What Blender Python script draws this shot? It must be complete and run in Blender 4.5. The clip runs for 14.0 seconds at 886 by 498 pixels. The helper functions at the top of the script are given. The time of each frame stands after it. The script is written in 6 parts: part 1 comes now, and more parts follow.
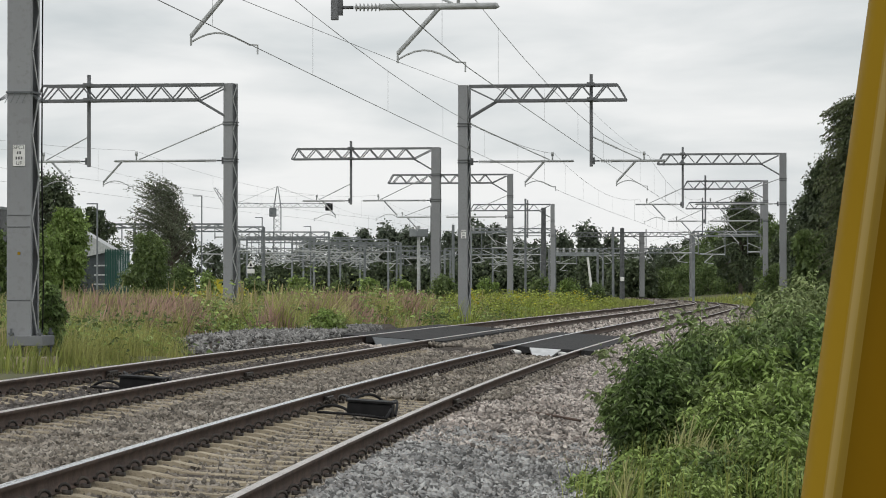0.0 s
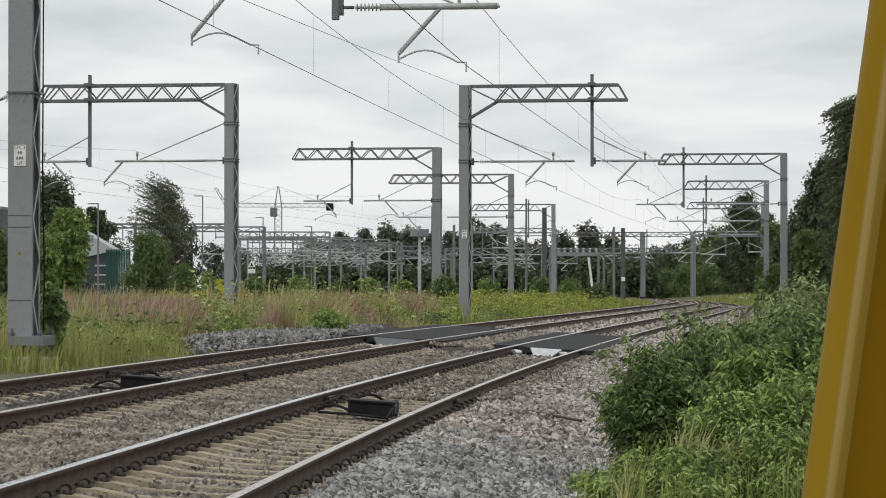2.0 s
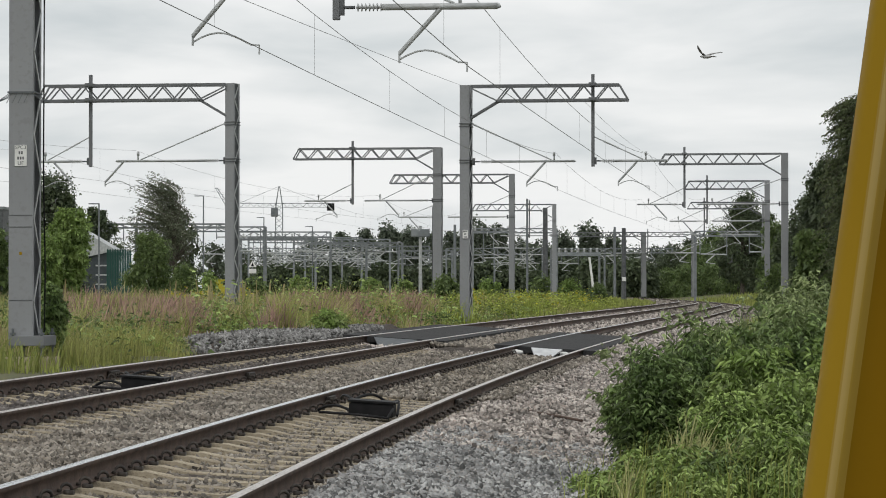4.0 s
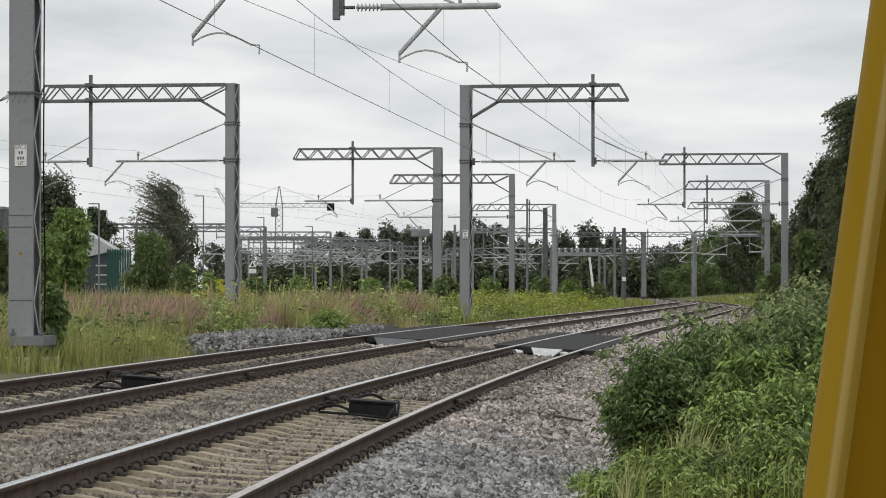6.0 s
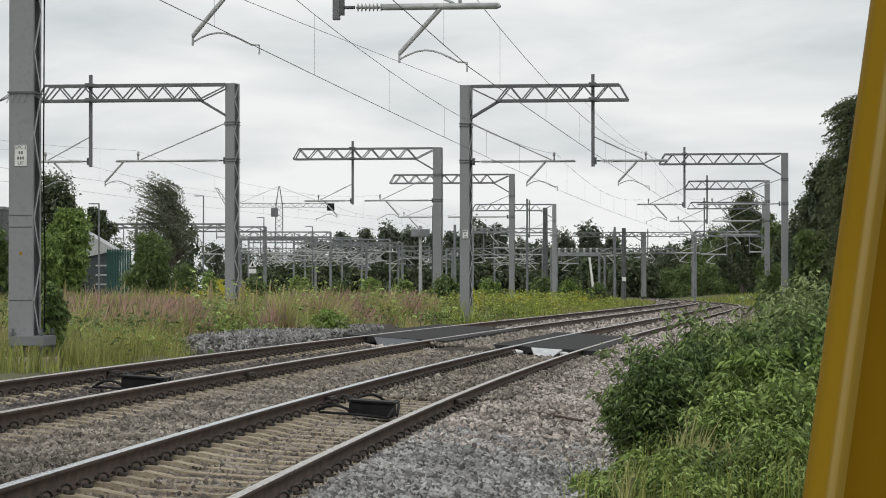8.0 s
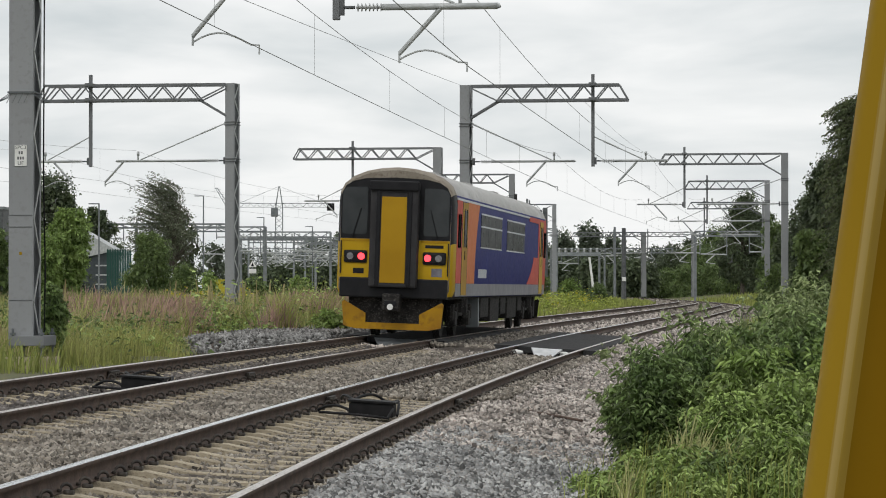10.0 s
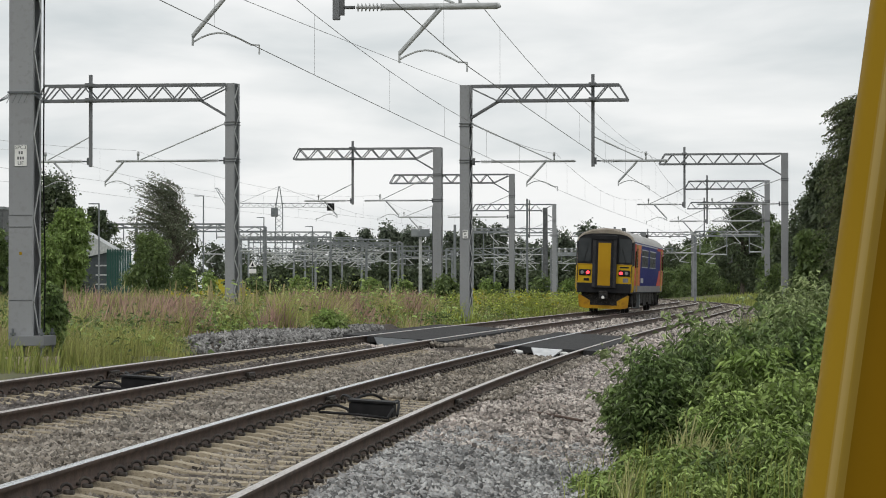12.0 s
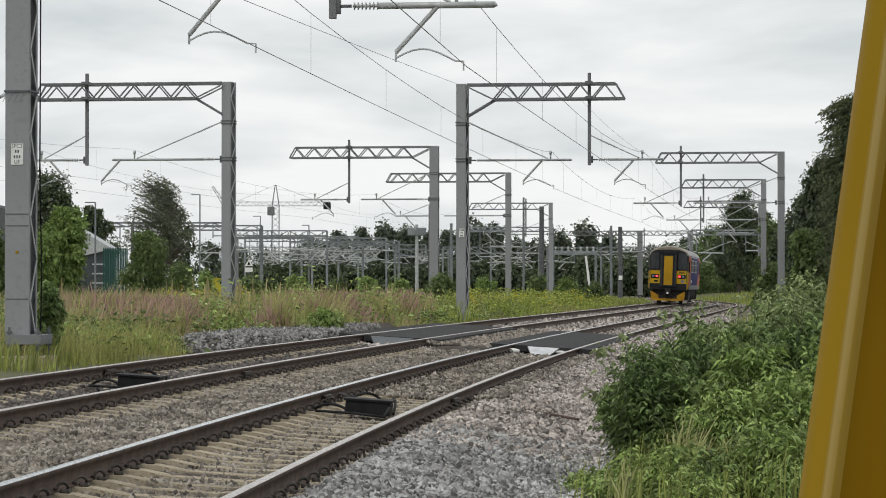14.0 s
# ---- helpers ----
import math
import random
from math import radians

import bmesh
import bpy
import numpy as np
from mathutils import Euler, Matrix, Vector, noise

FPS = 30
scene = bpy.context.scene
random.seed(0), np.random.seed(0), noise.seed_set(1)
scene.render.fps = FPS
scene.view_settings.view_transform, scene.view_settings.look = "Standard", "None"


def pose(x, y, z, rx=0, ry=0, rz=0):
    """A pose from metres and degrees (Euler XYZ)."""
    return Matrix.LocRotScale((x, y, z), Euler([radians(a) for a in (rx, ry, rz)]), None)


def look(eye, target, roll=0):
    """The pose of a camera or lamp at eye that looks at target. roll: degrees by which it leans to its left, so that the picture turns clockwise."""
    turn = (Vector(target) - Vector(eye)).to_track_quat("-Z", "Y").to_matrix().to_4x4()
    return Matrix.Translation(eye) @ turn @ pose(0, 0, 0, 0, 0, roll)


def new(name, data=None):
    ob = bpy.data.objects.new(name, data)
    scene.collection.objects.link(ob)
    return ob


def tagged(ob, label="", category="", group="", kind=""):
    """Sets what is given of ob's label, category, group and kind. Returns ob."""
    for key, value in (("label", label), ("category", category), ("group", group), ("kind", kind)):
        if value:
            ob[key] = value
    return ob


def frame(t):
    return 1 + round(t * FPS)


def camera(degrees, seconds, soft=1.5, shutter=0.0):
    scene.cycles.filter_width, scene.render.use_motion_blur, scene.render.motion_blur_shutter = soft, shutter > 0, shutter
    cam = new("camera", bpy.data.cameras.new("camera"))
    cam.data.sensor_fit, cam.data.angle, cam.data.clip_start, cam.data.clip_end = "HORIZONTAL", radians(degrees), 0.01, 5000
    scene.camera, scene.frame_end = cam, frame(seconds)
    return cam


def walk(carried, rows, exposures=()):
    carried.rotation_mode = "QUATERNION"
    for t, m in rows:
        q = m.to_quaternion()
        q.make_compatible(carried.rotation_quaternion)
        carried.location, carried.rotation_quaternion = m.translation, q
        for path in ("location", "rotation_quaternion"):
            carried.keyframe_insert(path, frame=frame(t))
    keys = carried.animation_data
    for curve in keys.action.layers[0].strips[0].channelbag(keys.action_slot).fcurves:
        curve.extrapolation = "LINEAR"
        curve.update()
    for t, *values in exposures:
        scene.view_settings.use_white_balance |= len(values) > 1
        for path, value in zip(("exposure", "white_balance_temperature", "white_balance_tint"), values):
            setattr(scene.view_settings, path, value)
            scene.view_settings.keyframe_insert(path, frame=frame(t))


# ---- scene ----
# ---- camera ----
FOCAL = 4800.0
cam = camera(math.degrees(2 * math.atan(784 / FOCAL)), 14.0, soft=1.0)
EYE = (0.0, 0.0, 1.38)


def aim(du, dv=0.0):
    # the level view axis, turned by small angles given as offsets over the focal length
    tilt = 90 + math.degrees(math.atan((69 + dv) / FOCAL))
    return pose(*EYE, tilt, 0, -math.degrees(math.atan(du / FOCAL)))


walk(cam, [(0.0, aim(3)), (0.5, aim(3)), (1.0, aim(1.7)), (2.0, aim(1.5)), (2.5, aim(0)), (6.0, aim(0)), (10.0, aim(0)),
           (13.7, aim(0)), (13.8, aim(0.4, -0.2)), (13.9, aim(2, -0.8)), (14.0, aim(6.3, -2.3))],
     exposures=[(0.0, 0.05), (8.2, 0.05), (10.3, 0.12), (14.0, 0.11)])

# ---- world and light ----
SUN_EL, SUN_ROT = radians(52), radians(215)
world = bpy.data.worlds.new("overcast_sky")
scene.world = world
world.use_nodes = True
wn, wl = world.node_tree.nodes, world.node_tree.links
wn.clear()
w_out, w_bg = wn.new("ShaderNodeOutputWorld"), wn.new("ShaderNodeBackground")
w_sky = wn.new("ShaderNodeTexSky")
w_sky.sky_type, w_sky.sun_disc, w_sky.sun_elevation, w_sky.sun_rotation = "NISHITA", False, SUN_EL, SUN_ROT
w_dim = wn.new("ShaderNodeMix")
w_dim.data_type, w_dim.blend_type = "RGBA", "MULTIPLY"
w_dim.inputs[0].default_value = 1.0
w_dim.inputs[7].default_value = (0.08, 0.08, 0.08, 1)
w_co, w_map = wn.new("ShaderNodeTexCoord"), wn.new("ShaderNodeMapping")
w_map.inputs["Scale"].default_value = (3.2, 3.2, 13.0)
w_map.inputs["Location"].default_value = (0.35, 0.2, 0.1)
w_noise = wn.new("ShaderNodeTexNoise")
w_noise.inputs["Scale"].default_value, w_noise.inputs["Detail"].default_value = 2.6, 5.0
w_noise.inputs["Roughness"].default_value, w_noise.inputs["Distortion"].default_value = 0.5, 0.3
w_ramp = wn.new("ShaderNodeValToRGB")
w_ramp.color_ramp.elements[0].position, w_ramp.color_ramp.elements[0].color = 0.33, (0.60, 0.64, 0.655, 1)
w_ramp.color_ramp.elements[1].position, w_ramp.color_ramp.elements[1].color = 0.62, (0.868, 0.876, 0.874, 1)
w_mix = wn.new("ShaderNodeMix")
w_mix.data_type = "RGBA"
w_mix.inputs[0].default_value = 0.96
wl.new(w_co.outputs["Generated"], w_map.inputs["Vector"])
wl.new(w_map.outputs["Vector"], w_noise.inputs["Vector"])
wl.new(w_noise.outputs["Fac"], w_ramp.inputs["Fac"])
wl.new(w_sky.outputs["Color"], w_dim.inputs[6])
wl.new(w_dim.outputs[2], w_mix.inputs[6])
wl.new(w_ramp.outputs["Color"], w_mix.inputs[7])
wl.new(w_mix.outputs[2], w_bg.inputs["Color"])
wl.new(w_bg.outputs["Background"], w_out.inputs["Surface"])
w_bg.inputs["Strength"].default_value = 1.0
sun = new("sun", bpy.data.lights.new("sun", "SUN"))
sun.data.energy, sun.data.angle, sun.data.color = 0.9, radians(14), (1.0, 0.96, 0.9)
sun.matrix_world = look((-20, -30, 60), (0, 10, 0))


# ---- materials ----
def mat(name, c1, c2=None, rough=0.7, metal=0.0, scale=8.0, bump=0.0, c3=None, fine=6.0, vary=0.0, spread=(0.35, 0.65), trans=0.0, coat=0.0, island=False, spec=0.5):
    """A principled surface: two colours mixed by a coarse noise, a third by a fine one, relief, and a change from piece to piece."""
    m = bpy.data.materials.new(name)
    m.use_nodes = True
    n, l = m.node_tree.nodes, m.node_tree.links
    b = n["Principled BSDF"]
    b.inputs["Roughness"].default_value, b.inputs["Metallic"].default_value = rough, metal
    b.inputs["Coat Weight"].default_value = coat
    b.inputs["Specular IOR Level"].default_value = spec
    c2 = c2 or c1
    co = n.new("ShaderNodeTexCoord")
    n1 = n.new("ShaderNodeTexNoise")
    n1.inputs["Scale"].default_value, n1.inputs["Detail"].default_value = scale, 6.0
    r1 = n.new("ShaderNodeValToRGB")
    r1.color_ramp.elements[0].position, r1.color_ramp.elements[1].position = spread
    r1.color_ramp.elements[0].color, r1.color_ramp.elements[1].color = (*c1, 1), (*c2, 1)
    l.new(co.outputs["Object"], n1.inputs["Vector"])
    l.new(n1.outputs["Fac"], r1.inputs["Fac"])
    col = r1.outputs["Color"]
    n2 = n.new("ShaderNodeTexNoise")
    n2.inputs["Scale"].default_value, n2.inputs["Detail"].default_value = scale * fine, 4.0
    l.new(co.outputs["Object"], n2.inputs["Vector"])
    if c3:
        r2 = n.new("ShaderNodeValToRGB")
        r2.color_ramp.elements[0].position, r2.color_ramp.elements[1].position = 0.52, 0.68
        mx = n.new("ShaderNodeMix")
        mx.data_type = "RGBA"
        l.new(n2.outputs["Fac"], r2.inputs["Fac"])
        l.new(r2.outputs["Color"], mx.inputs[0])
        l.new(col, mx.inputs[6])
        mx.inputs[7].default_value = (*c3, 1)
        col = mx.outputs[2]
    if vary:
        hsv = n.new("ShaderNodeHueSaturation")
        mr = n.new("ShaderNodeMapRange")
        mr.inputs["To Min"].default_value, mr.inputs["To Max"].default_value = 1 - vary, 1 + vary
        if island:
            src = n.new("ShaderNodeNewGeometry").outputs["Random Per Island"]
        else:
            src = n.new("ShaderNodeObjectInfo").outputs["Random"]
        l.new(src, mr.inputs["Value"])
        l.new(mr.outputs["Result"], hsv.inputs["Value"])
        l.new(col, hsv.inputs["Color"])
        col = hsv.outputs["Color"]
    l.new(col, b.inputs["Base Color"])
    rr = n.new("ShaderNodeMapRange")
    rr.inputs["To Min"].default_value, rr.inputs["To Max"].default_value = max(rough - 0.12, 0.03), min(rough + 0.12, 1)
    l.new(n2.outputs["Fac"], rr.inputs["Value"])
    l.new(rr.outputs["Result"], b.inputs["Roughness"])
    if bump:
        bp = n.new("ShaderNodeBump")
        bp.inputs["Strength"].default_value, bp.inputs["Distance"].default_value = bump, 0.02
        l.new(n2.outputs["Fac"], bp.inputs["Height"])
        l.new(bp.outputs["Normal"], b.inputs["Normal"])
    if trans:
        t = n.new("ShaderNodeBsdfTranslucent")
        ms = n.new("ShaderNodeMixShader")
        ms.inputs[0].default_value = trans
        l.new(col, t.inputs["Color"])
        l.new(b.outputs["BSDF"], ms.inputs[1])
        l.new(t.outputs["BSDF"], ms.inputs[2])
        l.new(ms.outputs["Shader"], n["Material Output"].inputs["Surface"])
    return m


def glow(name, colour, strength):
    m = bpy.data.materials.new(name)
    m.use_nodes = True
    b = m.node_tree.nodes["Principled BSDF"]
    b.inputs["Base Color"].default_value = (*colour, 1)
    b.inputs["Emission Color"].default_value = (*colour, 1)
    b.inputs["Emission Strength"].default_value = strength
    return m


M_STEEL = mat("galvanised_steel", (0.115, 0.125, 0.131), (0.135, 0.146, 0.153), 0.7, 0.05, 0.8, 0.02, (0.092, 0.1, 0.105), 20, 0.1, spec=0.25)
M_MAST = mat("blue_grey_galvanised_mast", (0.255, 0.263, 0.274), (0.29, 0.298, 0.308), 0.65, 0.05, 0.5, 0.02, (0.245, 0.25, 0.257), 25, 0.1, spec=0.25)
M_BOOM = mat("dull_grey_truss_steel", (0.145, 0.151, 0.158), (0.185, 0.192, 0.20), 0.7, 0.05, 1.0, 0.0, None, 12, 0.12, spec=0.3)
M_STEEL_FAR = mat("weathered_galvanised_steel", (0.15, 0.165, 0.175), (0.24, 0.26, 0.27), 0.75, 0.0, 1.5, 0.0, None, 6, 0.2)
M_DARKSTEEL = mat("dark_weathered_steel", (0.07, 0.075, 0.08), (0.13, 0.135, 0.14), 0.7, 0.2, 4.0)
M_WHITEARM = mat("pale_aluminium_tube", (0.36, 0.375, 0.375), (0.5, 0.515, 0.515), 0.5, 0.2, 6.0)
M_ARM = mat("zinc_coated_tube", (0.33, 0.345, 0.345), (0.44, 0.455, 0.455), 0.5, 0.3, 6.0)
M_WIRE = mat("weathered_copper_wire", (0.16, 0.17, 0.17), (0.23, 0.235, 0.23), 0.6, 0.2, 5.0)
M_CERAMIC = mat("grey_ceramic_insulator", (0.36, 0.37, 0.37), (0.46, 0.47, 0.47), 0.35, 0.0, 10.0)
M_RUST = mat("rusted_rail_side", (0.055, 0.036, 0.028), (0.115, 0.075, 0.055), 0.85, 0.1, 5.0, 0.3, (0.075, 0.052, 0.042), 8)
M_RAILTOP = mat("polished_rail_head", (0.55, 0.56, 0.58), (0.68, 0.69, 0.70), 0.26, 1.0, 2.0, 0.0, (0.45, 0.44, 0.43), 12)
M_RAILTOP_DULL = mat("brown_worn_rail_head", (0.46, 0.41, 0.375), (0.58, 0.53, 0.49), 0.3, 0.9, 2.0, 0.0, (0.4, 0.34, 0.3), 12)
M_CLIP = mat("dark_spring_steel", (0.035, 0.03, 0.027), (0.07, 0.06, 0.05), 0.6, 0.5, 12.0)
M_SLEEPER = mat("weathered_concrete", (0.29, 0.245, 0.175), (0.43, 0.375, 0.28), 0.92, 0.0, 5.0, 0.5, (0.18, 0.142, 0.10), 9, 0.16, spec=0.2)
# Much darker than its stones: shade in their gaps is in this colour.
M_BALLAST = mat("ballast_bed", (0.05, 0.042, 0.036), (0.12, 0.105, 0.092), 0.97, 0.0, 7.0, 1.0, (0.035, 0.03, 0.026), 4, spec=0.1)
M_STONE = mat("crushed_granite_stone", (0.15, 0.132, 0.112), (0.315, 0.287, 0.248), 0.92, 0.0, 1.2, 0.3, (0.19, 0.16, 0.125), 30, 0.66, island=True, spec=0.25)
M_STONE_DARK = mat("oily_dark_ballast_stone", (0.07, 0.062, 0.057), (0.17, 0.155, 0.145), 0.9, 0.0, 1.2, 0.3, (0.10, 0.085, 0.075), 30, 0.6, island=True, spec=0.3)
M_STONE_GREY = mat("clean_grey_granite_stone", (0.195, 0.197, 0.195), (0.375, 0.378, 0.372), 0.9, 0.0, 1.2, 0.3, (0.26, 0.235, 0.215), 30, 0.75, island=True, spec=0.25)
M_STONE_PINK = mat("pinkish_granite_stone", (0.245, 0.22, 0.197), (0.45, 0.412, 0.378), 0.9, 0.0, 1.2, 0.3, (0.29, 0.225, 0.195), 30, 0.75, island=True, spec=0.25)
M_STONE_HEAP = mat("dull_grey_gravel", (0.15, 0.148, 0.143), (0.29, 0.287, 0.28), 0.92, 0.0, 1.2, 0.3, (0.16, 0.15, 0.14), 30, 0.7, island=True, spec=0.2)
M_SHED = mat("dark_slate_cladding", (0.03, 0.04, 0.045), (0.05, 0.062, 0.068), 0.6, 0.0, 3.0, 0.1, None, 6)
M_SOIL = mat("grassy_soil", (0.055, 0.07, 0.025), (0.13, 0.125, 0.05), 1.0, 0.0, 0.6, 0.5, (0.10, 0.085, 0.045), 20)
M_PANEL = mat("black_rubber_panel", (0.026, 0.026, 0.027), (0.044, 0.044, 0.045), 0.9, 0.0, 4.0, 0.2, (0.06, 0.058, 0.056), 12, spec=0.2)
M_BLACK = mat("black_plastic", (0.010, 0.010, 0.011), (0.018, 0.018, 0.019), 0.6, 0.0, 6.0, spec=0.15)
M_ZINC = mat("bright_zinc_plate", (0.5, 0.51, 0.52), (0.66, 0.67, 0.68), 0.5, 0.4, 5.0)
M_WHITE = mat("white_paint", (0.72, 0.72, 0.70), (0.8, 0.8, 0.78), 0.6, 0.0, 6.0)
# Post tones carry the light: brighter edge, painted highlight, darker broad face.
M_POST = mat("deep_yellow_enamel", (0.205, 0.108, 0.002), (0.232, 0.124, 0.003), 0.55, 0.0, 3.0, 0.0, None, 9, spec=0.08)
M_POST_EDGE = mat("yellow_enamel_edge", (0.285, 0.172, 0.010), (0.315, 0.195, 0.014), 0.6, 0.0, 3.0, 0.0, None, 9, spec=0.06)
M_POST_GLINT = mat("pale_yellow_highlight_bead", (0.325, 0.22, 0.042), (0.35, 0.24, 0.05), 0.35, 0.0, 3.0, 0.0, None, 9, spec=0.4, coat=0.4)

# Softens both sides of the painted highlight.
M_POST_SHOULDER = mat("yellow_highlight_fringe", (0.285, 0.18, 0.022), (0.305, 0.198, 0.028), 0.45, 0.0, 3.0, 0.0, None, 9, spec=0.2)


# ---- mesh helpers ----
def finish(name, bm, material, parent=None, label="", smooth=False):
    me = bpy.data.meshes.new(name)
    bm.to_mesh(me)
    bm.free()
    for m in (material if isinstance(material, (list, tuple)) else [material]):
        me.materials.append(m)
    if smooth:
        me.polygons.foreach_set("use_smooth", [True] * len(me.polygons))
    ob = new(name, me)
    if parent:
        ob.parent = parent
    if label:
        ob["label"] = label
    return ob


def part(name, bm, material, parent, label="", smooth=False):
    return finish(name, bm, material, parent, label, smooth)


def raw(name, verts, faces, material, parent=None, smooth=False):
    """A mesh from arrays of vertices and of faces with equal corner counts."""
    verts, faces = np.asarray(verts, dtype=np.float32), np.asarray(faces, dtype=np.int32)
    me = bpy.data.meshes.new(name)
    n, k = faces.shape
    me.vertices.add(len(verts))
    me.vertices.foreach_set("co", verts.ravel())
    me.loops.add(n * k)
    me.loops.foreach_set("vertex_index", faces.ravel())
    me.polygons.add(n)
    me.polygons.foreach_set("loop_start", np.arange(0, n * k, k, dtype=np.int32))
    me.update(calc_edges=True)
    for m in (material if isinstance(material, (list, tuple)) else [material]):
        me.materials.append(m)
    if smooth:
        me.polygons.foreach_set("use_smooth", [True] * n)
    ob = new(name, me)
    if parent:
        ob.parent = parent
    return ob


def box(bm, centre, size, turn=None, bevel=0.0):
    m = Matrix.Translation(centre) @ (turn or Matrix()) @ Matrix.Diagonal((*size, 1))
    made = bmesh.ops.create_cube(bm, size=1.0, matrix=m)["verts"]
    if bevel:
        edges = list({e for v in made for e in v.link_edges})
        bmesh.ops.bevel(bm, geom=edges, offset=bevel, segments=2, affect="EDGES", profile=0.6)
    return made


def bar(bm, a, b, w, h):
    """A square bar from a to b."""
    a, b = Vector(a), Vector(b)
    d = b - a
    box(bm, (a + b) / 2, (w, h, d.length), d.to_track_quat("Z", "Y").to_matrix().to_4x4())


def tube(bm, a, b, r, sides=8, r2=None):
    a, b = Vector(a), Vector(b)
    d = b - a
    m = Matrix.Translation((a + b) / 2) @ d.to_track_quat("Z", "Y").to_matrix().to_4x4()
    bmesh.ops.create_cone(bm, cap_ends=True, segments=sides, radius1=r, radius2=r if r2 is None else r2, depth=d.length, matrix=m)


def chain(bm, pts, r, sides=6):
    """One continuous bent tube through the points."""
    pts = [Vector(p) for p in pts]
    rings = []
    for i, p in enumerate(pts):
        d = (pts[min(i + 1, len(pts) - 1)] - pts[max(i - 1, 0)]).normalized()
        m = d.to_track_quat("Z", "Y").to_matrix()
        rings.append([bm.verts.new(p + m @ Vector((r * math.cos(2 * math.pi * k / sides), r * math.sin(2 * math.pi * k / sides), 0))) for k in range(sides)])
    for a, b in zip(rings, rings[1:]):
        for k in range(sides):
            bm.faces.new((a[k], a[(k + 1) % sides], b[(k + 1) % sides], b[k]))
    bm.faces.new(rings[0][::-1])
    bm.faces.new(rings[-1])


def empty(name, m=None):
    e = new(name)
    e.empty_display_size = 0.3
    if m is not None:
        e.matrix_world = m
    return e


def prism(bm, outline, y0, y1):
    """Extrudes an x-z outline between two y."""
    n = len(outline)
    a = [bm.verts.new((x, y0, z)) for x, z in outline]
    b = [bm.verts.new((x, y1, z)) for x, z in outline]
    for i in range(n):
        bm.faces.new((a[i], a[(i + 1) % n], b[(i + 1) % n], b[i]))
    bm.faces.new(a[::-1])
    bm.faces.new(b)
    bmesh.ops.recalc_face_normals(bm, faces=bm.faces)


# ---- the line of the two tracks ----
POLY = (-3.3792, 2.4329, 2.3111, -0.4914, 0.0357)
SPACING, CANT, TOP2 = 3.45, 0.095, 0.232
ROLL = math.asin(CANT / 1.507)


def line_raw(y):
    u = y / 50
    x = sum(c * u ** i for i, c in enumerate(POLY))
    d = sum(i * c * u ** (i - 1) for i, c in enumerate(POLY) if i) / 50
    return x, d


def line(y):
    """x and dx/dy of the middle of the first track."""
    if y < 10:
        x, d = line_raw(10)
        return x + d * (y - 10), d
    if y > 200:
        x, d = line_raw(200)
        return x + d * (y - 200) - 0.00075 * (y - 200) ** 2, d - 0.0015 * (y - 200)
    return line_raw(y)


def on_track(track, y, lat=0.0, up=0.0):
    """A point beside and above the middle of a track's rail tops, in its canted frame."""
    x, d = line(y)
    s = math.sqrt(1 + d * d)
    cx = x - (SPACING * s if track == 2 else 0.0)
    l = lat * math.cos(ROLL) + up * math.sin(ROLL)
    z = (TOP2 if track == 2 else 0.0) - lat * math.sin(ROLL) + up * math.cos(ROLL)
    return Vector((cx + l / s, y - l * d / s, z))


def ys_along(a, b):
    out, y = [], a
    while y < b:
        out.append(y)
        y += 10.0 if y < 0 else (1.2 if y < 90 else 3.0)
    return out + [b]


def sweep(name, track, profile, lat, material, parent, a=-270, b=330, slots=None, label=""):
    """A profile (lateral, up) carried along a track."""
    ys = ys_along(a, b)
    verts, faces = [], []
    n = len(profile)
    for y in ys:
        verts += [on_track(track, y, lat + p, q) for p, q in profile]
    for i in range(len(ys) - 1):
        for j in range(n):
            k = (j + 1) % n
            faces.append((i * n + j, i * n + k, (i + 1) * n + k, (i + 1) * n + j))
    ob = raw(name, verts, faces, material, parent)
    if slots:
        ob.data.polygons.foreach_set("material_index", [slots[j] for _ in range(len(ys) - 1) for j in range(n)])
    bm = bmesh.new()
    bm.from_mesh(ob.data)
    bmesh.ops.recalc_face_normals(bm, faces=bm.faces)
    bm.to_mesh(ob.data)
    bm.free()
    if label:
        ob["label"] = label
    return ob


# ---- ground ----
def ground_z(s, y):
    """Height of the soil at s metres to the side of the first track's middle."""
    pts = ((-4000, 0.6), (-60, 0.3), (-12, 0.12), (-6.6, 0.0), (-5.6, -0.28), (2.6, -0.62), (3.6, -0.5), (6.0, -0.25), (12, 0.3), (30, 1.6), (60, 2.0), (4000, 2.0))
    for (a, za), (b, zb) in zip(pts, pts[1:]):
        if a <= s <= b:
            z = za + (zb - za) * (s - a) / (b - a)
            break
    w = 0.06 if -6 < s < 3.2 else 0.14
    return z + w * noise.noise((s * 0.35, y * 0.35, 0.0))


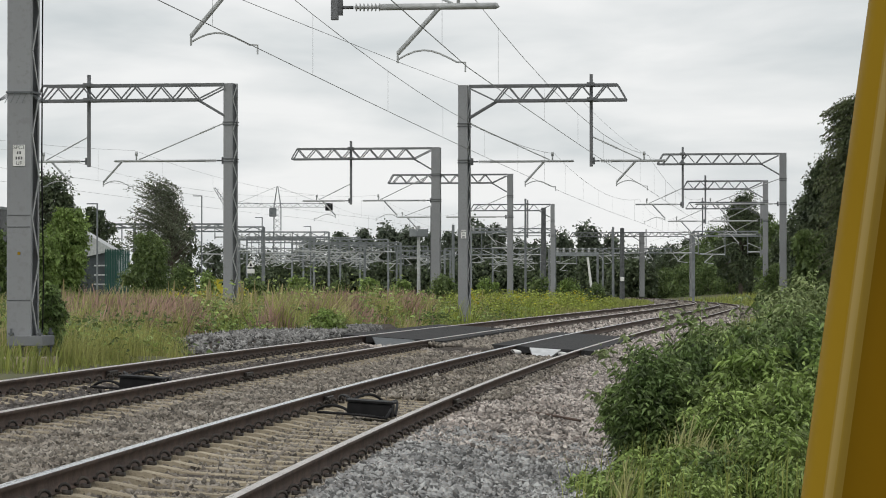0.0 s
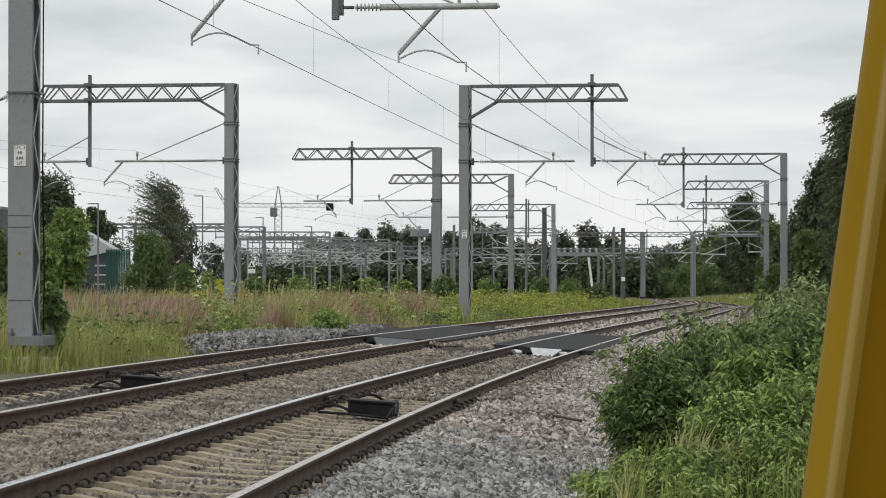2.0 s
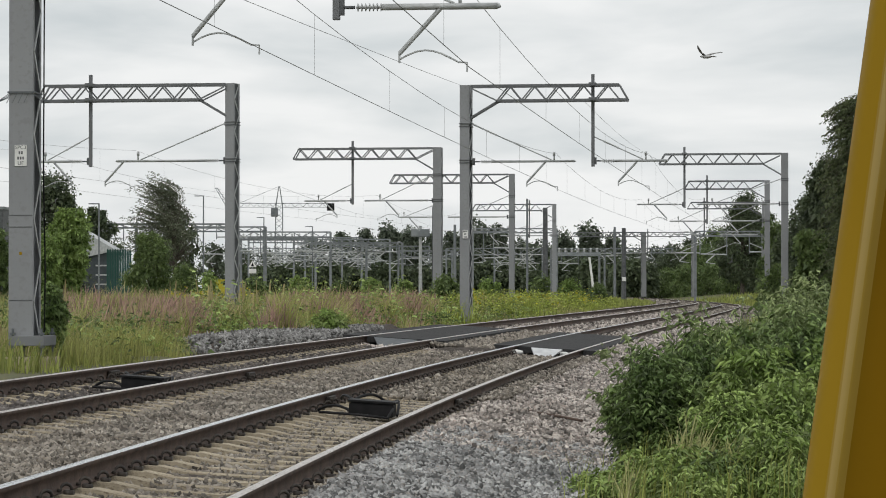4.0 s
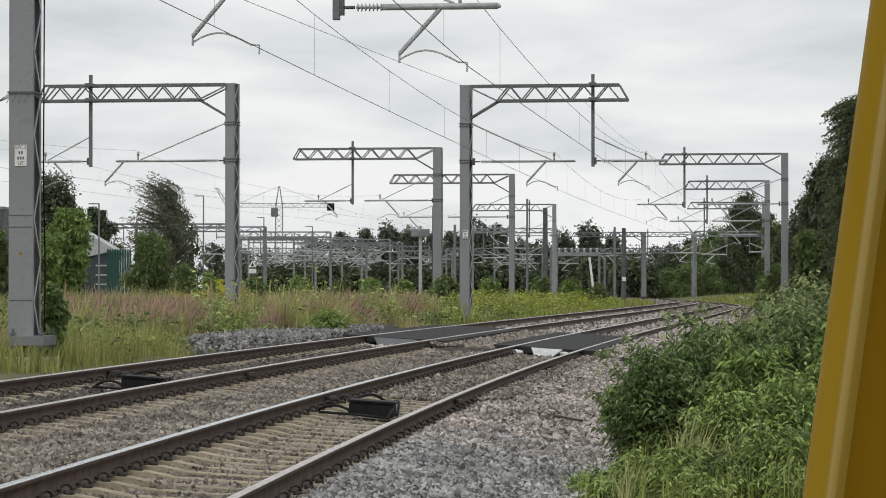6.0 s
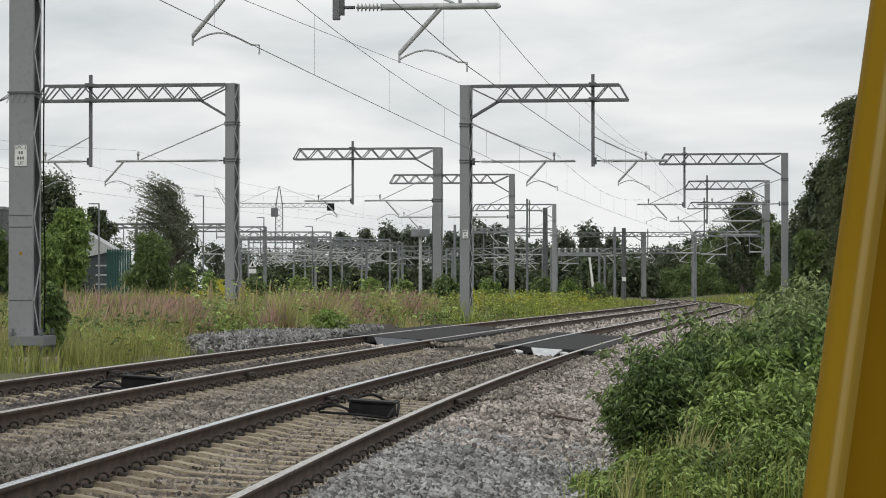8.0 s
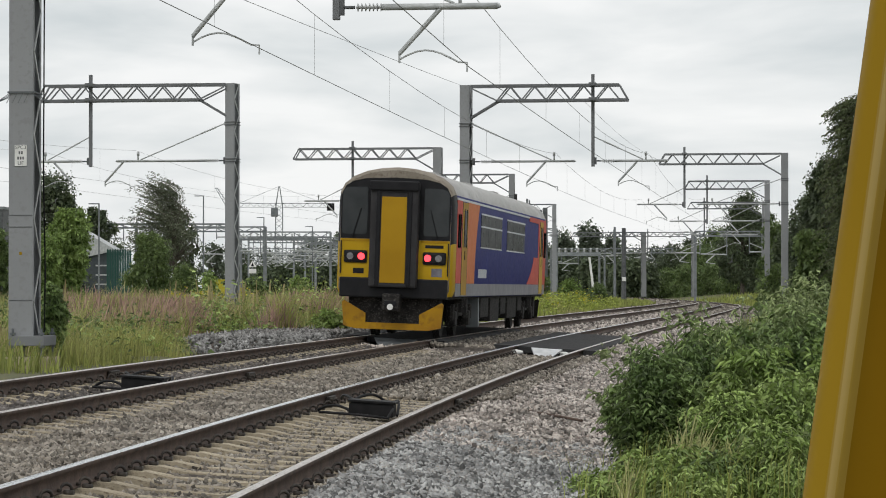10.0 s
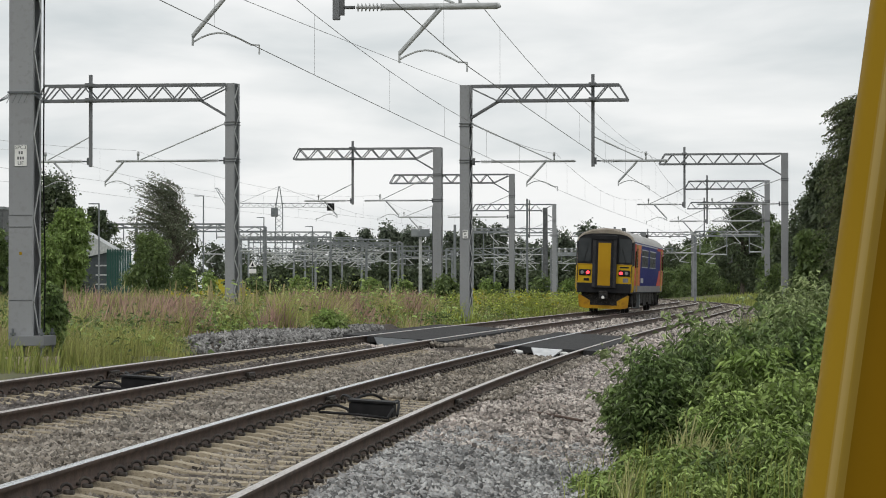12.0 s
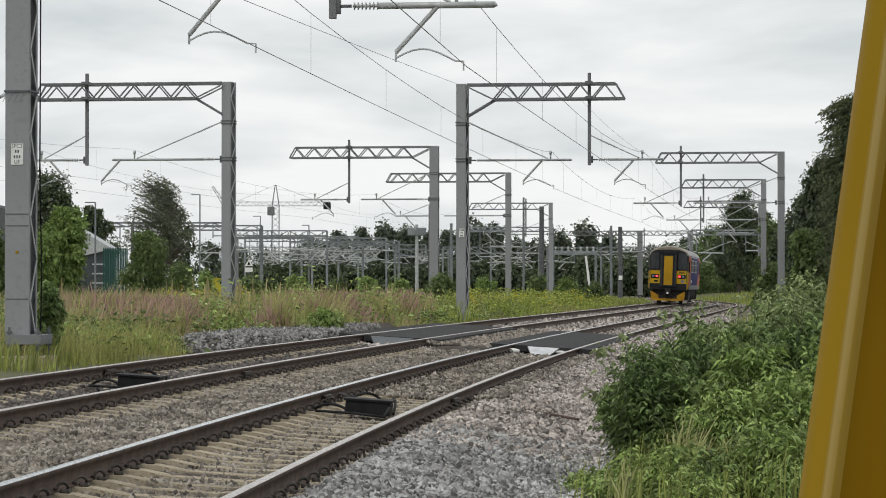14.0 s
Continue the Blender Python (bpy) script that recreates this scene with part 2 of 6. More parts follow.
def ground():
    cols = [-4000, -1500, -600, -250, -120, -70, -45, -32] + list(np.arange(-24, -6.6, 1.6)) + [-6.6, -6.1, -5.6, -2, 1, 2.6, 3.1, 3.6] + list(np.arange(4.4, 16, 1.3)) + [18, 22, 30, 42, 60, 120, 250, 600, 1500, 4000]
    rows = [-400, -200, -100, -50, -20, 0] + list(np.arange(4, 110, 2.0)) + list(np.arange(112, 260, 7.0)) + [270, 300, 350, 450, 700, 1200, 2500, 4800]
    verts, faces = [], []
    for y in rows:
        x0 = line(min(y, 330))[0]
        verts += [(x0 + s if abs(s) < 100 else s, y, ground_z(s, y)) for s in cols]
    n = len(cols)
    for i in range(len(rows) - 1):
        for j in range(n - 1):
            faces.append((i * n + j, i * n + j + 1, (i + 1) * n + j + 1, (i + 1) * n + j))
    return tagged(raw("ground", verts, faces, M_SOIL, smooth=True), "rough soil with grass and weeds beside the railway", "ground", kind="structure")


def bed_z(s):
    """Top of the ballast over both tracks."""
    pts = ((-6.5, -0.12), (-5.6, 0.055), (-5.0, 0.115), (-3.45, 0.02), (-2.2, -0.06), (-1.75, -0.10), (-1.3, -0.125), (-0.6, -0.185), (0, -0.225), (0.6, -0.262), (0.95, -0.232), (1.1, -0.218), (1.35, -0.228), (1.75, -0.29), (2.6, -0.42), (4.2, -0.55))
    for (a, za), (b, zb) in zip(pts, pts[1:]):
        if a <= s <= b:
            return za + (zb - za) * (s - a) / (b - a)
    return -0.9


def infill_z(s, y):
    """Ballast packed up against the crossing decks."""
    if not 61 < y < 81:
        return -9.0
    if 1.1 < s < 2.0:
        return -0.14 - 0.063 * s
    if -2.3 < s < -1.1:
        return 0.03
    if -5.4 < s < -4.6:
        return 0.22
    return -9.0


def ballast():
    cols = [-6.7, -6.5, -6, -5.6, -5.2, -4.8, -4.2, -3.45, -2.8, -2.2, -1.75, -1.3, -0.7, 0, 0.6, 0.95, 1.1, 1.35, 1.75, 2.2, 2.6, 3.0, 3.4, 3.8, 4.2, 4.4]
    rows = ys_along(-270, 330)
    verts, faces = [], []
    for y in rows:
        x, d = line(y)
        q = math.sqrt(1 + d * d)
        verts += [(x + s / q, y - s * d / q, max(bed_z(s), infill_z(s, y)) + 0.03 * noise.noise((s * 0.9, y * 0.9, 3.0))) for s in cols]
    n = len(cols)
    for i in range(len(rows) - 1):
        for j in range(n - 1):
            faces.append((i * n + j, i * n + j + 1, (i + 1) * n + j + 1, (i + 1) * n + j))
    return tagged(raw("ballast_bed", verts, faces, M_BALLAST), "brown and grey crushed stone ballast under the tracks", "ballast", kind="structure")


RAIL = ((-0.036, 0.0), (-0.03, 0.004), (0.03, 0.004), (0.036, 0.0), (0.036, -0.032), (0.010, -0.048), (0.010, -0.128), (0.070, -0.150), (0.070, -0.159), (-0.070, -0.159), (-0.070, -0.150), (-0.010, -0.128), (-0.010, -0.048), (-0.036, -0.032))
RAIL_SLOTS = (1, 1, 1) + (0,) * 11


def sleeper_mesh():
    bm = bmesh.new()
    out = ((-0.14, -0.2), (-0.105, 0.0), (0.105, 0.0), (0.14, -0.2))
    xs = (-1.25, -1.22, -0.95, -0.55, -0.3, 0.3, 0.55, 0.95, 1.22, 1.25)
    dz = (-0.02, 0.0, 0.01, 0.01, -0.025, -0.025, 0.01, 0.01, 0.0, -0.02)
    rings = [[bm.verts.new((x, yy * (0.96 if abs(x) > 1.23 else 1), zz + dd)) for yy, zz in out] for x, dd in zip(xs, dz)]
    for a, b in zip(rings, rings[1:]):
        for i in range(4):
            bm.faces.new((a[i], a[(i + 1) % 4], b[(i + 1) % 4], b[i]))
    bm.faces.new(rings[0])
    bm.faces.new(rings[-1][::-1])
    bmesh.ops.recalc_face_normals(bm, faces=bm.faces)
    me = bpy.data.meshes.new("sleeper")
    bm.to_mesh(me)
    bm.free()
    me.materials.append(M_SLEEPER)
    return me


def track_frame(track, y, up=0.0):
    x, d = line(y)
    m = Matrix.Rotation(-math.atan(d), 4, "Z") @ Matrix.Rotation(ROLL, 4, "Y")
    return Matrix.Translation(on_track(track, y, 0, up)) @ m


def railway_track(track, dull):
    e = empty("railway_track")
    tagged(e, "curved railway track with worn steel rails on concrete sleepers" if track == 1 else "curved railway track with brown steel rails sunk in ballast", "railway track", "parallel tracks")
    top = M_RAILTOP_DULL if dull else M_RAILTOP
    for lat in (-0.7535, 0.7535):
        sweep("rail", track, RAIL, lat, [M_RUST, M_RAILTOP_DULL if lat > 0 else top], e, slots=RAIL_SLOTS)
    return e


# clip on the rail foot: a sprung steel ring on a cast shoulder
def clip_verts():
    bm = bmesh.new()
    turn = [radians(a) for a in range(200, -101, -38)]
    pts = [(0.05, -0.045, 0.012)] + [(0.10 + 0.032 * math.cos(a), -0.03 + 0.008 * i, 0.026 + 0.032 * math.sin(a)) for i, a in enumerate(turn)]
    chain(bm, pts, 0.0125, 4)
    box(bm, (0.118, 0, -0.004), (0.06, 0.07, 0.04))
    v = np.array([x.co[:] for x in bm.verts])
    bm.verts.index_update()
    bmesh.ops.triangulate(bm, faces=bm.faces)
    f = np.array([[x.index for x in q.verts] for q in bm.faces])
    bm.free()
    return v, f


def fishplate(e, track, y, lat, side):
    """A bolted joint bar against the web of a rail."""
    bm = bmesh.new()
    box(bm, (lat + side * 0.05, 0, 0.078), (0.05, 0.55, 0.085), bevel=0.008)
    for k in (-0.18, -0.06, 0.06, 0.18):
        tube(bm, (lat + side * 0.07, k, 0.078), (lat + side * 0.1, k, 0.078), 0.02, 6)
    bmesh.ops.transform(bm, matrix=track_frame(track, y, -0.168), verts=bm.verts)
    return part("fishplate", bm, M_CLIP, e)


def lay_sleepers(e, track, a, b):
    me = sleeper_mesh()
    cv, cf = clip_verts()
    cv = cv * np.array((1.1, 1.2, 1.1))
    allv, allf, y, count = [], [], a, 0
    far_v, far_f = [], []
    base = np.array([v.co[:] for v in me.vertices])
    polys = [list(p.vertices) for p in me.polygons if len(p.vertices) == 4]
    while y < b:
        m = track_frame(track, y, -0.168)
        if count < 130:
            ob = new("sleeper", me)
            ob.parent = e
            ob.matrix_basis = m @ pose(0, random.uniform(-0.01, 0.01), random.uniform(-0.006, 0.0), 0, 0, random.uniform(-0.6, 0.6))
        else:
            off = sum(len(v) for v in far_v)
            far_v.append(base @ np.array(m.to_3x3()).T + np.array(m.translation))
            far_f += [[i + off for i in p] for p in polys]
        if count < 150:
            for lat in (-0.7535, 0.7535):
                for side in (-1, 1):
                    v = cv * np.array((side, 1.0, 1.0)) + np.array((lat, 0, 0.02))
                    allf.append(cf + sum(len(q) for q in allv[-1:]) * 0 + len(cv) * len(allv))
                    allv.append(v @ np.array(m.to_3x3()).T + np.array(m.translation))
        count += 1
        y += 0.65 * (1 + 0.02 * random.uniform(-1, 1))
    for yy, lat, side in (((34.7, -0.7535, 1), (36.2, 0.7535, 1)) if track == 1 else ((40.2, 0.7535, 1), (37.8, -0.7535, 1))):
        fishplate(e, track, yy, lat, side)
    tagged(raw("rail_clip", np.concatenate(allv), np.concatenate(allf), M_CLIP, e), kind="stuff")
    if far_v:
        tagged(raw("distant_sleeper", np.concatenate(far_v), far_f, M_SLEEPER, e), kind="stuff")


ground()
ballast()
TRACK_1 = railway_track(1, False)
TRACK_2 = railway_track(2, True)


# ---- overhead line structures ----
TOP_Z = 9.0   # top of the booms in the world
CONTACT_Z, CARRY_Z, TUBE_Z = 5.12, 6.42, 6.13


def insulator(bm, a, b, r=0.06, sheds=6, sides=10):
    """One turned body: a core that swells into a row of sheds."""
    a, b = Vector(a), Vector(b)
    d = b - a
    m = d.to_track_quat("Z", "Y").to_matrix()
    prof = [(0.0, 0.4)]
    for i in range(sheds):
        t = (i + 0.25) / sheds
        prof += [(t, 0.45), (t + 0.12 / sheds, 1.25), (t + 0.3 / sheds, 1.15), (t + 0.5 / sheds, 0.5)]
    prof.append((1.0, 0.4))
    rings = [[bm.verts.new(a + d * t + m @ Vector((r * k * math.cos(2 * math.pi * j / sides), r * k * math.sin(2 * math.pi * j / sides), 0))) for j in range(sides)] for t, k in prof]
    for p, q in zip(rings, rings[1:]):
        for j in range(sides):
            bm.faces.new((p[j], p[(j + 1) % sides], q[(j + 1) % sides], q[j]))
    bm.faces.new(rings[0][::-1])
    bm.faces.new(rings[-1])


def cantilever(e, x0, tube_end, wire_x, stay_z, zb, far=False, flip=1, lift=0.0, steel=None, thick=0.045):
    """A registration assembly from an upright at x0: insulated tube, sloping stay, drop arm and bowed steady arm, in local axes."""
    sg = 1 if tube_end > x0 else -1
    sides = 6 if far else 10
    r = thick if not far else 0.05
    tz, cz = TUBE_Z - zb + lift * 1.2, CONTACT_Z - zb + lift
    bm = bmesh.new()
    tube(bm, (x0 + sg * 0.78, 0, tz), (tube_end, 0, tz), r, sides)
    if not far:
        tube(bm, (tube_end - sg * 0.003, 0, tz), (tube_end + sg * 0.05, 0, tz - 0.02), r, sides, 0.01)
    hold = wire_x - sg * 0.12
    tube(bm, (hold, 0, tz), (hold, 0, tz + 0.3), 0.03, sides)
    tube(bm, (hold, 0, tz + 0.2), (hold, 0, tz + 0.34), 0.05, sides)
    part("registration_tube", bm, steel or M_ARM, e, smooth=not far)
    bm = bmesh.new()
    if stay_z is not None:
        sz = stay_z - zb
        end = Vector((hold - sg * 0.1, 0, tz + 0.05))
        start = Vector((x0 + sg * 0.12, 0, sz))
        k = (end - start).normalized()
        tube(bm, start - k * 0.1, end, 0.022, 6)
        part("stay", bm, steel or M_ARM, e)
        bm = bmesh.new()
        insulator(bm, start + k * 0.3, start + k * 0.95, 0.036, 6)
        part("insulator", bm, M_CERAMIC, e)
        bm = bmesh.new()
    knee = Vector((wire_x - flip * 1.15, 0, cz + 0.22))
    top = Vector((wire_x - flip * 0.45, 0, tz - 0.03))
    tube(bm, top, knee, 0.04 if not far else 0.045, sides)
    tube(bm, knee + Vector((0, 0, 0.03)), knee - Vector((0, 0, 0.16)), 0.02, 6)
    box(bm, top + Vector((0, 0, 0.03)), (0.22, 0.1, 0.05))
    part("drop_arm", bm, steel or M_ARM, e)
    bm = bmesh.new()
    tip = Vector((wire_x, 0, cz + 0.06))
    a = knee - Vector((0, 0, 0.1))
    pts = []
    for i in range(9):
        t = i / 8
        p = a.lerp(tip, t)
        p.z += 0.20 * math.sin(math.pi * min(1, t * 1.15)) * (1 - 0.25 * t)
        pts.append(p)
    chain(bm, pts + [tip - Vector((0, 0, 0.16))], 0.017 if not far else 0.022, 5)
    part("steady_arm", bm, steel or M_ARM, e)
    bm = bmesh.new()
    insulator(bm, (x0 + sg * 0.34, 0, tz), (x0 + sg * 0.8, 0, tz), 0.058, 7)
    part("insulator", bm, M_CERAMIC, e)
    bm = bmesh.new()
    tube(bm, (x0 + sg * 0.05, 0, tz), (x0 + sg * 0.32, 0, tz), 0.028, 6)
    box(bm, (x0 + sg * 0.09, 0, tz), (0.09, 0.1, 0.26))
    part("pivot_bracket", bm, M_DARKSTEEL, e)


def lattice_mast(e, height, w, material, near=False, lattice_side=1):
    """Two steel channels joined by zigzag lacing on the sides, on a base plate with bolts."""
    d = w * 1.3
    for sy in (-1, 1):
        # one folded channel: web and two returned flanges
        t, q = 0.016, 0.09
        out = [(-w / 2, 0), (w / 2, 0), (w / 2, q), (w / 2 - t, q), (w / 2 - t, t), (-w / 2 + t, t), (-w / 2 + t, q), (-w / 2, q)]
        bm = bmesh.new()
        low = [bm.verts.new((x, sy * (d / 2 - yy), 0)) for x, yy in out]
        top = [bm.verts.new((x, sy * (d / 2 - yy), height)) for x, yy in out]
        for i in range(8):
            j = (i + 1) % 8
            bm.faces.new((low[i], low[j], top[j], top[i]))
        bm.faces.new(low)
        bm.faces.new(top)
        bmesh.ops.recalc_face_normals(bm, faces=bm.faces)
        part("channel", bm, material, e)
    n = max(4, int(height / (d * 1.25)))
    for sx in (-1, 1):
        for i in range(n):
            z0, z1 = height * i / n, height * (i + 1) / n
            a, b = (-d / 2 + 0.05, d / 2 - 0.05) if i % 2 else (d / 2 - 0.05, -d / 2 + 0.05)
            bm = bmesh.new()
            bar(bm, (sx * (w / 2 + 0.006), a, z0), (sx * (w / 2 + 0.006), b, z1), 0.012, 0.06)
            part("lacing_bar", bm, M_WHITEARM, e)
    # Added dark plate: its colour gives the shade inside the lattice.
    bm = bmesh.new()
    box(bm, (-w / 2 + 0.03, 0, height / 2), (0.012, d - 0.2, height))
    part("shade_plate", bm, M_DARKSTEEL, e, "dark added plate in place of the shade inside the mast")
    for z in (TUBE_Z, 7.5):
        zz = z - e.matrix_world.translation.z
        if zz < height and not near:
            for k in (-0.05, 0.05):
                bm = bmesh.new()
                box(bm, (0, 0, zz + k), (w + 0.05, d + 0.05, 0.035))
                part("clamp_band", bm, M_DARKSTEEL, e)
    if near:
        bm = bmesh.new()
        box(bm, (0.14, 0, 0.06), (0.62, 0.8, 0.17), bevel=0.012)
        part("base_plate", bm, M_BOOM, e)
        for sx in (-1, 1):
            for sy in (-1, 1):
                bm = bmesh.new()
                tube(bm, (0.14 + sx * 0.25, sy * 0.36, -0.24), (0.14 + sx * 0.25, sy * 0.36, 0.27), 0.022, 8)
                tube(bm, (0.14 + sx * 0.25, sy * 0.36, 0.16), (0.14 + sx * 0.25, sy * 0.36, 0.2), 0.05, 6)
                tube(bm, (0.14 + sx * 0.25, sy * 0.36, -0.06), (0.14 + sx * 0.25, sy * 0.36, -0.02), 0.05, 6)
                part("bolt", bm, M_STEEL, e)
        bm = bmesh.new()
        box(bm, (0.14, 0, -0.4), (0.74, 0.95, 0.36), bevel=0.03)
        part("foundation", bm, M_SLEEPER, e)


def boom_truss(e, zb, length, material, x0=0.2, start_taper=True):
    """Warren truss with a sloping free end, and the knee brace to the mast."""
    top, depth, dy = TOP_Z - zb - 0.04, 0.56, 0.30
    for sy in (-1, 1):
        bm = bmesh.new()
        box(bm, ((x0 + length - 0.32) / 2, sy * dy, top), (length - 0.32 - x0, 0.07, 0.09))
        box(bm, ((1.2 + length) / 2, sy * dy, top - depth), (length - 1.2, 0.07, 0.09))
        bar(bm, (length - 0.32, sy * dy, top), (length, sy * dy, top - depth), 0.06, 0.06)
        part("chord", bm, material, e)
    n = max(4, round((length - 1.5) / 0.48))
    for sy in (-1, 1):
        for i in range(n):
            bm = bmesh.new()
            xa = 1.2 + (length - 1.5) * i / n
            xb = 1.2 + (length - 1.5) * (i + 1) / n
            za, zc = (top - depth, top) if i % 2 == 0 else (top, top - depth)
            bar(bm, (xa, sy * dy, za), (xb, sy * dy, zc), 0.05, 0.05)
            part("diagonal", bm, material, e)
        bm = bmesh.new()
        bar(bm, (0.25, sy * dy, top - 0.1), (1.2, sy * dy, top - depth), 0.05, 0.05)
        part("diagonal", bm, material, e)
    for sy in (-0.6, 0.6):
        bm = bmesh.new()
        bar(bm, (0.2, sy * dy, top - depth - 0.62), (1.25, sy * dy, top - depth), 0.07, 0.07)
        part("knee_brace", bm, material, e)
    for i in range(0, n + 1, 2):
        xa = 1.2 + (length - 1.5) * i / n
        bm = bmesh.new()
        box(bm, (xa, 0, top - depth - 0.02), (0.05, dy * 2, 0.05))
        part("cross_strut", bm, material, e)


def drop_tube(e, zb, x, material, bottom=5.92):
    bm = bmesh.new()
    box(bm, (x, 0, (TOP_Z + 0.38 + bottom) / 2 - zb), (0.12, 0.12, TOP_Z + 0.38 - bottom), bevel=0.012)
    for z in (TOP_Z - zb, TOP_Z - zb - 0.56):
        box(bm, (x, 0, z), (0.26, 0.72, 0.1))
    part("drop_tube", bm, material, e)


def sign_plate(e, x, z, w, h, y, lines, words={}):
    """A white plate with rows of dark bars where its small code stands."""
    bm = bmesh.new()
    box(bm, (x, y, z), (w, 0.006, h), bevel=0.002)
    plate = part("number_plate", bm, M_WHITE, e, "small white number plate with dark rows")
    for i in range(lines):
        zz = z + h * (0.5 - (i + 0.5) / lines)
        if i in words:
            cu = bpy.data.curves.new("lettering", "FONT")
            cu.body, cu.size, cu.align_x, cu.align_y, cu.extrude = words[i], h / lines * 1.0, "CENTER", "CENTER", 0.001
            tmp = bpy.data.objects.new("lettering", cu)
            me = bpy.data.meshes.new_from_object(tmp)
            bpy.data.objects.remove(tmp)
            me.materials.clear()
            me.materials.append(M_DARKSTEEL)
            ob = new("lettering", me)
            ob.parent = plate
            ob.matrix_basis = pose(x, y - 0.005, zz, 90)
            continue
        n = (4, 2, 3, 2)[i % 4]
        for k in range(n):
            bm = bmesh.new()
            box(bm, (x + (k - (n - 1) / 2) * w * 0.21, y - 0.005, zz), (w * 0.13, 0.004, h / lines * 0.55))
            part("plate_row", bm, M_DARKSTEEL, plate)


def structure(x, y, rz, length, drops=(), arms=(), w=0.4, zb=0.1, near=False, far=False, steel=None, label="", turn=0.0):
    """One cantilever gantry: mast, boom, drop tubes and their arms. Local +x is the way of the boom."""
    steel = steel or M_ARM
    rz -= min(8.0, math.degrees(math.atan(line(y)[1])))
    e = empty("overhead_line_gantry", pose(x, y, zb, 0, 0, rz))
    bpy.context.view_layer.update()
    tagged(e, label or "grey galvanised lattice mast with a truss boom over the tracks", "overhead gantry", "overhead line gantries")
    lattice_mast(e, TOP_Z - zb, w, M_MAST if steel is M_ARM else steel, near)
    for ob in e.children:
        # the mast stands square to the line, not to its boom
        ob.matrix_basis = Matrix.Rotation(radians(turn), 4, "Z")
    boom_truss(e, zb, length, M_BOOM)
    for d in drops:
        drop_tube(e, zb, d, M_BOOM)
    for x0, x1, wire_x, stay, flip, lift in arms:
        cantilever(e, x0, x1, wire_x, stay, zb, far, flip, lift, M_WHITEARM if far or near else None, 0.056 if near else 0.045)
    return e


def wire_x(track, y):
    return on_track(track, y).x


def place(u, y):
    """Lateral place of something seen at a bearing u at depth y."""
    return (u - 784) * y / FOCAL


def right_hand_gantry(mast_u, y, boom_u, drop_u, lift=0.0, shift=(0.0, 0.0), **kw):
    """A gantry whose mast stands to the left of both tracks."""
    mx = place(mast_u, y)
    w1, w2 = wire_x(1, y) - mx, wire_x(2, y) - mx
    dr = place(drop_u, y) - mx
    return structure(mx, y, 0, place(boom_u, y) - mx, [dr],
                     [(0.2, w2 + 0.8, w2 + 0.15 + shift[0], 7.5 + lift, 1, lift), (dr, dr + 2.75, w1 + 0.1 + shift[1], 7.0, 1, 0.0)], **kw)


def left_hand_gantry(mast_u, y, boom_u, drop_u, wires, flips=(1, 1), **kw):
    """A gantry whose mast stands to the right of its tracks."""
    mx = place(mast_u, y)
    arms = []
    if drop_u is not None:
        dr = mx - place(drop_u, y)
        arms = [(0.2, wires[0] + 0.7, wires[0], 7.5, flips[0], 0.0), (dr, dr + 2.65, wires[1], 7.0, flips[1], 0.0)]
    return structure(mx, y, 180, mx - place(boom_u, y), [dr] if drop_u is not None else [], arms, **kw)


G0 = right_hand_gantry(44, 46.5, 960, 601, lift=0.33, shift=(-0.29, -0.16), w=0.42, zb=0.42, near=True, label="tall grey lattice mast and boom on a bolted base")
sign_plate(G0, 0.0, 3.22, 0.21, 0.36, -0.285, 4, {0: "SPC3", 3: "UF"})
GA = right_hand_gantry(825, 102, 1112, 1050, w=0.36, zb=0.1, turn=-10)
sign_plate(GA, 0.0, 3.3, 0.2, 0.32, -0.272, 3)
left_hand_gantry(411, 101, 58, 153, (3.72, 7.3), (-1, 1), w=0.36, zb=0.1, turn=-16)
left_hand_gantry(775, 147, 516, 622, (3.3, 6.7), w=0.46, zb=0.1)
left_hand_gantry(906, 181, 688, 775, (3.6, 7.4), w=0.36, zb=0.1, far=True)
left_hand_gantry(981, 246, 835, 937, (3.6, 6.2), w=0.36, zb=0.1, far=True)
left_hand_gantry(1389, 153, 1167, 1212, (4.2, 7.8), w=0.38, zb=0.3, label="grey lattice mast and truss boom beside the trees")
left_hand_gantry(1358, 192, 1212, 1252, (3.2, 6.4), w=0.36, zb=0.5, far=True)
left_hand_gantry(1352, 240, 1217, 1247, (3.2, 6.6), w=0.34, zb=0.6, far=True)
left_hand_gantry(1228, 370, 1075, 1145, (3.2, 6.6), w=0.6, zb=0.2, far=True)
left_hand_gantry(1139, 372, 1010, 1085, (3.2, 6.6), w=0.6, zb=0.2, far=True)


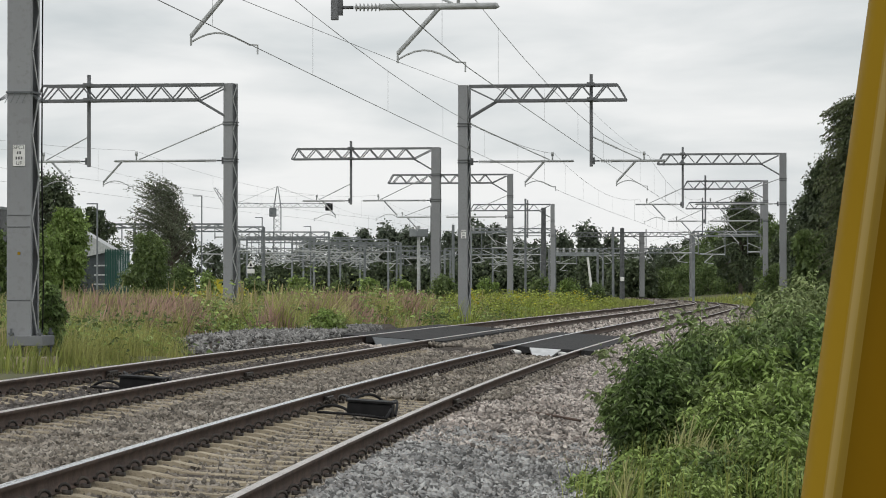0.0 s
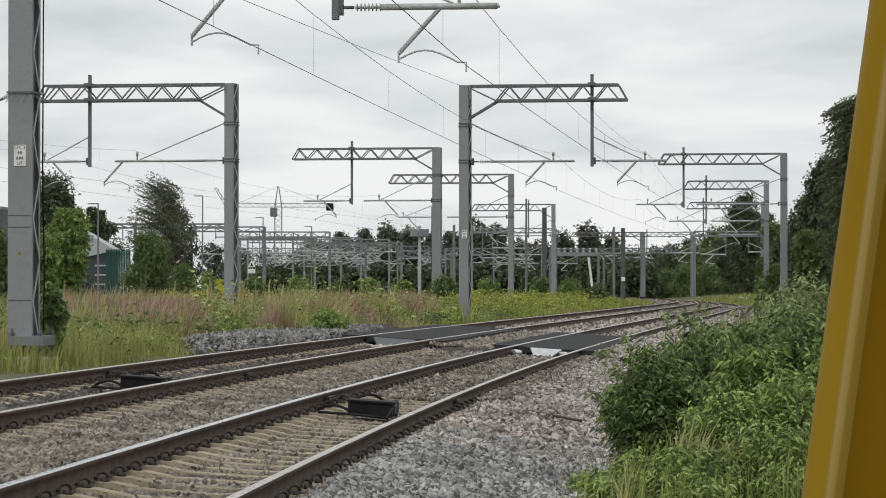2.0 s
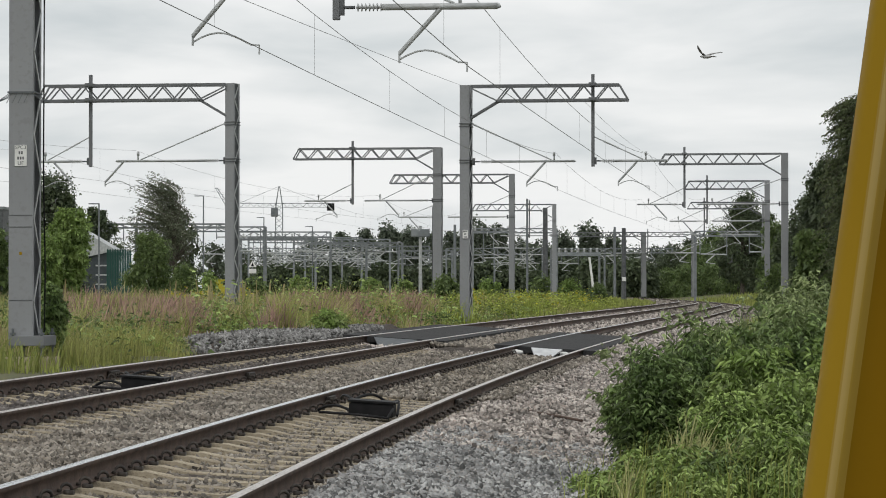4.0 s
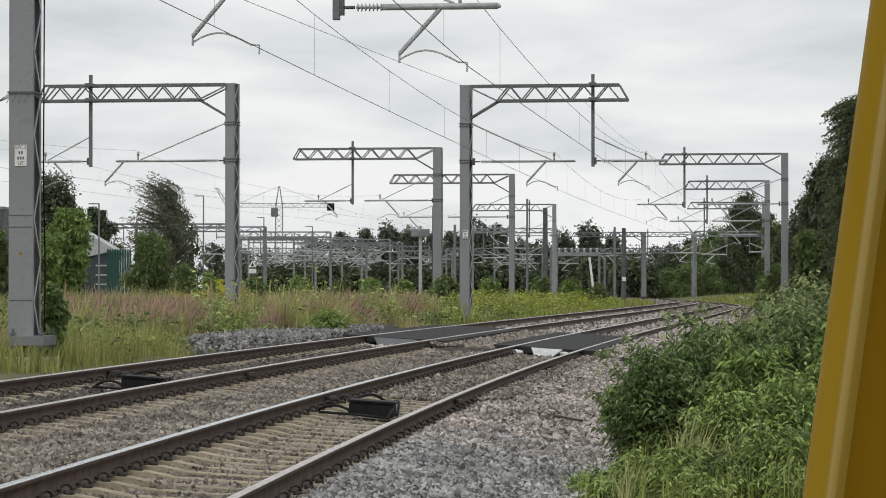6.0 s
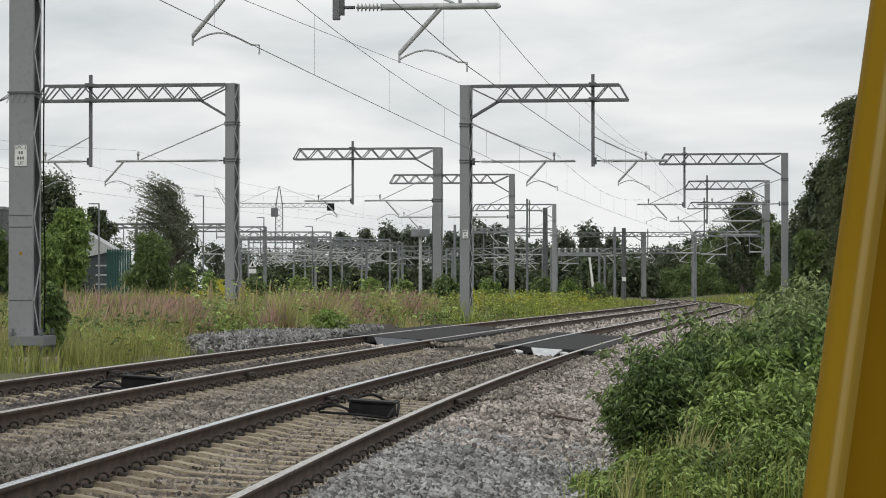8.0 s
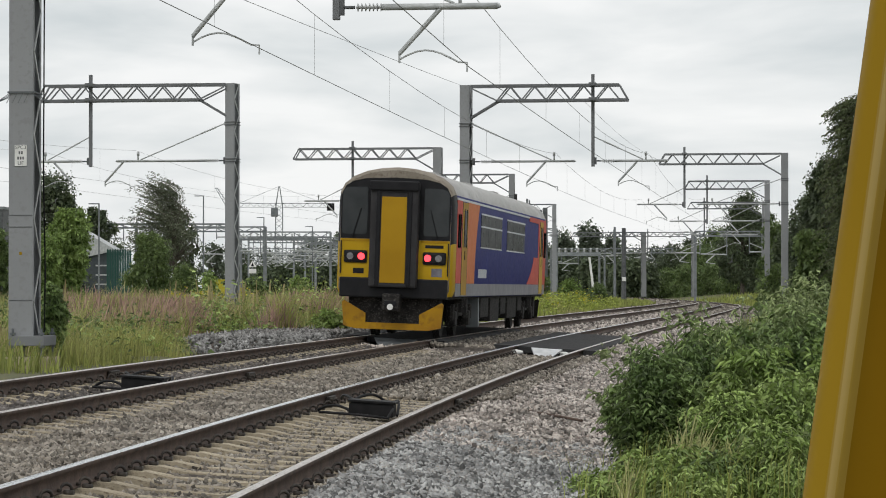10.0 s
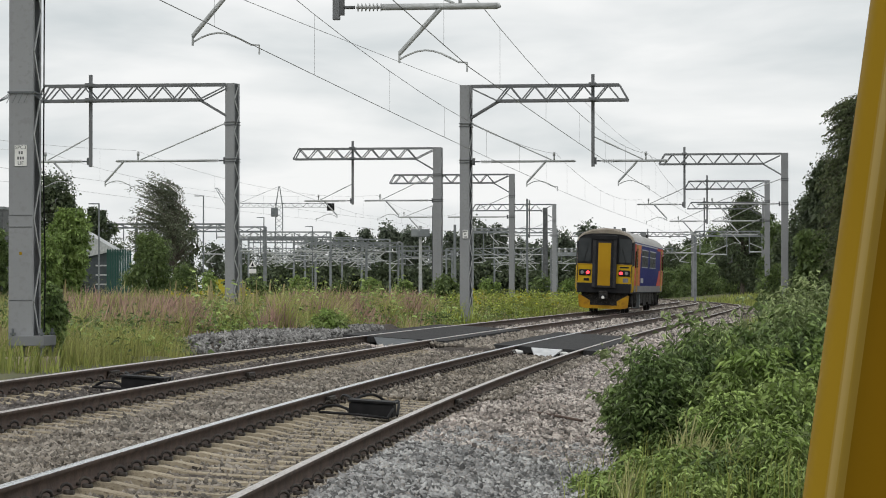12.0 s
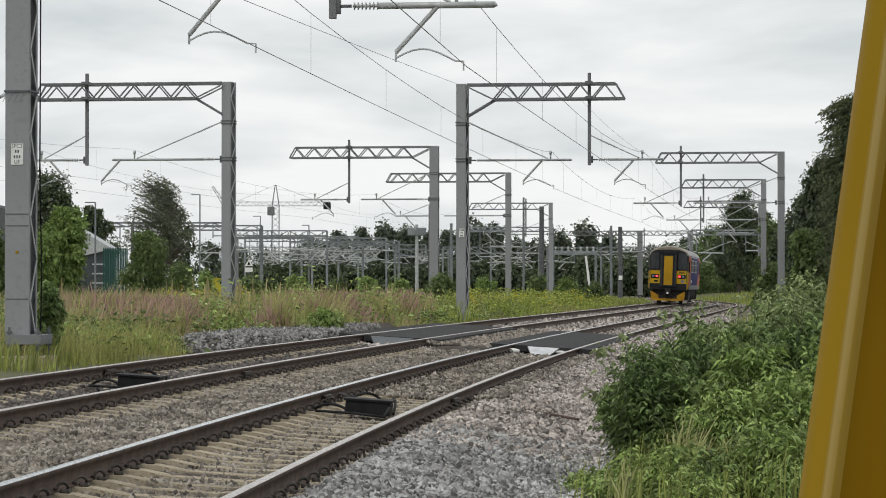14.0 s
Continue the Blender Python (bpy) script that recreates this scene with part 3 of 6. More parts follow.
def mast_spikes(e):
    """Thin spikes fanned round the mast as a climbing guard, a cable on its side and a small tag."""
    for sx in (-1, 1):
        for k in range(4):
            bm = bmesh.new()
            tube(bm, (sx * 0.2, -0.28 + 0.12 * k, 4.28), (sx * (0.38 + 0.03 * k), -0.36 + 0.1 * k, 4.14), 0.006, 5)
            part("guard_spike", bm, M_STEEL, e)
    for k in range(4):
        bm = bmesh.new()
        tube(bm, (-0.16 + 0.1 * k, -0.28, 4.3), (-0.19 + 0.1 * k, -0.5, 4.1), 0.006, 5)
        part("guard_spike", bm, M_STEEL, e)
    bm = bmesh.new()
    box(bm, (0, 0, 4.3), (0.46, 0.6, 0.03))
    part("guard_band", bm, M_STEEL, e)
    bm = bmesh.new()
    chain(bm, [(0.27, 0.2, 9), (0.28, 0.2, 6), (0.27, 0.2, 3), (0.30, 0.22, 1.2), (0.29, 0.2, 0.2)], 0.014, 6)
    part("earth_lead", bm, M_BLACK, e)
    bm = bmesh.new()
    box(bm, (0.0, -0.28, 1.55), (0.05, 0.008, 0.05))
    part("tag", bm, M_POST_EDGE, e, "small yellow tag")
    for z in (2.0, 2.2, 0.75):
        bm = bmesh.new()
        box(bm, (0, -0.277, z), (0.40, 0.006, 0.012))
        part("seam", bm, M_DARKSTEEL, e)


mast_spikes(G0)


# ---- wires ----
def overhead_wires(name, supports, label, r=0.009):
    """Contact wire, carrier wire and droppers through a row of supports (x, y, height of the contact wire)."""
    e = empty(name)
    tagged(e, label, "overhead wire", "overhead wires")
    bc, bm = bmesh.new(), bmesh.new()
    cp, mp = [], []
    for (xa, ya, za), (xb, yb, zb) in zip(supports, supports[1:]):
        n = 12
        for i in range(n):
            t = i / n
            x, y, z = xa + (xb - xa) * t, ya + (yb - ya) * t, za + (zb - za) * t
            sag = 4 * t * (1 - t)
            cp.append((x, y, z - 0.05 * sag))
            mp.append((x, y, z + 1.3 - 0.6 * sag))
            if i % 2 and y > 20:
                bd = bmesh.new()
                tube(bd, cp[-1], mp[-1], r * 0.4, 4)
                part("dropper", bd, M_WIRE, e)
    cp.append(supports[-1])
    mp.append((supports[-1][0], supports[-1][1], supports[-1][2] + 1.3))
    chain(bc, cp, r, 6)
    chain(bm, mp, r * 0.9, 6)
    part("contact_wire", bc, M_WIRE, e)
    part("carrier_wire", bm, M_WIRE, e)
    return e


def sagging(name, a, b, sag, r, label, n=14):
    bm = bmesh.new()
    a, b = Vector(a), Vector(b)
    pts = [a.lerp(b, i / n) - Vector((0, 0, sag * 4 * (i / n) * (1 - i / n))) for i in range(n + 1)]
    chain(bm, pts, r, 4)
    return tagged(finish(name, bm, M_WIRE), label, "cable", "cables")


W_LABEL = "dark copper contact and carrier wires strung over the track"
overhead_wires("overhead_wire", [(-4.9, -8, CONTACT_Z), (wire_x(1, 46), 46, CONTACT_Z), (wire_x(1, 102) + 0.1, 102, CONTACT_Z)], W_LABEL, 0.0068)
overhead_wires("overhead_wire", [(-8.9, -8, CONTACT_Z + 0.3), (wire_x(2, 46), 46, CONTACT_Z + 0.28), (wire_x(2, 102) + 0.15, 102, CONTACT_Z)], W_LABEL, 0.0068)
for tr in (1, 2):
    overhead_wires("overhead_wire", [(wire_x(tr, y) + q, y, 5.1) for y, q in ((102.02, 0.12), (153, -0.1), (192, 0.1), (240, -0.1), (370, 0.1))], W_LABEL, 0.006)
overhead_wires("overhead_wire", [(-20.5, 46, 5.3), (place(240, 101), 101, 5.2), (place(668, 147), 147, 5.1), (place(815, 181), 181, 5.1), (place(905, 246), 246, 5.1), (place(1010, 370), 370, 5.1)], W_LABEL, 0.005)
overhead_wires("overhead_wire", [(-24.5, 46, 5.3), (place(70, 101), 101, 5.2), (place(557, 147), 147, 5.1), (place(712, 181), 181, 5.1), (place(855, 246), 246, 5.1)], W_LABEL, 0.005)
C_LABEL = "thin sagging bare cable between mast heads"
sagging("earth_cable", (-9.9, -8, 4.93), (place(823, 102), 102, 8.95), 0.12, 0.007, C_LABEL)
sagging("earth_cable", (place(1035, 102), 102, 8.4), (place(1200, 153), 153, 8.3), 0.5, 0.006, C_LABEL)


# ---- passing train ----
M_T_BLUE = mat("dark_blue_coach_paint", (0.016, 0.021, 0.15), (0.02, 0.027, 0.18), 0.5, 0.0, 1.5, 0.0, None, 5, spec=0.06)
M_T_RED = mat("faded_red_coach_paint", (0.50, 0.06, 0.04), (0.58, 0.085, 0.055), 0.45, 0.0, 1.5, 0.0, None, 5, spec=0.08)
M_T_ORANGE = mat("orange_coach_paint", (0.56, 0.15, 0.035), (0.62, 0.18, 0.045), 0.45, 0.0, 1.5, 0.0, None, 5, spec=0.08)
M_T_YELLOW = mat("yellow_front_paint", (0.48, 0.30, 0.012), (0.54, 0.345, 0.016), 0.5, 0.0, 1.2, 0.0, None, 8, spec=0.15)
M_T_DOOR = mat("dirty_yellow_door_paint", (0.36, 0.20, 0.010), (0.44, 0.255, 0.014), 0.55, 0.0, 0.8, 0.0, None, 5, spec=0.15)
M_T_PLOUGH = mat("grimy_orange_plough_paint", (0.42, 0.235, 0.012), (0.30, 0.15, 0.016), 0.65, 0.0, 1.6, 0.1, (0.25, 0.13, 0.018), 3, spec=0.15)
M_T_GREY = mat("dirty_silver_skirt", (0.135, 0.13, 0.155), (0.20, 0.195, 0.22), 0.5, 0.1, 2.0, 0.0, (0.2, 0.2, 0.22), 8)
M_T_ROOF = mat("grey_train_roof", (0.36, 0.355, 0.345), (0.46, 0.455, 0.445), 0.7, 0.0, 1.0, 0.1, (0.30, 0.28, 0.26), 8)
M_T_DOME = mat("brown_stained_cab_roof", (0.20, 0.17, 0.13), (0.28, 0.245, 0.20), 0.7, 0.0, 1.5, 0.1, (0.15, 0.12, 0.09), 8)
M_T_FRAME = mat("black_cab_surround", (0.010, 0.010, 0.012), (0.017, 0.017, 0.019), 0.5, 0.0, 3.0, spec=0.2)
M_T_GANG = mat("dark_grey_gangway_rubber", (0.030, 0.029, 0.031), (0.045, 0.044, 0.046), 0.75, 0.0, 3.0, 0.2, spec=0.2)
M_T_GLASS = mat("dark_coach_glass", (0.008, 0.009, 0.012), (0.012, 0.014, 0.018), 0.3, 0.0, 0.5, spec=0.04)
M_T_SCREEN = mat("smoky_windscreen_glass", (0.026, 0.03, 0.032), (0.045, 0.05, 0.053), 0.15, 0.0, 1.2, spec=0.3)
M_T_UNDER = mat("grimy_underframe", (0.014, 0.013, 0.013), (0.034, 0.032, 0.030), 0.85, 0.0, 5.0, 0.3, (0.075, 0.07, 0.066), 5, spec=0.2)
M_T_PALE = mat("pale_window_line", (0.5, 0.52, 0.55), (0.6, 0.62, 0.64), 0.4, 0.0, 5.0)
M_TAIL = glow("red_tail_lamp_glow", (1.0, 0.045, 0.06), 2.4)
M_LENS = mat("clear_lamp_lens", (0.16, 0.16, 0.17), (0.25, 0.25, 0.26), 0.15, 0.0, 8.0)
LENGTH = 23.2


def shell_section(k=1.0):
    half = [(1.29, 0.98), (1.345, 1.12), (1.35, 2.2), (1.347, 3.1), (1.325, 3.32), (1.23, 3.52), (1.03, 3.69), (0.72, 3.82), (0.36, 3.895), (0, 3.92)]
    out = [(-x, z) for x, z in half] + [(x, z) for x, z in half[-2::-1]]
    return [(x * k, 0.98 + (z - 0.98) * (1 - (1 - k) * 0.5)) for x, z in out]


def train():
    e = empty("train")
    tagged(e, "single-car diesel train in orange, blue and yellow with lit tail lamps", "train")
    # shell with slightly drawn-in ends; the roof part is a mesh of its own
    steps = [(0.0, 0.945), (0.06, 0.975), (0.2, 0.995), (0.5, 1.0)] + [(y, 1.0) for y in (2.4, 5, 9, 13, 17, 20.8)] + [(22.7, 1.0), (23.0, 0.995), (23.14, 0.975), (23.2, 0.945)]
    def skin(lo, hi, name, material, y_lo=None, y_hi=None, grow=0.0):
        bm = bmesh.new()
        rows = []
        ss = [s for s in steps if (y_lo is None or s[0] >= y_lo - 1e-6) and (y_hi is None or s[0] <= y_hi + 1e-6)]
        for y, k in ss:
            rows.append([bm.verts.new((x * (1 + grow), y, z + grow * 0.4)) for x, z in shell_section(k)[lo:hi]])
        for a, b in zip(rows, rows[1:]):
            for i in range(len(a) - 1):
                bm.faces.new((a[i], b[i], b[i + 1], a[i + 1]))
        bmesh.ops.recalc_face_normals(bm, faces=bm.faces)
        return part(name, bm, material, e, smooth=True)
    skin(0, 5, "side_panel", M_T_BLUE)
    skin(14, 19, "side_panel", M_T_BLUE)
    skin(4, 15, "roof", M_T_ROOF)
    skin(4, 15, "cab_roof", M_T_DOME, 0.0, 0.5, 0.004)
    skin(4, 15, "cab_roof", M_T_DOME, 22.7, 23.2, 0.004)
    bm = bmesh.new()
    box(bm, (0, 11.6, 0.96), (2.5, 23.0, 0.06))
    part("floor_pan", bm, M_T_UNDER, e)
    # livery, doors and windows on both sides
    for sx in (-1, 1):
        def panel(name, y0, y1, z0, z1, material, proud, bevel=0.0, parent=None, label=""):
            b = bmesh.new()
            box(b, (sx * (1.35 + proud / 2 - 0.01), (y0 + y1) / 2, (z0 + z1) / 2), (proud + 0.02, y1 - y0, z1 - z0), bevel=bevel)
            return part(name, b, material, parent or e, label)
        for y0, y1, m in ((0.5, 1.45, M_T_RED), (2.6, 3.9, M_T_ORANGE), (20.4, 20.8, M_T_RED), (21.9, 22.7, M_T_RED)):
            panel("end_panel", y0, y1, 1.3, 3.22, m, 0.006, label="faded red and orange end panel")
        for sgn in (0, 1):
            # curved cab corners: yellow below the windscreens, black beside them
            y_a, y_b = (0.0, 0.5) if not sgn else (22.7, 23.2)
            skin(0 if sx < 0 else 16, 3 if sx < 0 else 19, "cab_corner", M_T_RED if sgn else M_T_YELLOW, y_a, y_b, 0.0025)
            skin(2 if sx < 0 else 14, 5 if sx < 0 else 17, "cab_corner", M_T_RED if sgn else M_T_FRAME, y_a, y_b, 0.0025)
        # orange flashes that sweep from the ends into the blue
        for e0, lead in ((3.9, False), (20.396, True)):
            b = bmesh.new()
            if lead:
                out = [(0.0, 1.3), (0.0, 2.1)] + [(-1.3 - 1.9 * t ** 1.6, 2.1 - 0.8 * t) for t in [i / 8 for i in range(9)]]
            else:
                out = [(0.0, 1.3), (0.0, 3.22)] + [(0.25 + 0.75 * (1 - t) ** 2.2, 3.22 - 1.92 * t) for t in [i / 8 for i in range(9)]]
            ring = [[b.verts.new((sx * q, e0 + yy, zz)) for yy, zz in out] for q in (1.342, 1.3565)]
            n_o = len(out)
            for i in range(n_o):
                b.faces.new((ring[0][i], ring[0][(i + 1) % n_o], ring[1][(i + 1) % n_o], ring[1][i]))
            b.faces.new(ring[1])
            b.faces.new(ring[0][::-1])
            bmesh.ops.recalc_face_normals(b, faces=b.faces)
            part("livery_flash", b, M_T_RED if lead else M_T_ORANGE, e, "curved red flash" if lead else "curved orange flash")
        panel("skirt", 0.5, 22.7, 1.0, 1.296, M_T_GREY, 0.008, label="dirty silver lower band")
        panel("waist_line", 0.5, 17.6, 3.22, 3.27, M_T_PALE, 0.007)
        panel("waist_line", 17.6, 22.7, 3.13, 3.27, M_T_RED, 0.007)
        for y0 in (1.5, 20.85):
            door = panel("door", y0, y0 + 1.0, 1.02, 3.2, M_T_DOOR if y0 < 5 else M_T_YELLOW, 0.014, 0.01, label="yellow plug door")
            panel("door_window", y0 + 0.26, y0 + 0.76, 2.14, 3.04, M_T_GLASS, 0.022, 0.05, door)
            panel("door_edge", y0 - 0.05, y0, 1.02, 3.2, M_T_FRAME, 0.012, 0.0, door)
            panel("door_edge", y0 + 1.0, y0 + 1.05, 1.02, 3.2, M_T_FRAME, 0.012, 0.0, door)
            panel("door_button", y0 + 0.46, y0 + 0.54, 1.85, 2.06, M_T_FRAME, 0.024, 0.0, door)
        panel("cab_window", 22.15, 22.5, 2.12, 2.9, M_T_GLASS, 0.016, 0.06)
        panel("cab_window", 0.72, 1.05, 2.12, 2.9, M_T_GLASS, 0.016, 0.06)
        for y in (5.3, 6.9, 8.5, 11.4, 13.0, 14.6):
            win = panel("window", y, y + 1.585, 2.18, 3.04, M_T_GLASS, 0.010, 0.02)
            panel("window_line", y + 0.0, y + 1.585, 2.69, 2.73, M_T_PALE, 0.016, 0.0, win)
            panel("window_line", y + 0.0, y + 1.585, 3.0, 3.04, M_T_PALE, 0.016, 0.0, win)
            panel("window_line", y + 0.0, y + 1.585, 2.18, 2.21, M_T_PALE, 0.016, 0.0, win)
        for i in range(9):
            panel("lettering_bar", 5.0 + 0.2 * i, 5.13 + 0.2 * i, 1.44, 1.66, M_T_PALE, 0.010)
    # both ends alike
    for end in (0, 1):
        m = pose(0, LENGTH, 0, 0, 0, 180) if end else Matrix()
        def face(name, x0, x1, z0, z1, proud, material, bevel=0.0, parent=None, label="", depth=0.05):
            b = bmesh.new()
            box(b, ((x0 + x1) / 2, -proud + depth / 2, (z0 + z1) / 2), (x1 - x0, depth, z1 - z0), bevel=bevel)
            bmesh.ops.transform(b, matrix=m, verts=b.verts)
            return part(name, b, material, parent or e, label)
        b = bmesh.new()
        prism(b, shell_section(0.945), 0.0, 0.03)
        bmesh.ops.transform(b, matrix=m, verts=b.verts)
        part("cab_front", b, M_T_DOME, e, "brown-grey cab end")
        for sx in (-1, 1):
            face("nose_panel", min(sx * 0.55, sx * 1.262), max(sx * 0.55, sx * 1.262), 1.36, 2.25, 0.008, M_T_YELLOW, 0.0, None, "yellow nose panel", 0.03)
        b = bmesh.new()
        out = [(-1.262, 2.26), (1.262, 2.26), (1.27, 3.1), (1.25, 3.3), (1.17, 3.46), (1.0, 3.57), (0.7, 3.64), (0, 3.67), (-0.7, 3.64), (-1.0, 3.57), (-1.17, 3.46), (-1.25, 3.3), (-1.27, 3.1)]
        prism(b, out, -0.012, 0.0)
        bmesh.ops.transform(b, matrix=m, verts=b.verts)
        part("window_surround", b, M_T_FRAME, e)
        for sx in (-1, 1):
            b = bmesh.new()
            rim = []
            for cx, cz, r, a0 in ((0.72, 2.42, 0.07, 180), (1.16, 2.42, 0.07, 270), (1.07, 3.27, 0.16, 0), (0.70, 3.39, 0.05, 90)):
                rim += [(sx * (cx + r * math.cos(radians(a0 + k))), cz + r * math.sin(radians(a0 + k))) for k in (0, 22.5, 45, 67.5, 90)]
            prism(b, rim, -0.024, 0.004)
            bmesh.ops.transform(b, matrix=m, verts=b.verts)
            part("windscreen", b, M_T_SCREEN, e)
            b = bmesh.new()
            tube(b, (sx * 0.98, -0.04, 2.3), (sx * 0.80, -0.045, 2.95), 0.012, 5)
            bmesh.ops.transform(b, matrix=m, verts=b.verts)
            part("wiper", b, M_T_FRAME, e)
            face("handrail", sx * 1.235 - 0.012, sx * 1.235 + 0.012, 1.45, 2.2, 0.05, M_T_FRAME, 0.0, None, "", 0.03)
            lo, hi = min(sx * 0.60, sx * 1.22), max(sx * 0.60, sx * 1.22)
            cl = face("lamp_housing", lo + 0.05, hi - 0.03, 1.70, 1.99, 0.03, M_T_FRAME, 0.05)
            for xx, mt, nm in ((sx * 0.765, M_TAIL if not end else M_LENS, "tail_lamp"), (sx * 1.02, M_LENS, "head_lamp")):
                b = bmesh.new()
                tube(b, (xx, -0.06, 1.85), (xx, -0.02, 1.85), 0.08, 14)
                bmesh.ops.transform(b, matrix=m, verts=b.verts)
                part(nm, b, mt, cl, "lit red tail lamp" if mt == M_TAIL else "unlit clear lamp")
            face("trim_line", lo, hi, 2.2, 2.25, 0.02, M_T_DOOR)
        face("lettering_bar", 0.7, 1.12, 2.08, 2.15, 0.016, M_T_FRAME)
        face("data_panel", 0.86, 1.1, 1.43, 1.62, 0.014, M_T_GREY)
        face("lettering_bar", -0.95, -0.7, 1.46, 1.58, 0.014, M_T_FRAME)
        gw = face("gangway", -0.55, 0.55, 1.16, 3.56, 0.30, M_T_GANG, 0.05, None, "dark grey gangway surround", 0.36)
        face("gangway_door", -0.29, 0.29, 1.26, 3.22, 0.31, M_T_DOOR, 0.01, gw, "dirty yellow end door", 0.05)
        for xx in (-0.36, 0.36):
            face("gangway_seal", xx - 0.05, xx + 0.05, 1.2, 3.4, 0.33, M_T_FRAME, 0.02, gw, "", 0.06)
        face("gangway_head", -0.57, 0.57, 3.36, 3.58, 0.36, M_T_FRAME, 0.03, gw, "", 0.08)
        # headstock, coupler, plough
        face("headstock", -1.24, 1.24, 0.92, 1.37, 0.10, M_T_FRAME, 0.03, None, "", 0.5)
        face("buffer_beam", -1.05, 1.05, 0.3, 0.95, -0.15, M_T_UNDER, 0.03, None, "", 0.5)
        cp = face("coupler", -0.2, 0.2, 0.62, 1.02, 0.42, M_T_UNDER, 0.04, None, "", 0.5)
        face("coupler_face", -0.14, 0.14, 0.74, 0.86, 0.45, M_T_FRAME, 0.02, cp, "", 0.06)
        b = bmesh.new()
        tube(b, (0, -0.47, 0.72), (0, -0.42, 0.72), 0.07, 10)
        bmesh.ops.transform(b, matrix=m, verts=b.verts)
        part("coupler_pin", b, M_WHITE, cp)
        for sx in (-1, 1):
            b = bmesh.new()
            pts = [(sx * 0.62, 0.30), (sx * 1.12, 0.26), (sx * 1.17, 0.80), (sx * 1.12, 0.84), (sx * 0.62, 0.56)]
            prism(b, pts, -0.06, 0.0)
            bmesh.ops.transform(b, matrix=m, verts=b.verts)
            part("plough_wing", b, M_T_UNDER if end else M_T_PLOUGH, e)
        b = bmesh.new()
        prism(b, [(-1.10, 0.256), (-0.82, 0.2), (0.82, 0.2), (1.10, 0.256), (0.8, 0.295), (0.6, 0.35), (-0.6, 0.35), (-0.8, 0.295)], -0.08, -0.02)
        bmesh.ops.transform(b, matrix=m, verts=b.verts)
        part("plough_blade", b, M_T_UNDER if end else M_T_PLOUGH, e, "grimy black plough blade" if end else "dirty yellow plough blade")
    # bogies and boxes underneath
    for cy in (3.6, 19.6):
        b = bmesh.new()
        for sx in (-1, 1):
            box(b, (sx * 1.0, cy, 0.62), (0.12, 3.3, 0.22), bevel=0.02)
            for ay in (-1.3, 1.3):
                box(b, (sx * 1.05, cy + ay, 0.46), (0.26, 0.36, 0.36), bevel=0.04)
                tube(b, (sx * 1.08, cy + ay - 0.35, 0.45), (sx * 1.08, cy + ay - 0.35, 0.8), 0.1, 8)
                tube(b, (sx * 1.08, cy + ay + 0.35, 0.45), (sx * 1.08, cy + ay + 0.35, 0.8), 0.1, 8)
            tube(b, (sx * 1.0, cy, 0.6), (sx * 1.0, cy, 0.96), 0.28, 10)
        box(b, (0, cy, 0.6), (2.0, 0.5, 0.3))
        bog = part("bogie", b, M_T_UNDER, e)
        for ay in (-1.3, 1.3):
            for sx in (-1, 1):
                b = bmesh.new()
                tube(b, (sx * 0.69, cy + ay, 0.42), (sx * 0.82, cy + ay, 0.42), 0.42, 20)
                tube(b, (sx * 0.67, cy + ay, 0.42), (sx * 0.70, cy + ay, 0.42), 0.45, 20)
                tube(b, (sx * 0.4, cy + ay, 0.42), (sx * 0.7, cy + ay, 0.42), 0.08, 8)
                part("wheel", b, M_T_UNDER, bog)
    for sx in (-1, 1):
        for y0, y1, dz in ((6.6, 8.4, 0.5), (8.8, 10.9, 0.62), (11.3, 12.6, 0.45), (13.0, 15.4, 0.58), (15.8, 16.9, 0.4)):
            b = bmesh.new()
            box(b, (sx * 0.95, (y0 + y1) / 2, 0.94 - dz / 2), (0.6, y1 - y0, dz), bevel=0.04)
            part("equipment_box", b, M_T_UNDER, e)
        b = bmesh.new()
        box(b, (sx * 1.1, 6.2, 0.6), (0.3, 0.25, 0.75), pose(0, 0, 0, 14))
        part("step_plate", b, M_STEEL_FAR, e)
    for y in (4.5, 11, 17.5):
        b = bmesh.new()
        box(b, (0, y, 3.93), (0.7, 1.1, 0.08), bevel=0.03)
        part("roof_vent", b, M_T_ROOF, e)
    b = bmesh.new()
    tube(b, (0.5, 21.5, 3.7), (0.5, 21.5, 4.05), 0.05, 8)
    part("exhaust_stack", b, M_T_UNDER, e)
    return e


TRAIN = train()


def train_pose(y_rear):
    a, b = on_track(2, y_rear + 3.6), on_track(2, y_rear + 19.6)
    d = (b - a).normalized()
    lean = Matrix.Rotation(ROLL * 0.55, 4, "Y")
    m = Matrix.Rotation(-math.atan2(d.x, d.y), 4, "Z") @ lean
    return Matrix.Translation(a - d * 3.6) @ m


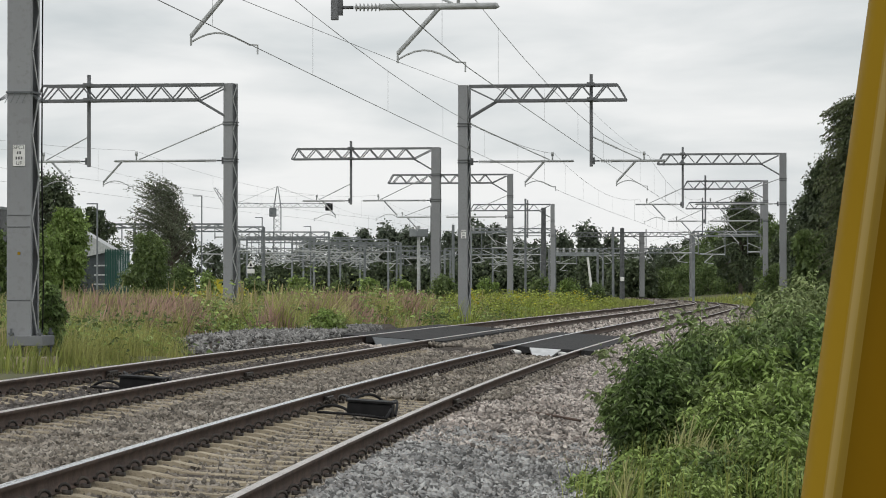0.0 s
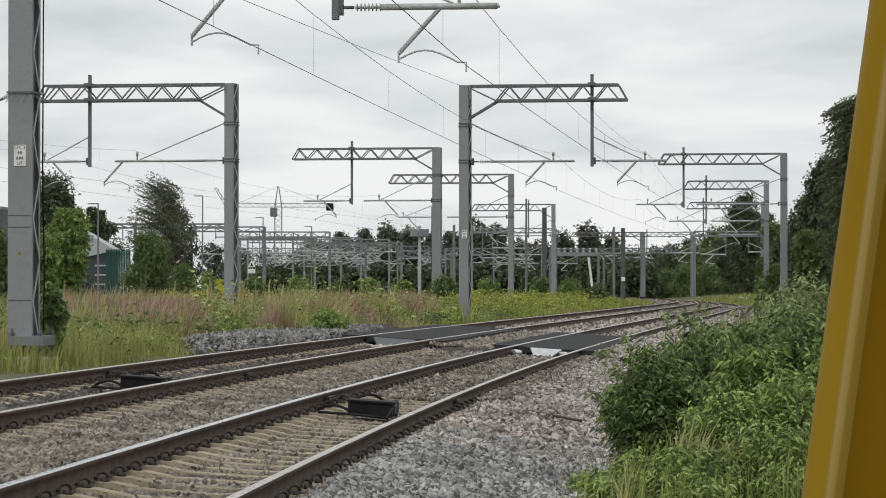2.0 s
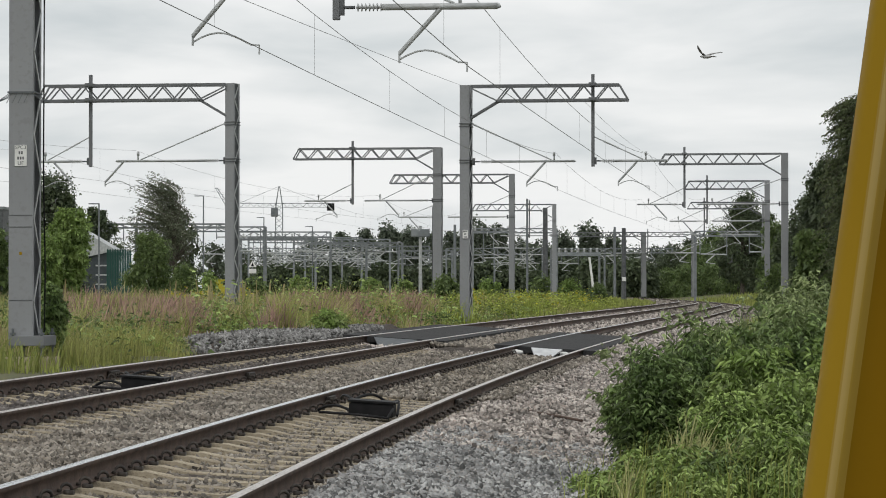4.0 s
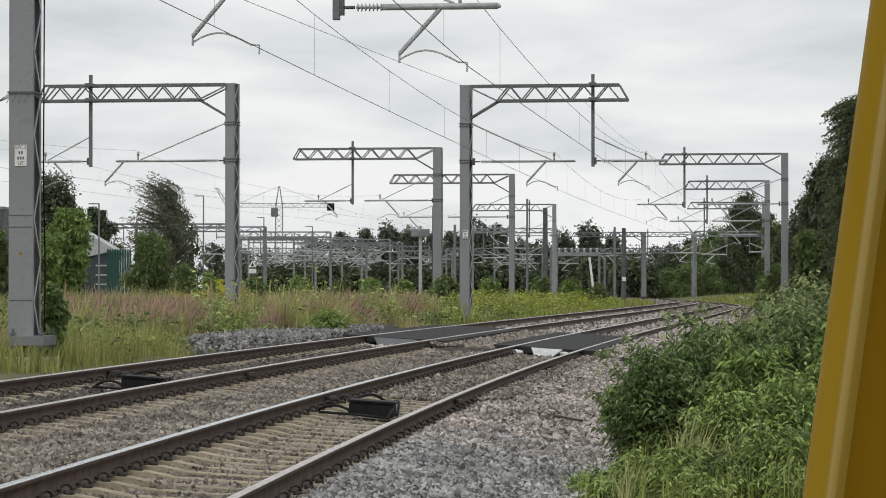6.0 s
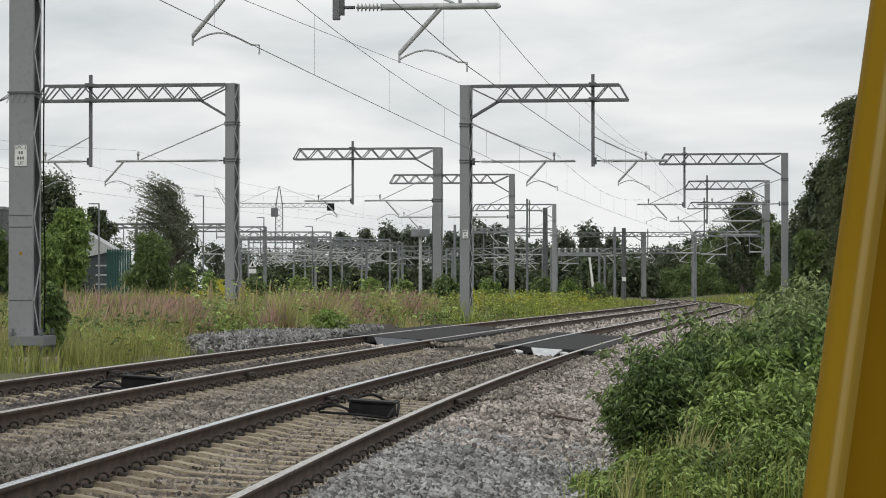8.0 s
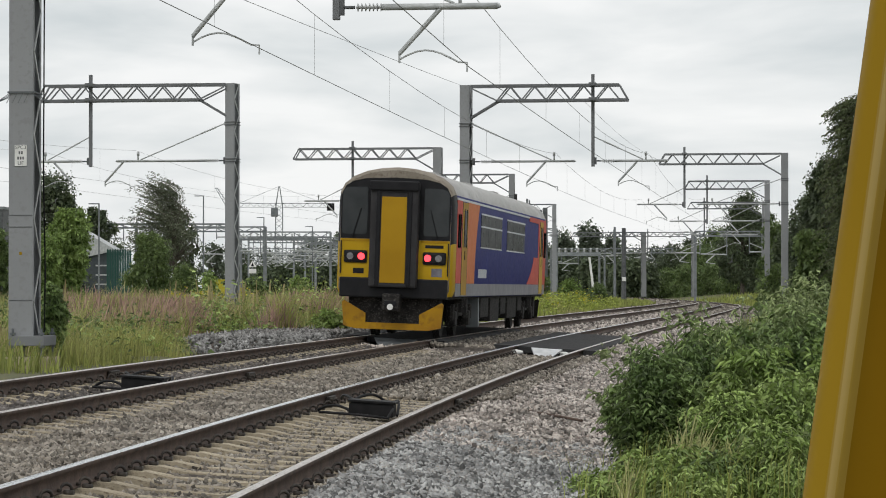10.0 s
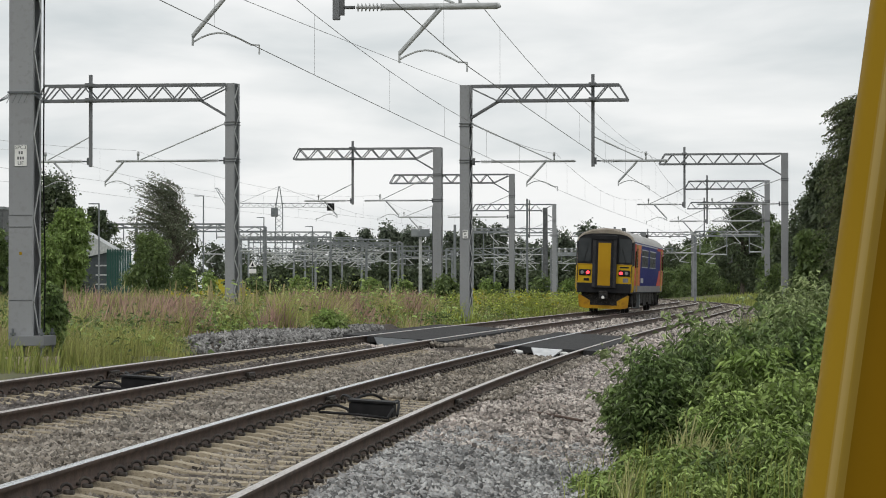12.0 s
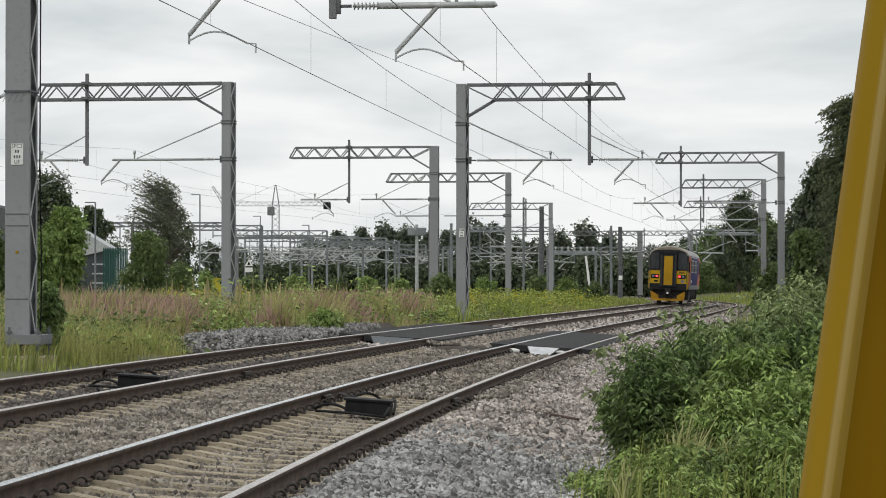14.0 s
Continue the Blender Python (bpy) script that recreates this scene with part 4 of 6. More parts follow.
# ---- near post ----
def yellow_post():
    """A thick rounded steel section: a narrow return edge, a ridge, and a broad face that falls away."""
    bm = bmesh.new()
    w = 0.06
    out = [(-w + 0.004, 0.05), (-w, 0.03), (-w, 0.010), (-w + 0.003, 0.003), (-w + 0.0085, -0.001)]
    out += [(-w + 0.0145 + 0.0062 * math.cos(math.radians(a)), 0.001 + 0.0062 * math.sin(math.radians(a))) for a in range(215, 303, 8)]
    out += [(-w + 0.022, 0.000), (-w + 0.03, 0.006), (-w + 0.045, 0.012), (-w + 0.07, 0.018), (w, 0.03), (w, 0.05)]
    n = len(out)
    rings = [[bm.verts.new((x, y, z)) for x, y in out] for z in (-1.9, -0.4, 0.0, 0.4, 1.4)]
    for a, b in zip(rings, rings[1:]):
        for i in range(n):
            bm.faces.new((a[i], a[(i + 1) % n], b[(i + 1) % n], b[i]))
    bm.faces.new(rings[0])
    bm.faces.new(rings[-1])
    bmesh.ops.recalc_face_normals(bm, faces=bm.faces)
    ob = finish("yellow_post", bm, [M_POST, M_POST_EDGE, M_POST_GLINT, M_POST_SHOULDER], smooth=True)
    # Slots lay the highlight and lit-edge tones along the profile.
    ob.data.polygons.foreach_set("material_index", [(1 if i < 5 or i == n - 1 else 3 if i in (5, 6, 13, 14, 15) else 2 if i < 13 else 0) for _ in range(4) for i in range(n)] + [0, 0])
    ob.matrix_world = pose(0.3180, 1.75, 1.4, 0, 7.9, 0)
    return tagged(ob, "leaning glossy yellow painted steel post beside the viewpoint", "post")


yellow_post()


# ---- plants ----
RNG = np.random.default_rng(7)


def leafy(name, c1, c2, vary=0.3, trans=0.25, rough=0.6):
    return mat(name, c1, c2, rough, 0.0, 1.3, 0.0, None, 6, vary, island=True, trans=trans)


M_LEAF = leafy("bramble_leaf", (0.115, 0.175, 0.055), (0.255, 0.34, 0.12), 0.65)
M_LEAF_YOUNG = leafy("bright_nettle_leaf", (0.20, 0.285, 0.075), (0.36, 0.45, 0.155), 0.6)
M_LEAF_GREY = leafy("pale_willow_leaf", (0.215, 0.275, 0.115), (0.365, 0.425, 0.20), 0.5)
M_SHRUB = leafy("fresh_shrub_leaf", (0.13, 0.20, 0.05), (0.25, 0.34, 0.10), 0.45, 0.25)
M_TREE = leafy("dark_tree_leaf", (0.052, 0.073, 0.040), (0.11, 0.14, 0.068), 0.45, 0.2)
M_TREE_MID = leafy("mid_green_tree_leaf", (0.085, 0.13, 0.042), (0.165, 0.225, 0.075), 0.45, 0.25)
M_TREE_BIRCH = leafy("dull_birch_leaf", (0.06, 0.08, 0.032), (0.13, 0.155, 0.065), 0.4, 0.2)
# Paler, greyer leaf: the distance haze is mixed into its colour.
M_TREE_FAR = leafy("haze_toned_tree_leaf", (0.075, 0.098, 0.068), (0.13, 0.155, 0.105), 0.35, 0.15)
M_TREE_GREY = leafy("grey_green_windblown_leaf", (0.10, 0.12, 0.075), (0.18, 0.2, 0.13), 0.35, 0.2)
M_BARK = mat("rough_bark", (0.06, 0.05, 0.04), (0.13, 0.11, 0.09), 0.95, 0.0, 6.0, 0.6)
M_GRASS = leafy("meadow_grass", (0.175, 0.215, 0.045), (0.33, 0.355, 0.095), 0.45)
M_GRASS_PALE = leafy("soft_pale_meadow_grass", (0.27, 0.285, 0.075), (0.42, 0.42, 0.15), 0.35)
M_STRAW = leafy("seeding_straw_grass", (0.34, 0.28, 0.13), (0.48, 0.42, 0.22), 0.3)
M_WEED_LUSH = leafy("yellow_green_weed_leaf", (0.215, 0.27, 0.045), (0.37, 0.42, 0.085), 0.5)
M_STALK = leafy("pale_green_grass_stalk", (0.33, 0.33, 0.13), (0.46, 0.45, 0.21), 0.3)
M_SORREL = leafy("red_brown_sorrel_stalk", (0.28, 0.175, 0.14), (0.46, 0.30, 0.245), 0.35)
M_FLOWER = leafy("yellow_ragwort_flower", (0.42, 0.38, 0.025), (0.55, 0.48, 0.04), 0.25)


def unit(v):
    return v / np.maximum(np.linalg.norm(v, axis=1, keepdims=True), 1e-9)


def leaves(name, pts, direction, length, width, material, parent=None, droop=0.25, plain=False):
    """Folded pointed leaves along their own directions: blades of four triangles, or of two for far crowns."""
    n = len(pts)
    d = unit(direction)
    side = unit(np.cross(d, RNG.normal(size=(n, 3))))
    nrm = np.cross(side, d)
    L, W = np.asarray(length).reshape(-1, 1), np.asarray(width).reshape(-1, 1)
    drop = np.array([0, 0, -1.0]) * L * droop
    base = pts
    mid = pts + d * L * 0.5
    tip = pts + d * L + drop
    a = mid + side * W * 0.5 + nrm * W * 0.14
    b = mid - side * W * 0.5 + nrm * W * 0.14
    if plain:
        v = np.stack([base, a, tip, b], axis=1).reshape(-1, 3)
        k = (np.arange(n) * 4).reshape(-1, 1)
        return raw(name, v, np.concatenate([k + np.array([[0, 1, 2]]), k + np.array([[0, 2, 3]])]), material, parent)
    a1, b1 = (pts + d * L * 0.28 + q * side * W * 0.46 + nrm * W * 0.16 for q in (1, -1))
    a2, b2 = (pts + d * L * 0.64 + q * side * W * 0.40 + nrm * W * 0.14 + drop * 0.25 for q in (1, -1))
    v = np.stack([base, a1, a2, tip, b2, b1], axis=1).reshape(-1, 3)
    k = (np.arange(n) * 6).reshape(-1, 1)
    f = np.concatenate([k + np.array([[0, 1, 2, 3]]), k + np.array([[0, 3, 4, 5]])])
    return raw(name, v, f, material, parent)


def clump_points(centre, radii, n, shell=0.55):
    p = unit(RNG.normal(size=(n, 3))) * (shell + (1 - shell) * RNG.random((n, 1)) ** 0.5)
    lump = 1 + 0.28 * np.sin(p[:, :1] * 7 + centre[0]) * np.cos(p[:, 1:2] * 6 + centre[1]) + 0.15 * np.sin(p[:, 2:3] * 11 + centre[0] * 3)
    return p * lump * np.array(radii) + np.array(centre), p


def base_z(x, y):
    return ground_z(x - line(min(y, 330))[0], y)


def tree(u, y, top_v, half_u, material, label, n=2600, leaf=0.3, clumps=14, name="tree", lean=0.0, foot=None, bare=0.25, droop=0.2, squat=1.0, dens=1.0):
    """A tapered trunk that forks into limbs, and a crown of many leaf clumps round the limb ends."""
    x, h = place(u, y), 1.38 + (510 - top_v) * y / FOCAL
    z0 = base_z(x, y) if foot is None else foot
    h -= z0
    r = half_u * y / FOCAL
    e = empty(name, pose(x, y, z0 - 0.05))
    tagged(e, label, "tree" if name == "tree" else "bush", "trees and bushes")
    rnd = random.Random(int(u * 13 + y))
    n, leaf = int(n * 3.9 * dens), leaf * 0.55
    clumps = int(clumps * 1.8)
    bt = bmesh.new()
    tr = max(0.06, h * 0.018)
    fork = Vector((lean * h * 0.2, 0, h * (0.42 if name == "tree" else 0.15)))
    tube(bt, (0, 0, -0.2), fork, tr * 1.25, 8, tr * 0.8)
    pts, dirs = [], []
    for i in range(clumps):
        t = (i + 0.5) / clumps
        zz = h * (bare + (0.97 - bare) * t)
        rr = r * (math.sin(math.pi * min(1, 0.14 + 0.84 * (zz / h))) ** 0.6) * rnd.uniform(0.35, 1.1)
        a = i * 2.4 + rnd.uniform(-0.5, 0.5)
        c = Vector((math.cos(a) * rr * 0.82 + lean * zz * 0.35, math.sin(a) * rr * 0.72, zz - h * 0.05))
        tube(bt, fork * min(1, zz / h + 0.3), c, tr * 0.4, 5, tr * 0.1)
        rad = r * rnd.choice((0.2, 0.3, 0.38, 0.48, 0.56))
        p, q = clump_points(c, (rad, rad, min(rad * 0.9 * squat, h * 0.2)), n // clumps)
        # inner leaves close the crown
        p[::5] = np.array(c) + (p[::5] - np.array(c)) * 0.5
        pts.append(p)
        dirs.append(q * 0.6 + RNG.normal(size=q.shape) * 0.6 + np.array([lean * 1.5, 0, -droop]))
    part("trunk", bt, M_BARK, e)
    P, D = np.concatenate(pts), np.concatenate(dirs)
    P[:, 2] = np.clip(P[:, 2], 0.02, None)
    k = len(P)
    L = leaf * (0.6 + 0.8 * RNG.random(k))
    big = np.zeros(k, bool)
    start = 0
    for p in pts:
        big[start:start + len(p):5] = True
        start += len(p)
    L[big] *= 2.4
    leaves("crown", P, D, L, L * (0.5 + 0.3 * RNG.random(k)), material, e, plain=True)
    return e


def windblown_tree(u, y, top_v, half_u, material, label, twigs, rise, low, leaf=0.13, blow=-1.0, taper=1.8, reach=(0.1, 0.26)):
    """A tree whose long leafy twigs stream to one side in the wind."""
    x, h = place(u, y), 1.38 + (510 - top_v) * y / FOCAL
    z0 = base_z(x, y)
    h, r = h - z0, half_u * y / FOCAL
    e = empty("tree", pose(x, y, z0 - 0.05))
    tagged(e, label, "tree", "trees and bushes")
    rnd = random.Random(int(u + y * 7))
    bt = bmesh.new()
    top = Vector((0.1 * r, 0, h * 0.8))
    tube(bt, (0.15 * r, 0, -0.2), top, h * 0.022, 8, h * 0.006)
    P, D = [], []
    for i in range(twigs):
        t = rnd.random() ** 0.85
        z = h * (low + (0.93 - low) * t)
        a, q = rnd.uniform(0, 2 * math.pi), math.sqrt(rnd.random())
        wide = r * min(1.0, (1.02 - z / h) * taper + 0.12) * (0.72 + 0.34 * math.sin(z * 1.9 + 2 * a))
        p = Vector((0.12 * r + math.cos(a) * q * wide * 0.8, math.sin(a) * q * wide * 0.8, z))
        d = Vector((0.5 * math.cos(a), 0.5 * math.sin(a), 0.55 + 0.3 * rnd.random()))
        if i % 4 == 0:
            tube(bt, Vector((0.12 * r, 0, z * 0.72)), p, h * 0.005, 4, h * 0.0018)
        length = h * rnd.uniform(*reach)
        pts = [p]
        for k in range(6):
            d = d.lerp(Vector((blow, rnd.uniform(-0.2, 0.2), rise)), 0.34)
            pts.append(pts[-1] + d.normalized() * length / 6)
        if i % 2:
            chain(bt, pts, 0.012, 3)
        for k in range(42):
            j = k % 6
            c = pts[j].lerp(pts[j + 1], rnd.random())
            P.append((c.x + rnd.gauss(0, 0.05), c.y + rnd.gauss(0, 0.05), max(0.02, c.z + rnd.gauss(0, 0.05))))
            v = pts[j + 1] - pts[j]
            D.append((v.x / v.length + rnd.gauss(0, 0.45), v.y / v.length + rnd.gauss(0, 0.45), v.z / v.length + rnd.gauss(0, 0.45)))
    part("trunk", bt, M_BARK, e)
    k = len(P)
    L = leaf * (0.6 + 0.8 * RNG.random(k))
    leaves("crown", np.array(P), np.array(D), L, L * 0.45, material, e, plain=True)
    return e


FAR_LABEL = "far leafy tree in the wood behind the yard, coloured with haze"
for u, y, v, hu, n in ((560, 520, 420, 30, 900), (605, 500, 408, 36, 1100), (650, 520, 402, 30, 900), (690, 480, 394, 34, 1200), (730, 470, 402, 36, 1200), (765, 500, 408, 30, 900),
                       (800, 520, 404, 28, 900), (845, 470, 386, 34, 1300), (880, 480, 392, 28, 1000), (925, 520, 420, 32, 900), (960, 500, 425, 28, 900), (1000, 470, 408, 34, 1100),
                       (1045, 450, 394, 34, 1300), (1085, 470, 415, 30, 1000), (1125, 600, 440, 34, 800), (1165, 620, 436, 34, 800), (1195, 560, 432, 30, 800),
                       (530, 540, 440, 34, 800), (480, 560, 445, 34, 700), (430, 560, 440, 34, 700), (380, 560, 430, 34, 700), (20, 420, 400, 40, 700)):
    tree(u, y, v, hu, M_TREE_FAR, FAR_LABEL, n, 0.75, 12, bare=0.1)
for u, y, v, hu in ((440, 440, 474, 60), (510, 430, 472, 60), (590, 430, 470, 60), (690, 430, 470, 60), (790, 430, 468, 60), (890, 430, 465, 60), (985, 420, 462, 55), (1065, 400, 455, 50), (1120, 390, 462, 45)):
    tree(u, y, v, hu, M_TREE, "dark hedge of shrubs behind the yard", 2200, 0.8, 22, "bush", bare=0.1)
# left-hand clump
tree(92, 190, 300, 64, M_TREE, "dark round tree behind the mast", 3600, 0.3, 22, bare=0.2)
tree(172, 250, 358, 44, M_TREE, "dark round tree behind the green fence", 2600, 0.34, 16, bare=0.2)
tree(118, 120, 362, 46, M_SHRUB, "bright green leafy shrub beside the mast", 4600, 0.22, 22, "bush", bare=0.05)
tree(84, 118, 410, 30, M_SHRUB, "bright green leafy shrub beside the mast", 2400, 0.17, 16, "bush", bare=0.05)
tree(-4, 116, 398, 30, M_TREE_MID, "green leafy shrub behind the mast", 1800, 0.17, 14, "bush", bare=0.05)
tree(92, 48, 492, 26, M_LEAF, "dark bramble growing at the foot of the mast", 1500, 0.10, 12, "bush", bare=0.05)
tree(22, 52, 560, 24, M_LEAF_YOUNG, "green weeds round the foot of the mast", 1100, 0.09, 10, "bush", bare=0.05)
windblown_tree(298, 190, 330, 82, M_TREE_GREY, "windblown grey-green tree with whipping twigs", 330, 0.34, 0.32, 0.15, -1.0, 1.5, (0.14, 0.34))
tree(312, 196, 362, 44, M_TREE, "dark dense tree behind the windblown one", 1600, 0.26, 16, bare=0.1)
tree(266, 170, 404, 44, M_TREE_MID, "dense green shrub under the windblown tree", 4200, 0.2, 18, "bush", bare=0.05)
tree(330, 165, 468, 34, M_TREE_MID, "low green shrub in the meadow", 1500, 0.18, 12, "bush", bare=0.05)
# right-hand bank
windblown_tree(1513, 150, 146, 54, M_TREE_BIRCH, "tall slender birch with drooping windblown twigs", 620, -0.6, 0.12, 0.14, -0.7, 0.85, (0.06, 0.17))
tree(1470, 160, 268, 58, M_TREE, "tall dark evergreen-like tree on the bank", 8000, 0.28, 46, bare=0.08)
tree(1442, 190, 338, 52, M_TREE, "tall dark tree on the bank", 4600, 0.32, 30, bare=0.08)
tree(1228, 440, 420, 40, M_TREE, "dark tree behind the far curve", 2400, 0.42, 20, bare=0.05)
tree(1268, 430, 398, 40, M_TREE_MID, "green tree behind the far curve", 2400, 0.42, 20, bare=0.05)
tree(1375, 232, 384, 34, M_TREE_MID, "green tree behind the gantry mast", 2600, 0.3, 22, bare=0.05)
tree(1348, 350, 366, 36, M_TREE, "dark tree behind the overhead gantries", 2600, 0.38, 20, bare=0.05)
tree(1314, 345, 334, 42, M_TREE, "dark tree behind the overhead gantries", 3600, 0.38, 24, bare=0.2)
for u, y, v, hu in ((1190, 420, 446, 34), (1237, 410, 436, 44), (1290, 400, 424, 46), (1345, 390, 425, 46), (1400, 200, 405, 44), (1437, 152, 402, 46)):
    tree(u, y, v, hu, M_TREE_MID if u % 2 else M_TREE, "green shrub on the bank beside the line", 2800, 0.34, 20, "bush", bare=0.05)
for u, y, v, hu in ((1150, 400, 482, 26), (1181, 395, 476, 30), (1215, 385, 470, 34), (1257, 390, 464, 38), (1307, 375, 474, 38), (1375, 192, 470, 34)):
    tree(u, y, v, hu, M_TREE_MID, "light green shrub at the foot of the bank", 1800, 0.3, 14, "bush", bare=0.05)
tree(1060, 200, 500, 20, M_TREE_MID, "small round shrub beside the ballast", 900, 0.14, 10, "bush", bare=0.05)
for u, y, v, hu in ((370, 150, 478, 22), (450, 140, 492, 26), (530, 150, 486, 24), (600, 140, 496, 22), (655, 155, 490, 20), (715, 150, 492, 22), (960, 190, 486, 26), (1010, 210, 490, 22), (865, 160, 492, 24)):
    tree(u, y, v, hu, M_SHRUB if int(u) % 3 else M_TREE_MID, "small green shrub at the back of the meadow", 420, 0.2, 9, "bush", bare=0.05)
tree(790, 130, 488, 34, M_TREE_MID, "green shrub in the meadow beside a mast", 2000, 0.15, 12, "bush", bare=0.05)
tree(580, 68, 545, 36, M_LEAF_YOUNG, "low bright green bramble patch in the meadow", 1100, 0.10, 12, "bush", bare=0.05)


def hedge_bush(u, y, top_v, half_u, n, leaf, material, label, depth=1.0):
    """A near shrub: arching stems with pointed drooping leaves set along them."""
    x = place(u, y)
    z0 = base_z(x, y)
    h, r = 1.38 + (510 - top_v) * y / FOCAL - z0, half_u * y / FOCAL
    e = empty("bush", pose(x, y, z0))
    tagged(e, label, "bush", "bushes on the verge")
    stems = max(24, n // 34)
    bs = bmesh.new()
    P, D = [], []
    rnd = random.Random(int(u + y * 31))
    for i in range(stems):
        a = rnd.uniform(0, 2 * math.pi)
        reach = r * math.sqrt(rnd.random())
        up = h * (1 - 0.45 * (reach / r) ** 2) * rnd.uniform(0.5, 1.06) * (1.16 if rnd.random() < 0.12 else 1.0)
        root = Vector((math.cos(a) * reach * 0.5, math.sin(a) * reach * 0.5 * depth, 0))
        tip = Vector((math.cos(a) * reach * 1.05, math.sin(a) * reach * 1.05 * depth, up))
        mid = root.lerp(tip, 0.55) + Vector((0, 0, up * 0.22))
        pts = [root, root.lerp(mid, 0.5) + Vector((0, 0, up * 0.05)), mid, mid.lerp(tip, 0.6) + Vector((0, 0, up * 0.03)), tip]
        chain(bs, pts, 0.005, 3)
        for j in range(46):
            t = 0.12 + 0.88 * (j + rnd.random()) / 46
            k = min(3, int(t * 4))
            c = pts[k].lerp(pts[k + 1], t * 4 - k)
            q = rnd.uniform(0, 2 * math.pi)
            P.append((c.x + rnd.gauss(0, 0.05), c.y + rnd.gauss(0, 0.05), max(0.02, c.z + rnd.gauss(0, 0.03))))
            D.append((math.cos(q) + 0.4 * math.cos(a), math.sin(q) + 0.4 * math.sin(a), rnd.uniform(-0.35, 0.6)))
    part("stem", bs, M_TREE_MID, e)
    k = len(P)
    leaves("foliage", np.array(P), np.array(D), leaf * (0.40 + 0.62 * RNG.random(k)), leaf * (0.20 + 0.17 * RNG.random(k)), material, e, 0.6)
    return e


B_DARK, B_LIGHT, B_GREY = "dense dark green bramble bush beside the ballast", "bright green nettle clump beside the ballast", "pale grey-green willow shrub beside the ballast"
for u, y, v, hu, n, leaf, m, lab in (
        (1158, 27, 610, 84, 6800, 0.10, M_LEAF, B_DARK), (1245, 29, 585, 90, 5600, 0.10, M_LEAF, B_DARK), (1330, 27, 600, 90, 5200, 0.11, M_LEAF_YOUNG, B_LIGHT),
        (1420, 28, 560, 90, 5200, 0.11, M_LEAF, B_DARK), (1300, 36, 556, 90, 4600, 0.11, M_LEAF_GREY, B_GREY), (1390, 38, 520, 95, 5200, 0.11, M_LEAF_GREY, B_GREY),
        (1445, 46, 476, 76, 4200, 0.12, M_LEAF_GREY, B_GREY), (1395, 56, 505, 50, 2600, 0.12, M_LEAF_GREY, B_GREY), (1210, 34, 596, 60, 2600, 0.10, M_LEAF_YOUNG, B_LIGHT),
        (1290, 25, 690, 90, 3600, 0.09, M_LEAF_YOUNG, B_LIGHT), (1390, 25, 660, 80, 3600, 0.10, M_LEAF_YOUNG, B_LIGHT), (1470, 26, 590, 60, 2600, 0.10, M_LEAF_YOUNG, B_LIGHT),
        (1150, 27.5, 578, 105, 820, 0.12, M_LEAF_GREY, B_GREY), (1250, 30, 560, 100, 820, 0.12, M_LEAF_GREY, B_GREY), (1340, 33, 535, 100, 900, 0.12, M_LEAF, B_DARK),
        (1100, 23.2, 838, 56, 1500, 0.085, M_LEAF_YOUNG, B_LIGHT), (1205, 22.8, 795, 66, 2000, 0.09, M_LEAF_YOUNG, B_LIGHT), (1290, 22.6, 790, 70, 2200, 0.085, M_LEAF, B_DARK),
        (1370, 22.6, 750, 70, 2200, 0.09, M_LEAF_YOUNG, B_LIGHT), (1240, 22.3, 830, 80, 1800, 0.08, M_LEAF_YOUNG, B_LIGHT), (1400, 22.2, 820, 70, 1800, 0.085, M_LEAF_YOUNG, B_LIGHT),
        (1120, 24.6, 806, 50, 1300, 0.08, M_LEAF_YOUNG, B_LIGHT), (1060, 24.5, 830, 50, 1200, 0.07, M_LEAF_YOUNG, B_LIGHT), (1180, 24, 806, 70, 1600, 0.08, M_LEAF_YOUNG, B_LIGHT),
        (1330, 23.5, 780, 90, 2200, 0.09, M_LEAF, B_DARK), (1430, 23.5, 760, 60, 1800, 0.09, M_LEAF_YOUNG, B_LIGHT), (1020, 24, 862, 36, 700, 0.06, M_LEAF_YOUNG, B_LIGHT)):
    hedge_bush(u, y, v, hu, n, leaf, m, lab)


def blades(name, xs, ys, zs, height, width, material, label, lean=0.25, kind="stuff", heads=0.0):
    """Grass: each a bent tapering blade; heads widens its top into a seed head."""
    n = len(xs)
    a = RNG.random(n) * 2 * math.pi
    wind = np.stack([0.25 + 0.5 * RNG.normal(size=n), 0.5 * RNG.normal(size=n), np.zeros(n)], 1) * lean
    side = np.stack([np.cos(a), np.sin(a) * 0.6, np.zeros(n)], 1)
    p = np.stack([xs, ys, zs - 0.03], 1)
    h, w = np.asarray(height).reshape(-1, 1), np.asarray(width).reshape(-1, 1)
    up = np.array([[0, 0, 1.0]])
    mid, tip = p + up * h * 0.62 + wind * h * 0.3, p + up * h + wind * h
    if heads:
        v = np.stack([p - side * w * 0.3, p + side * w * 0.3, mid + side * w * heads, mid - side * w * heads, tip + side * w * 0.3, tip - side * w * 0.3], 1).reshape(-1, 3)
    else:
        v = np.stack([p - side * w * 0.5, p + side * w * 0.5, mid + side * w * 0.4, mid - side * w * 0.4, tip + side * w * 0.05, tip - side * w * 0.05], 1).reshape(-1, 3)
    k = (np.arange(n) * 6).reshape(-1, 1)
    f = np.concatenate([k + np.array([[0, 1, 2, 3]]), k + np.array([[3, 2, 4, 5]])])
    return tagged(raw(name, v, f, material), label, "grass", kind=kind)


LX = np.array([line(float(y))[0] for y in range(0, 331)])


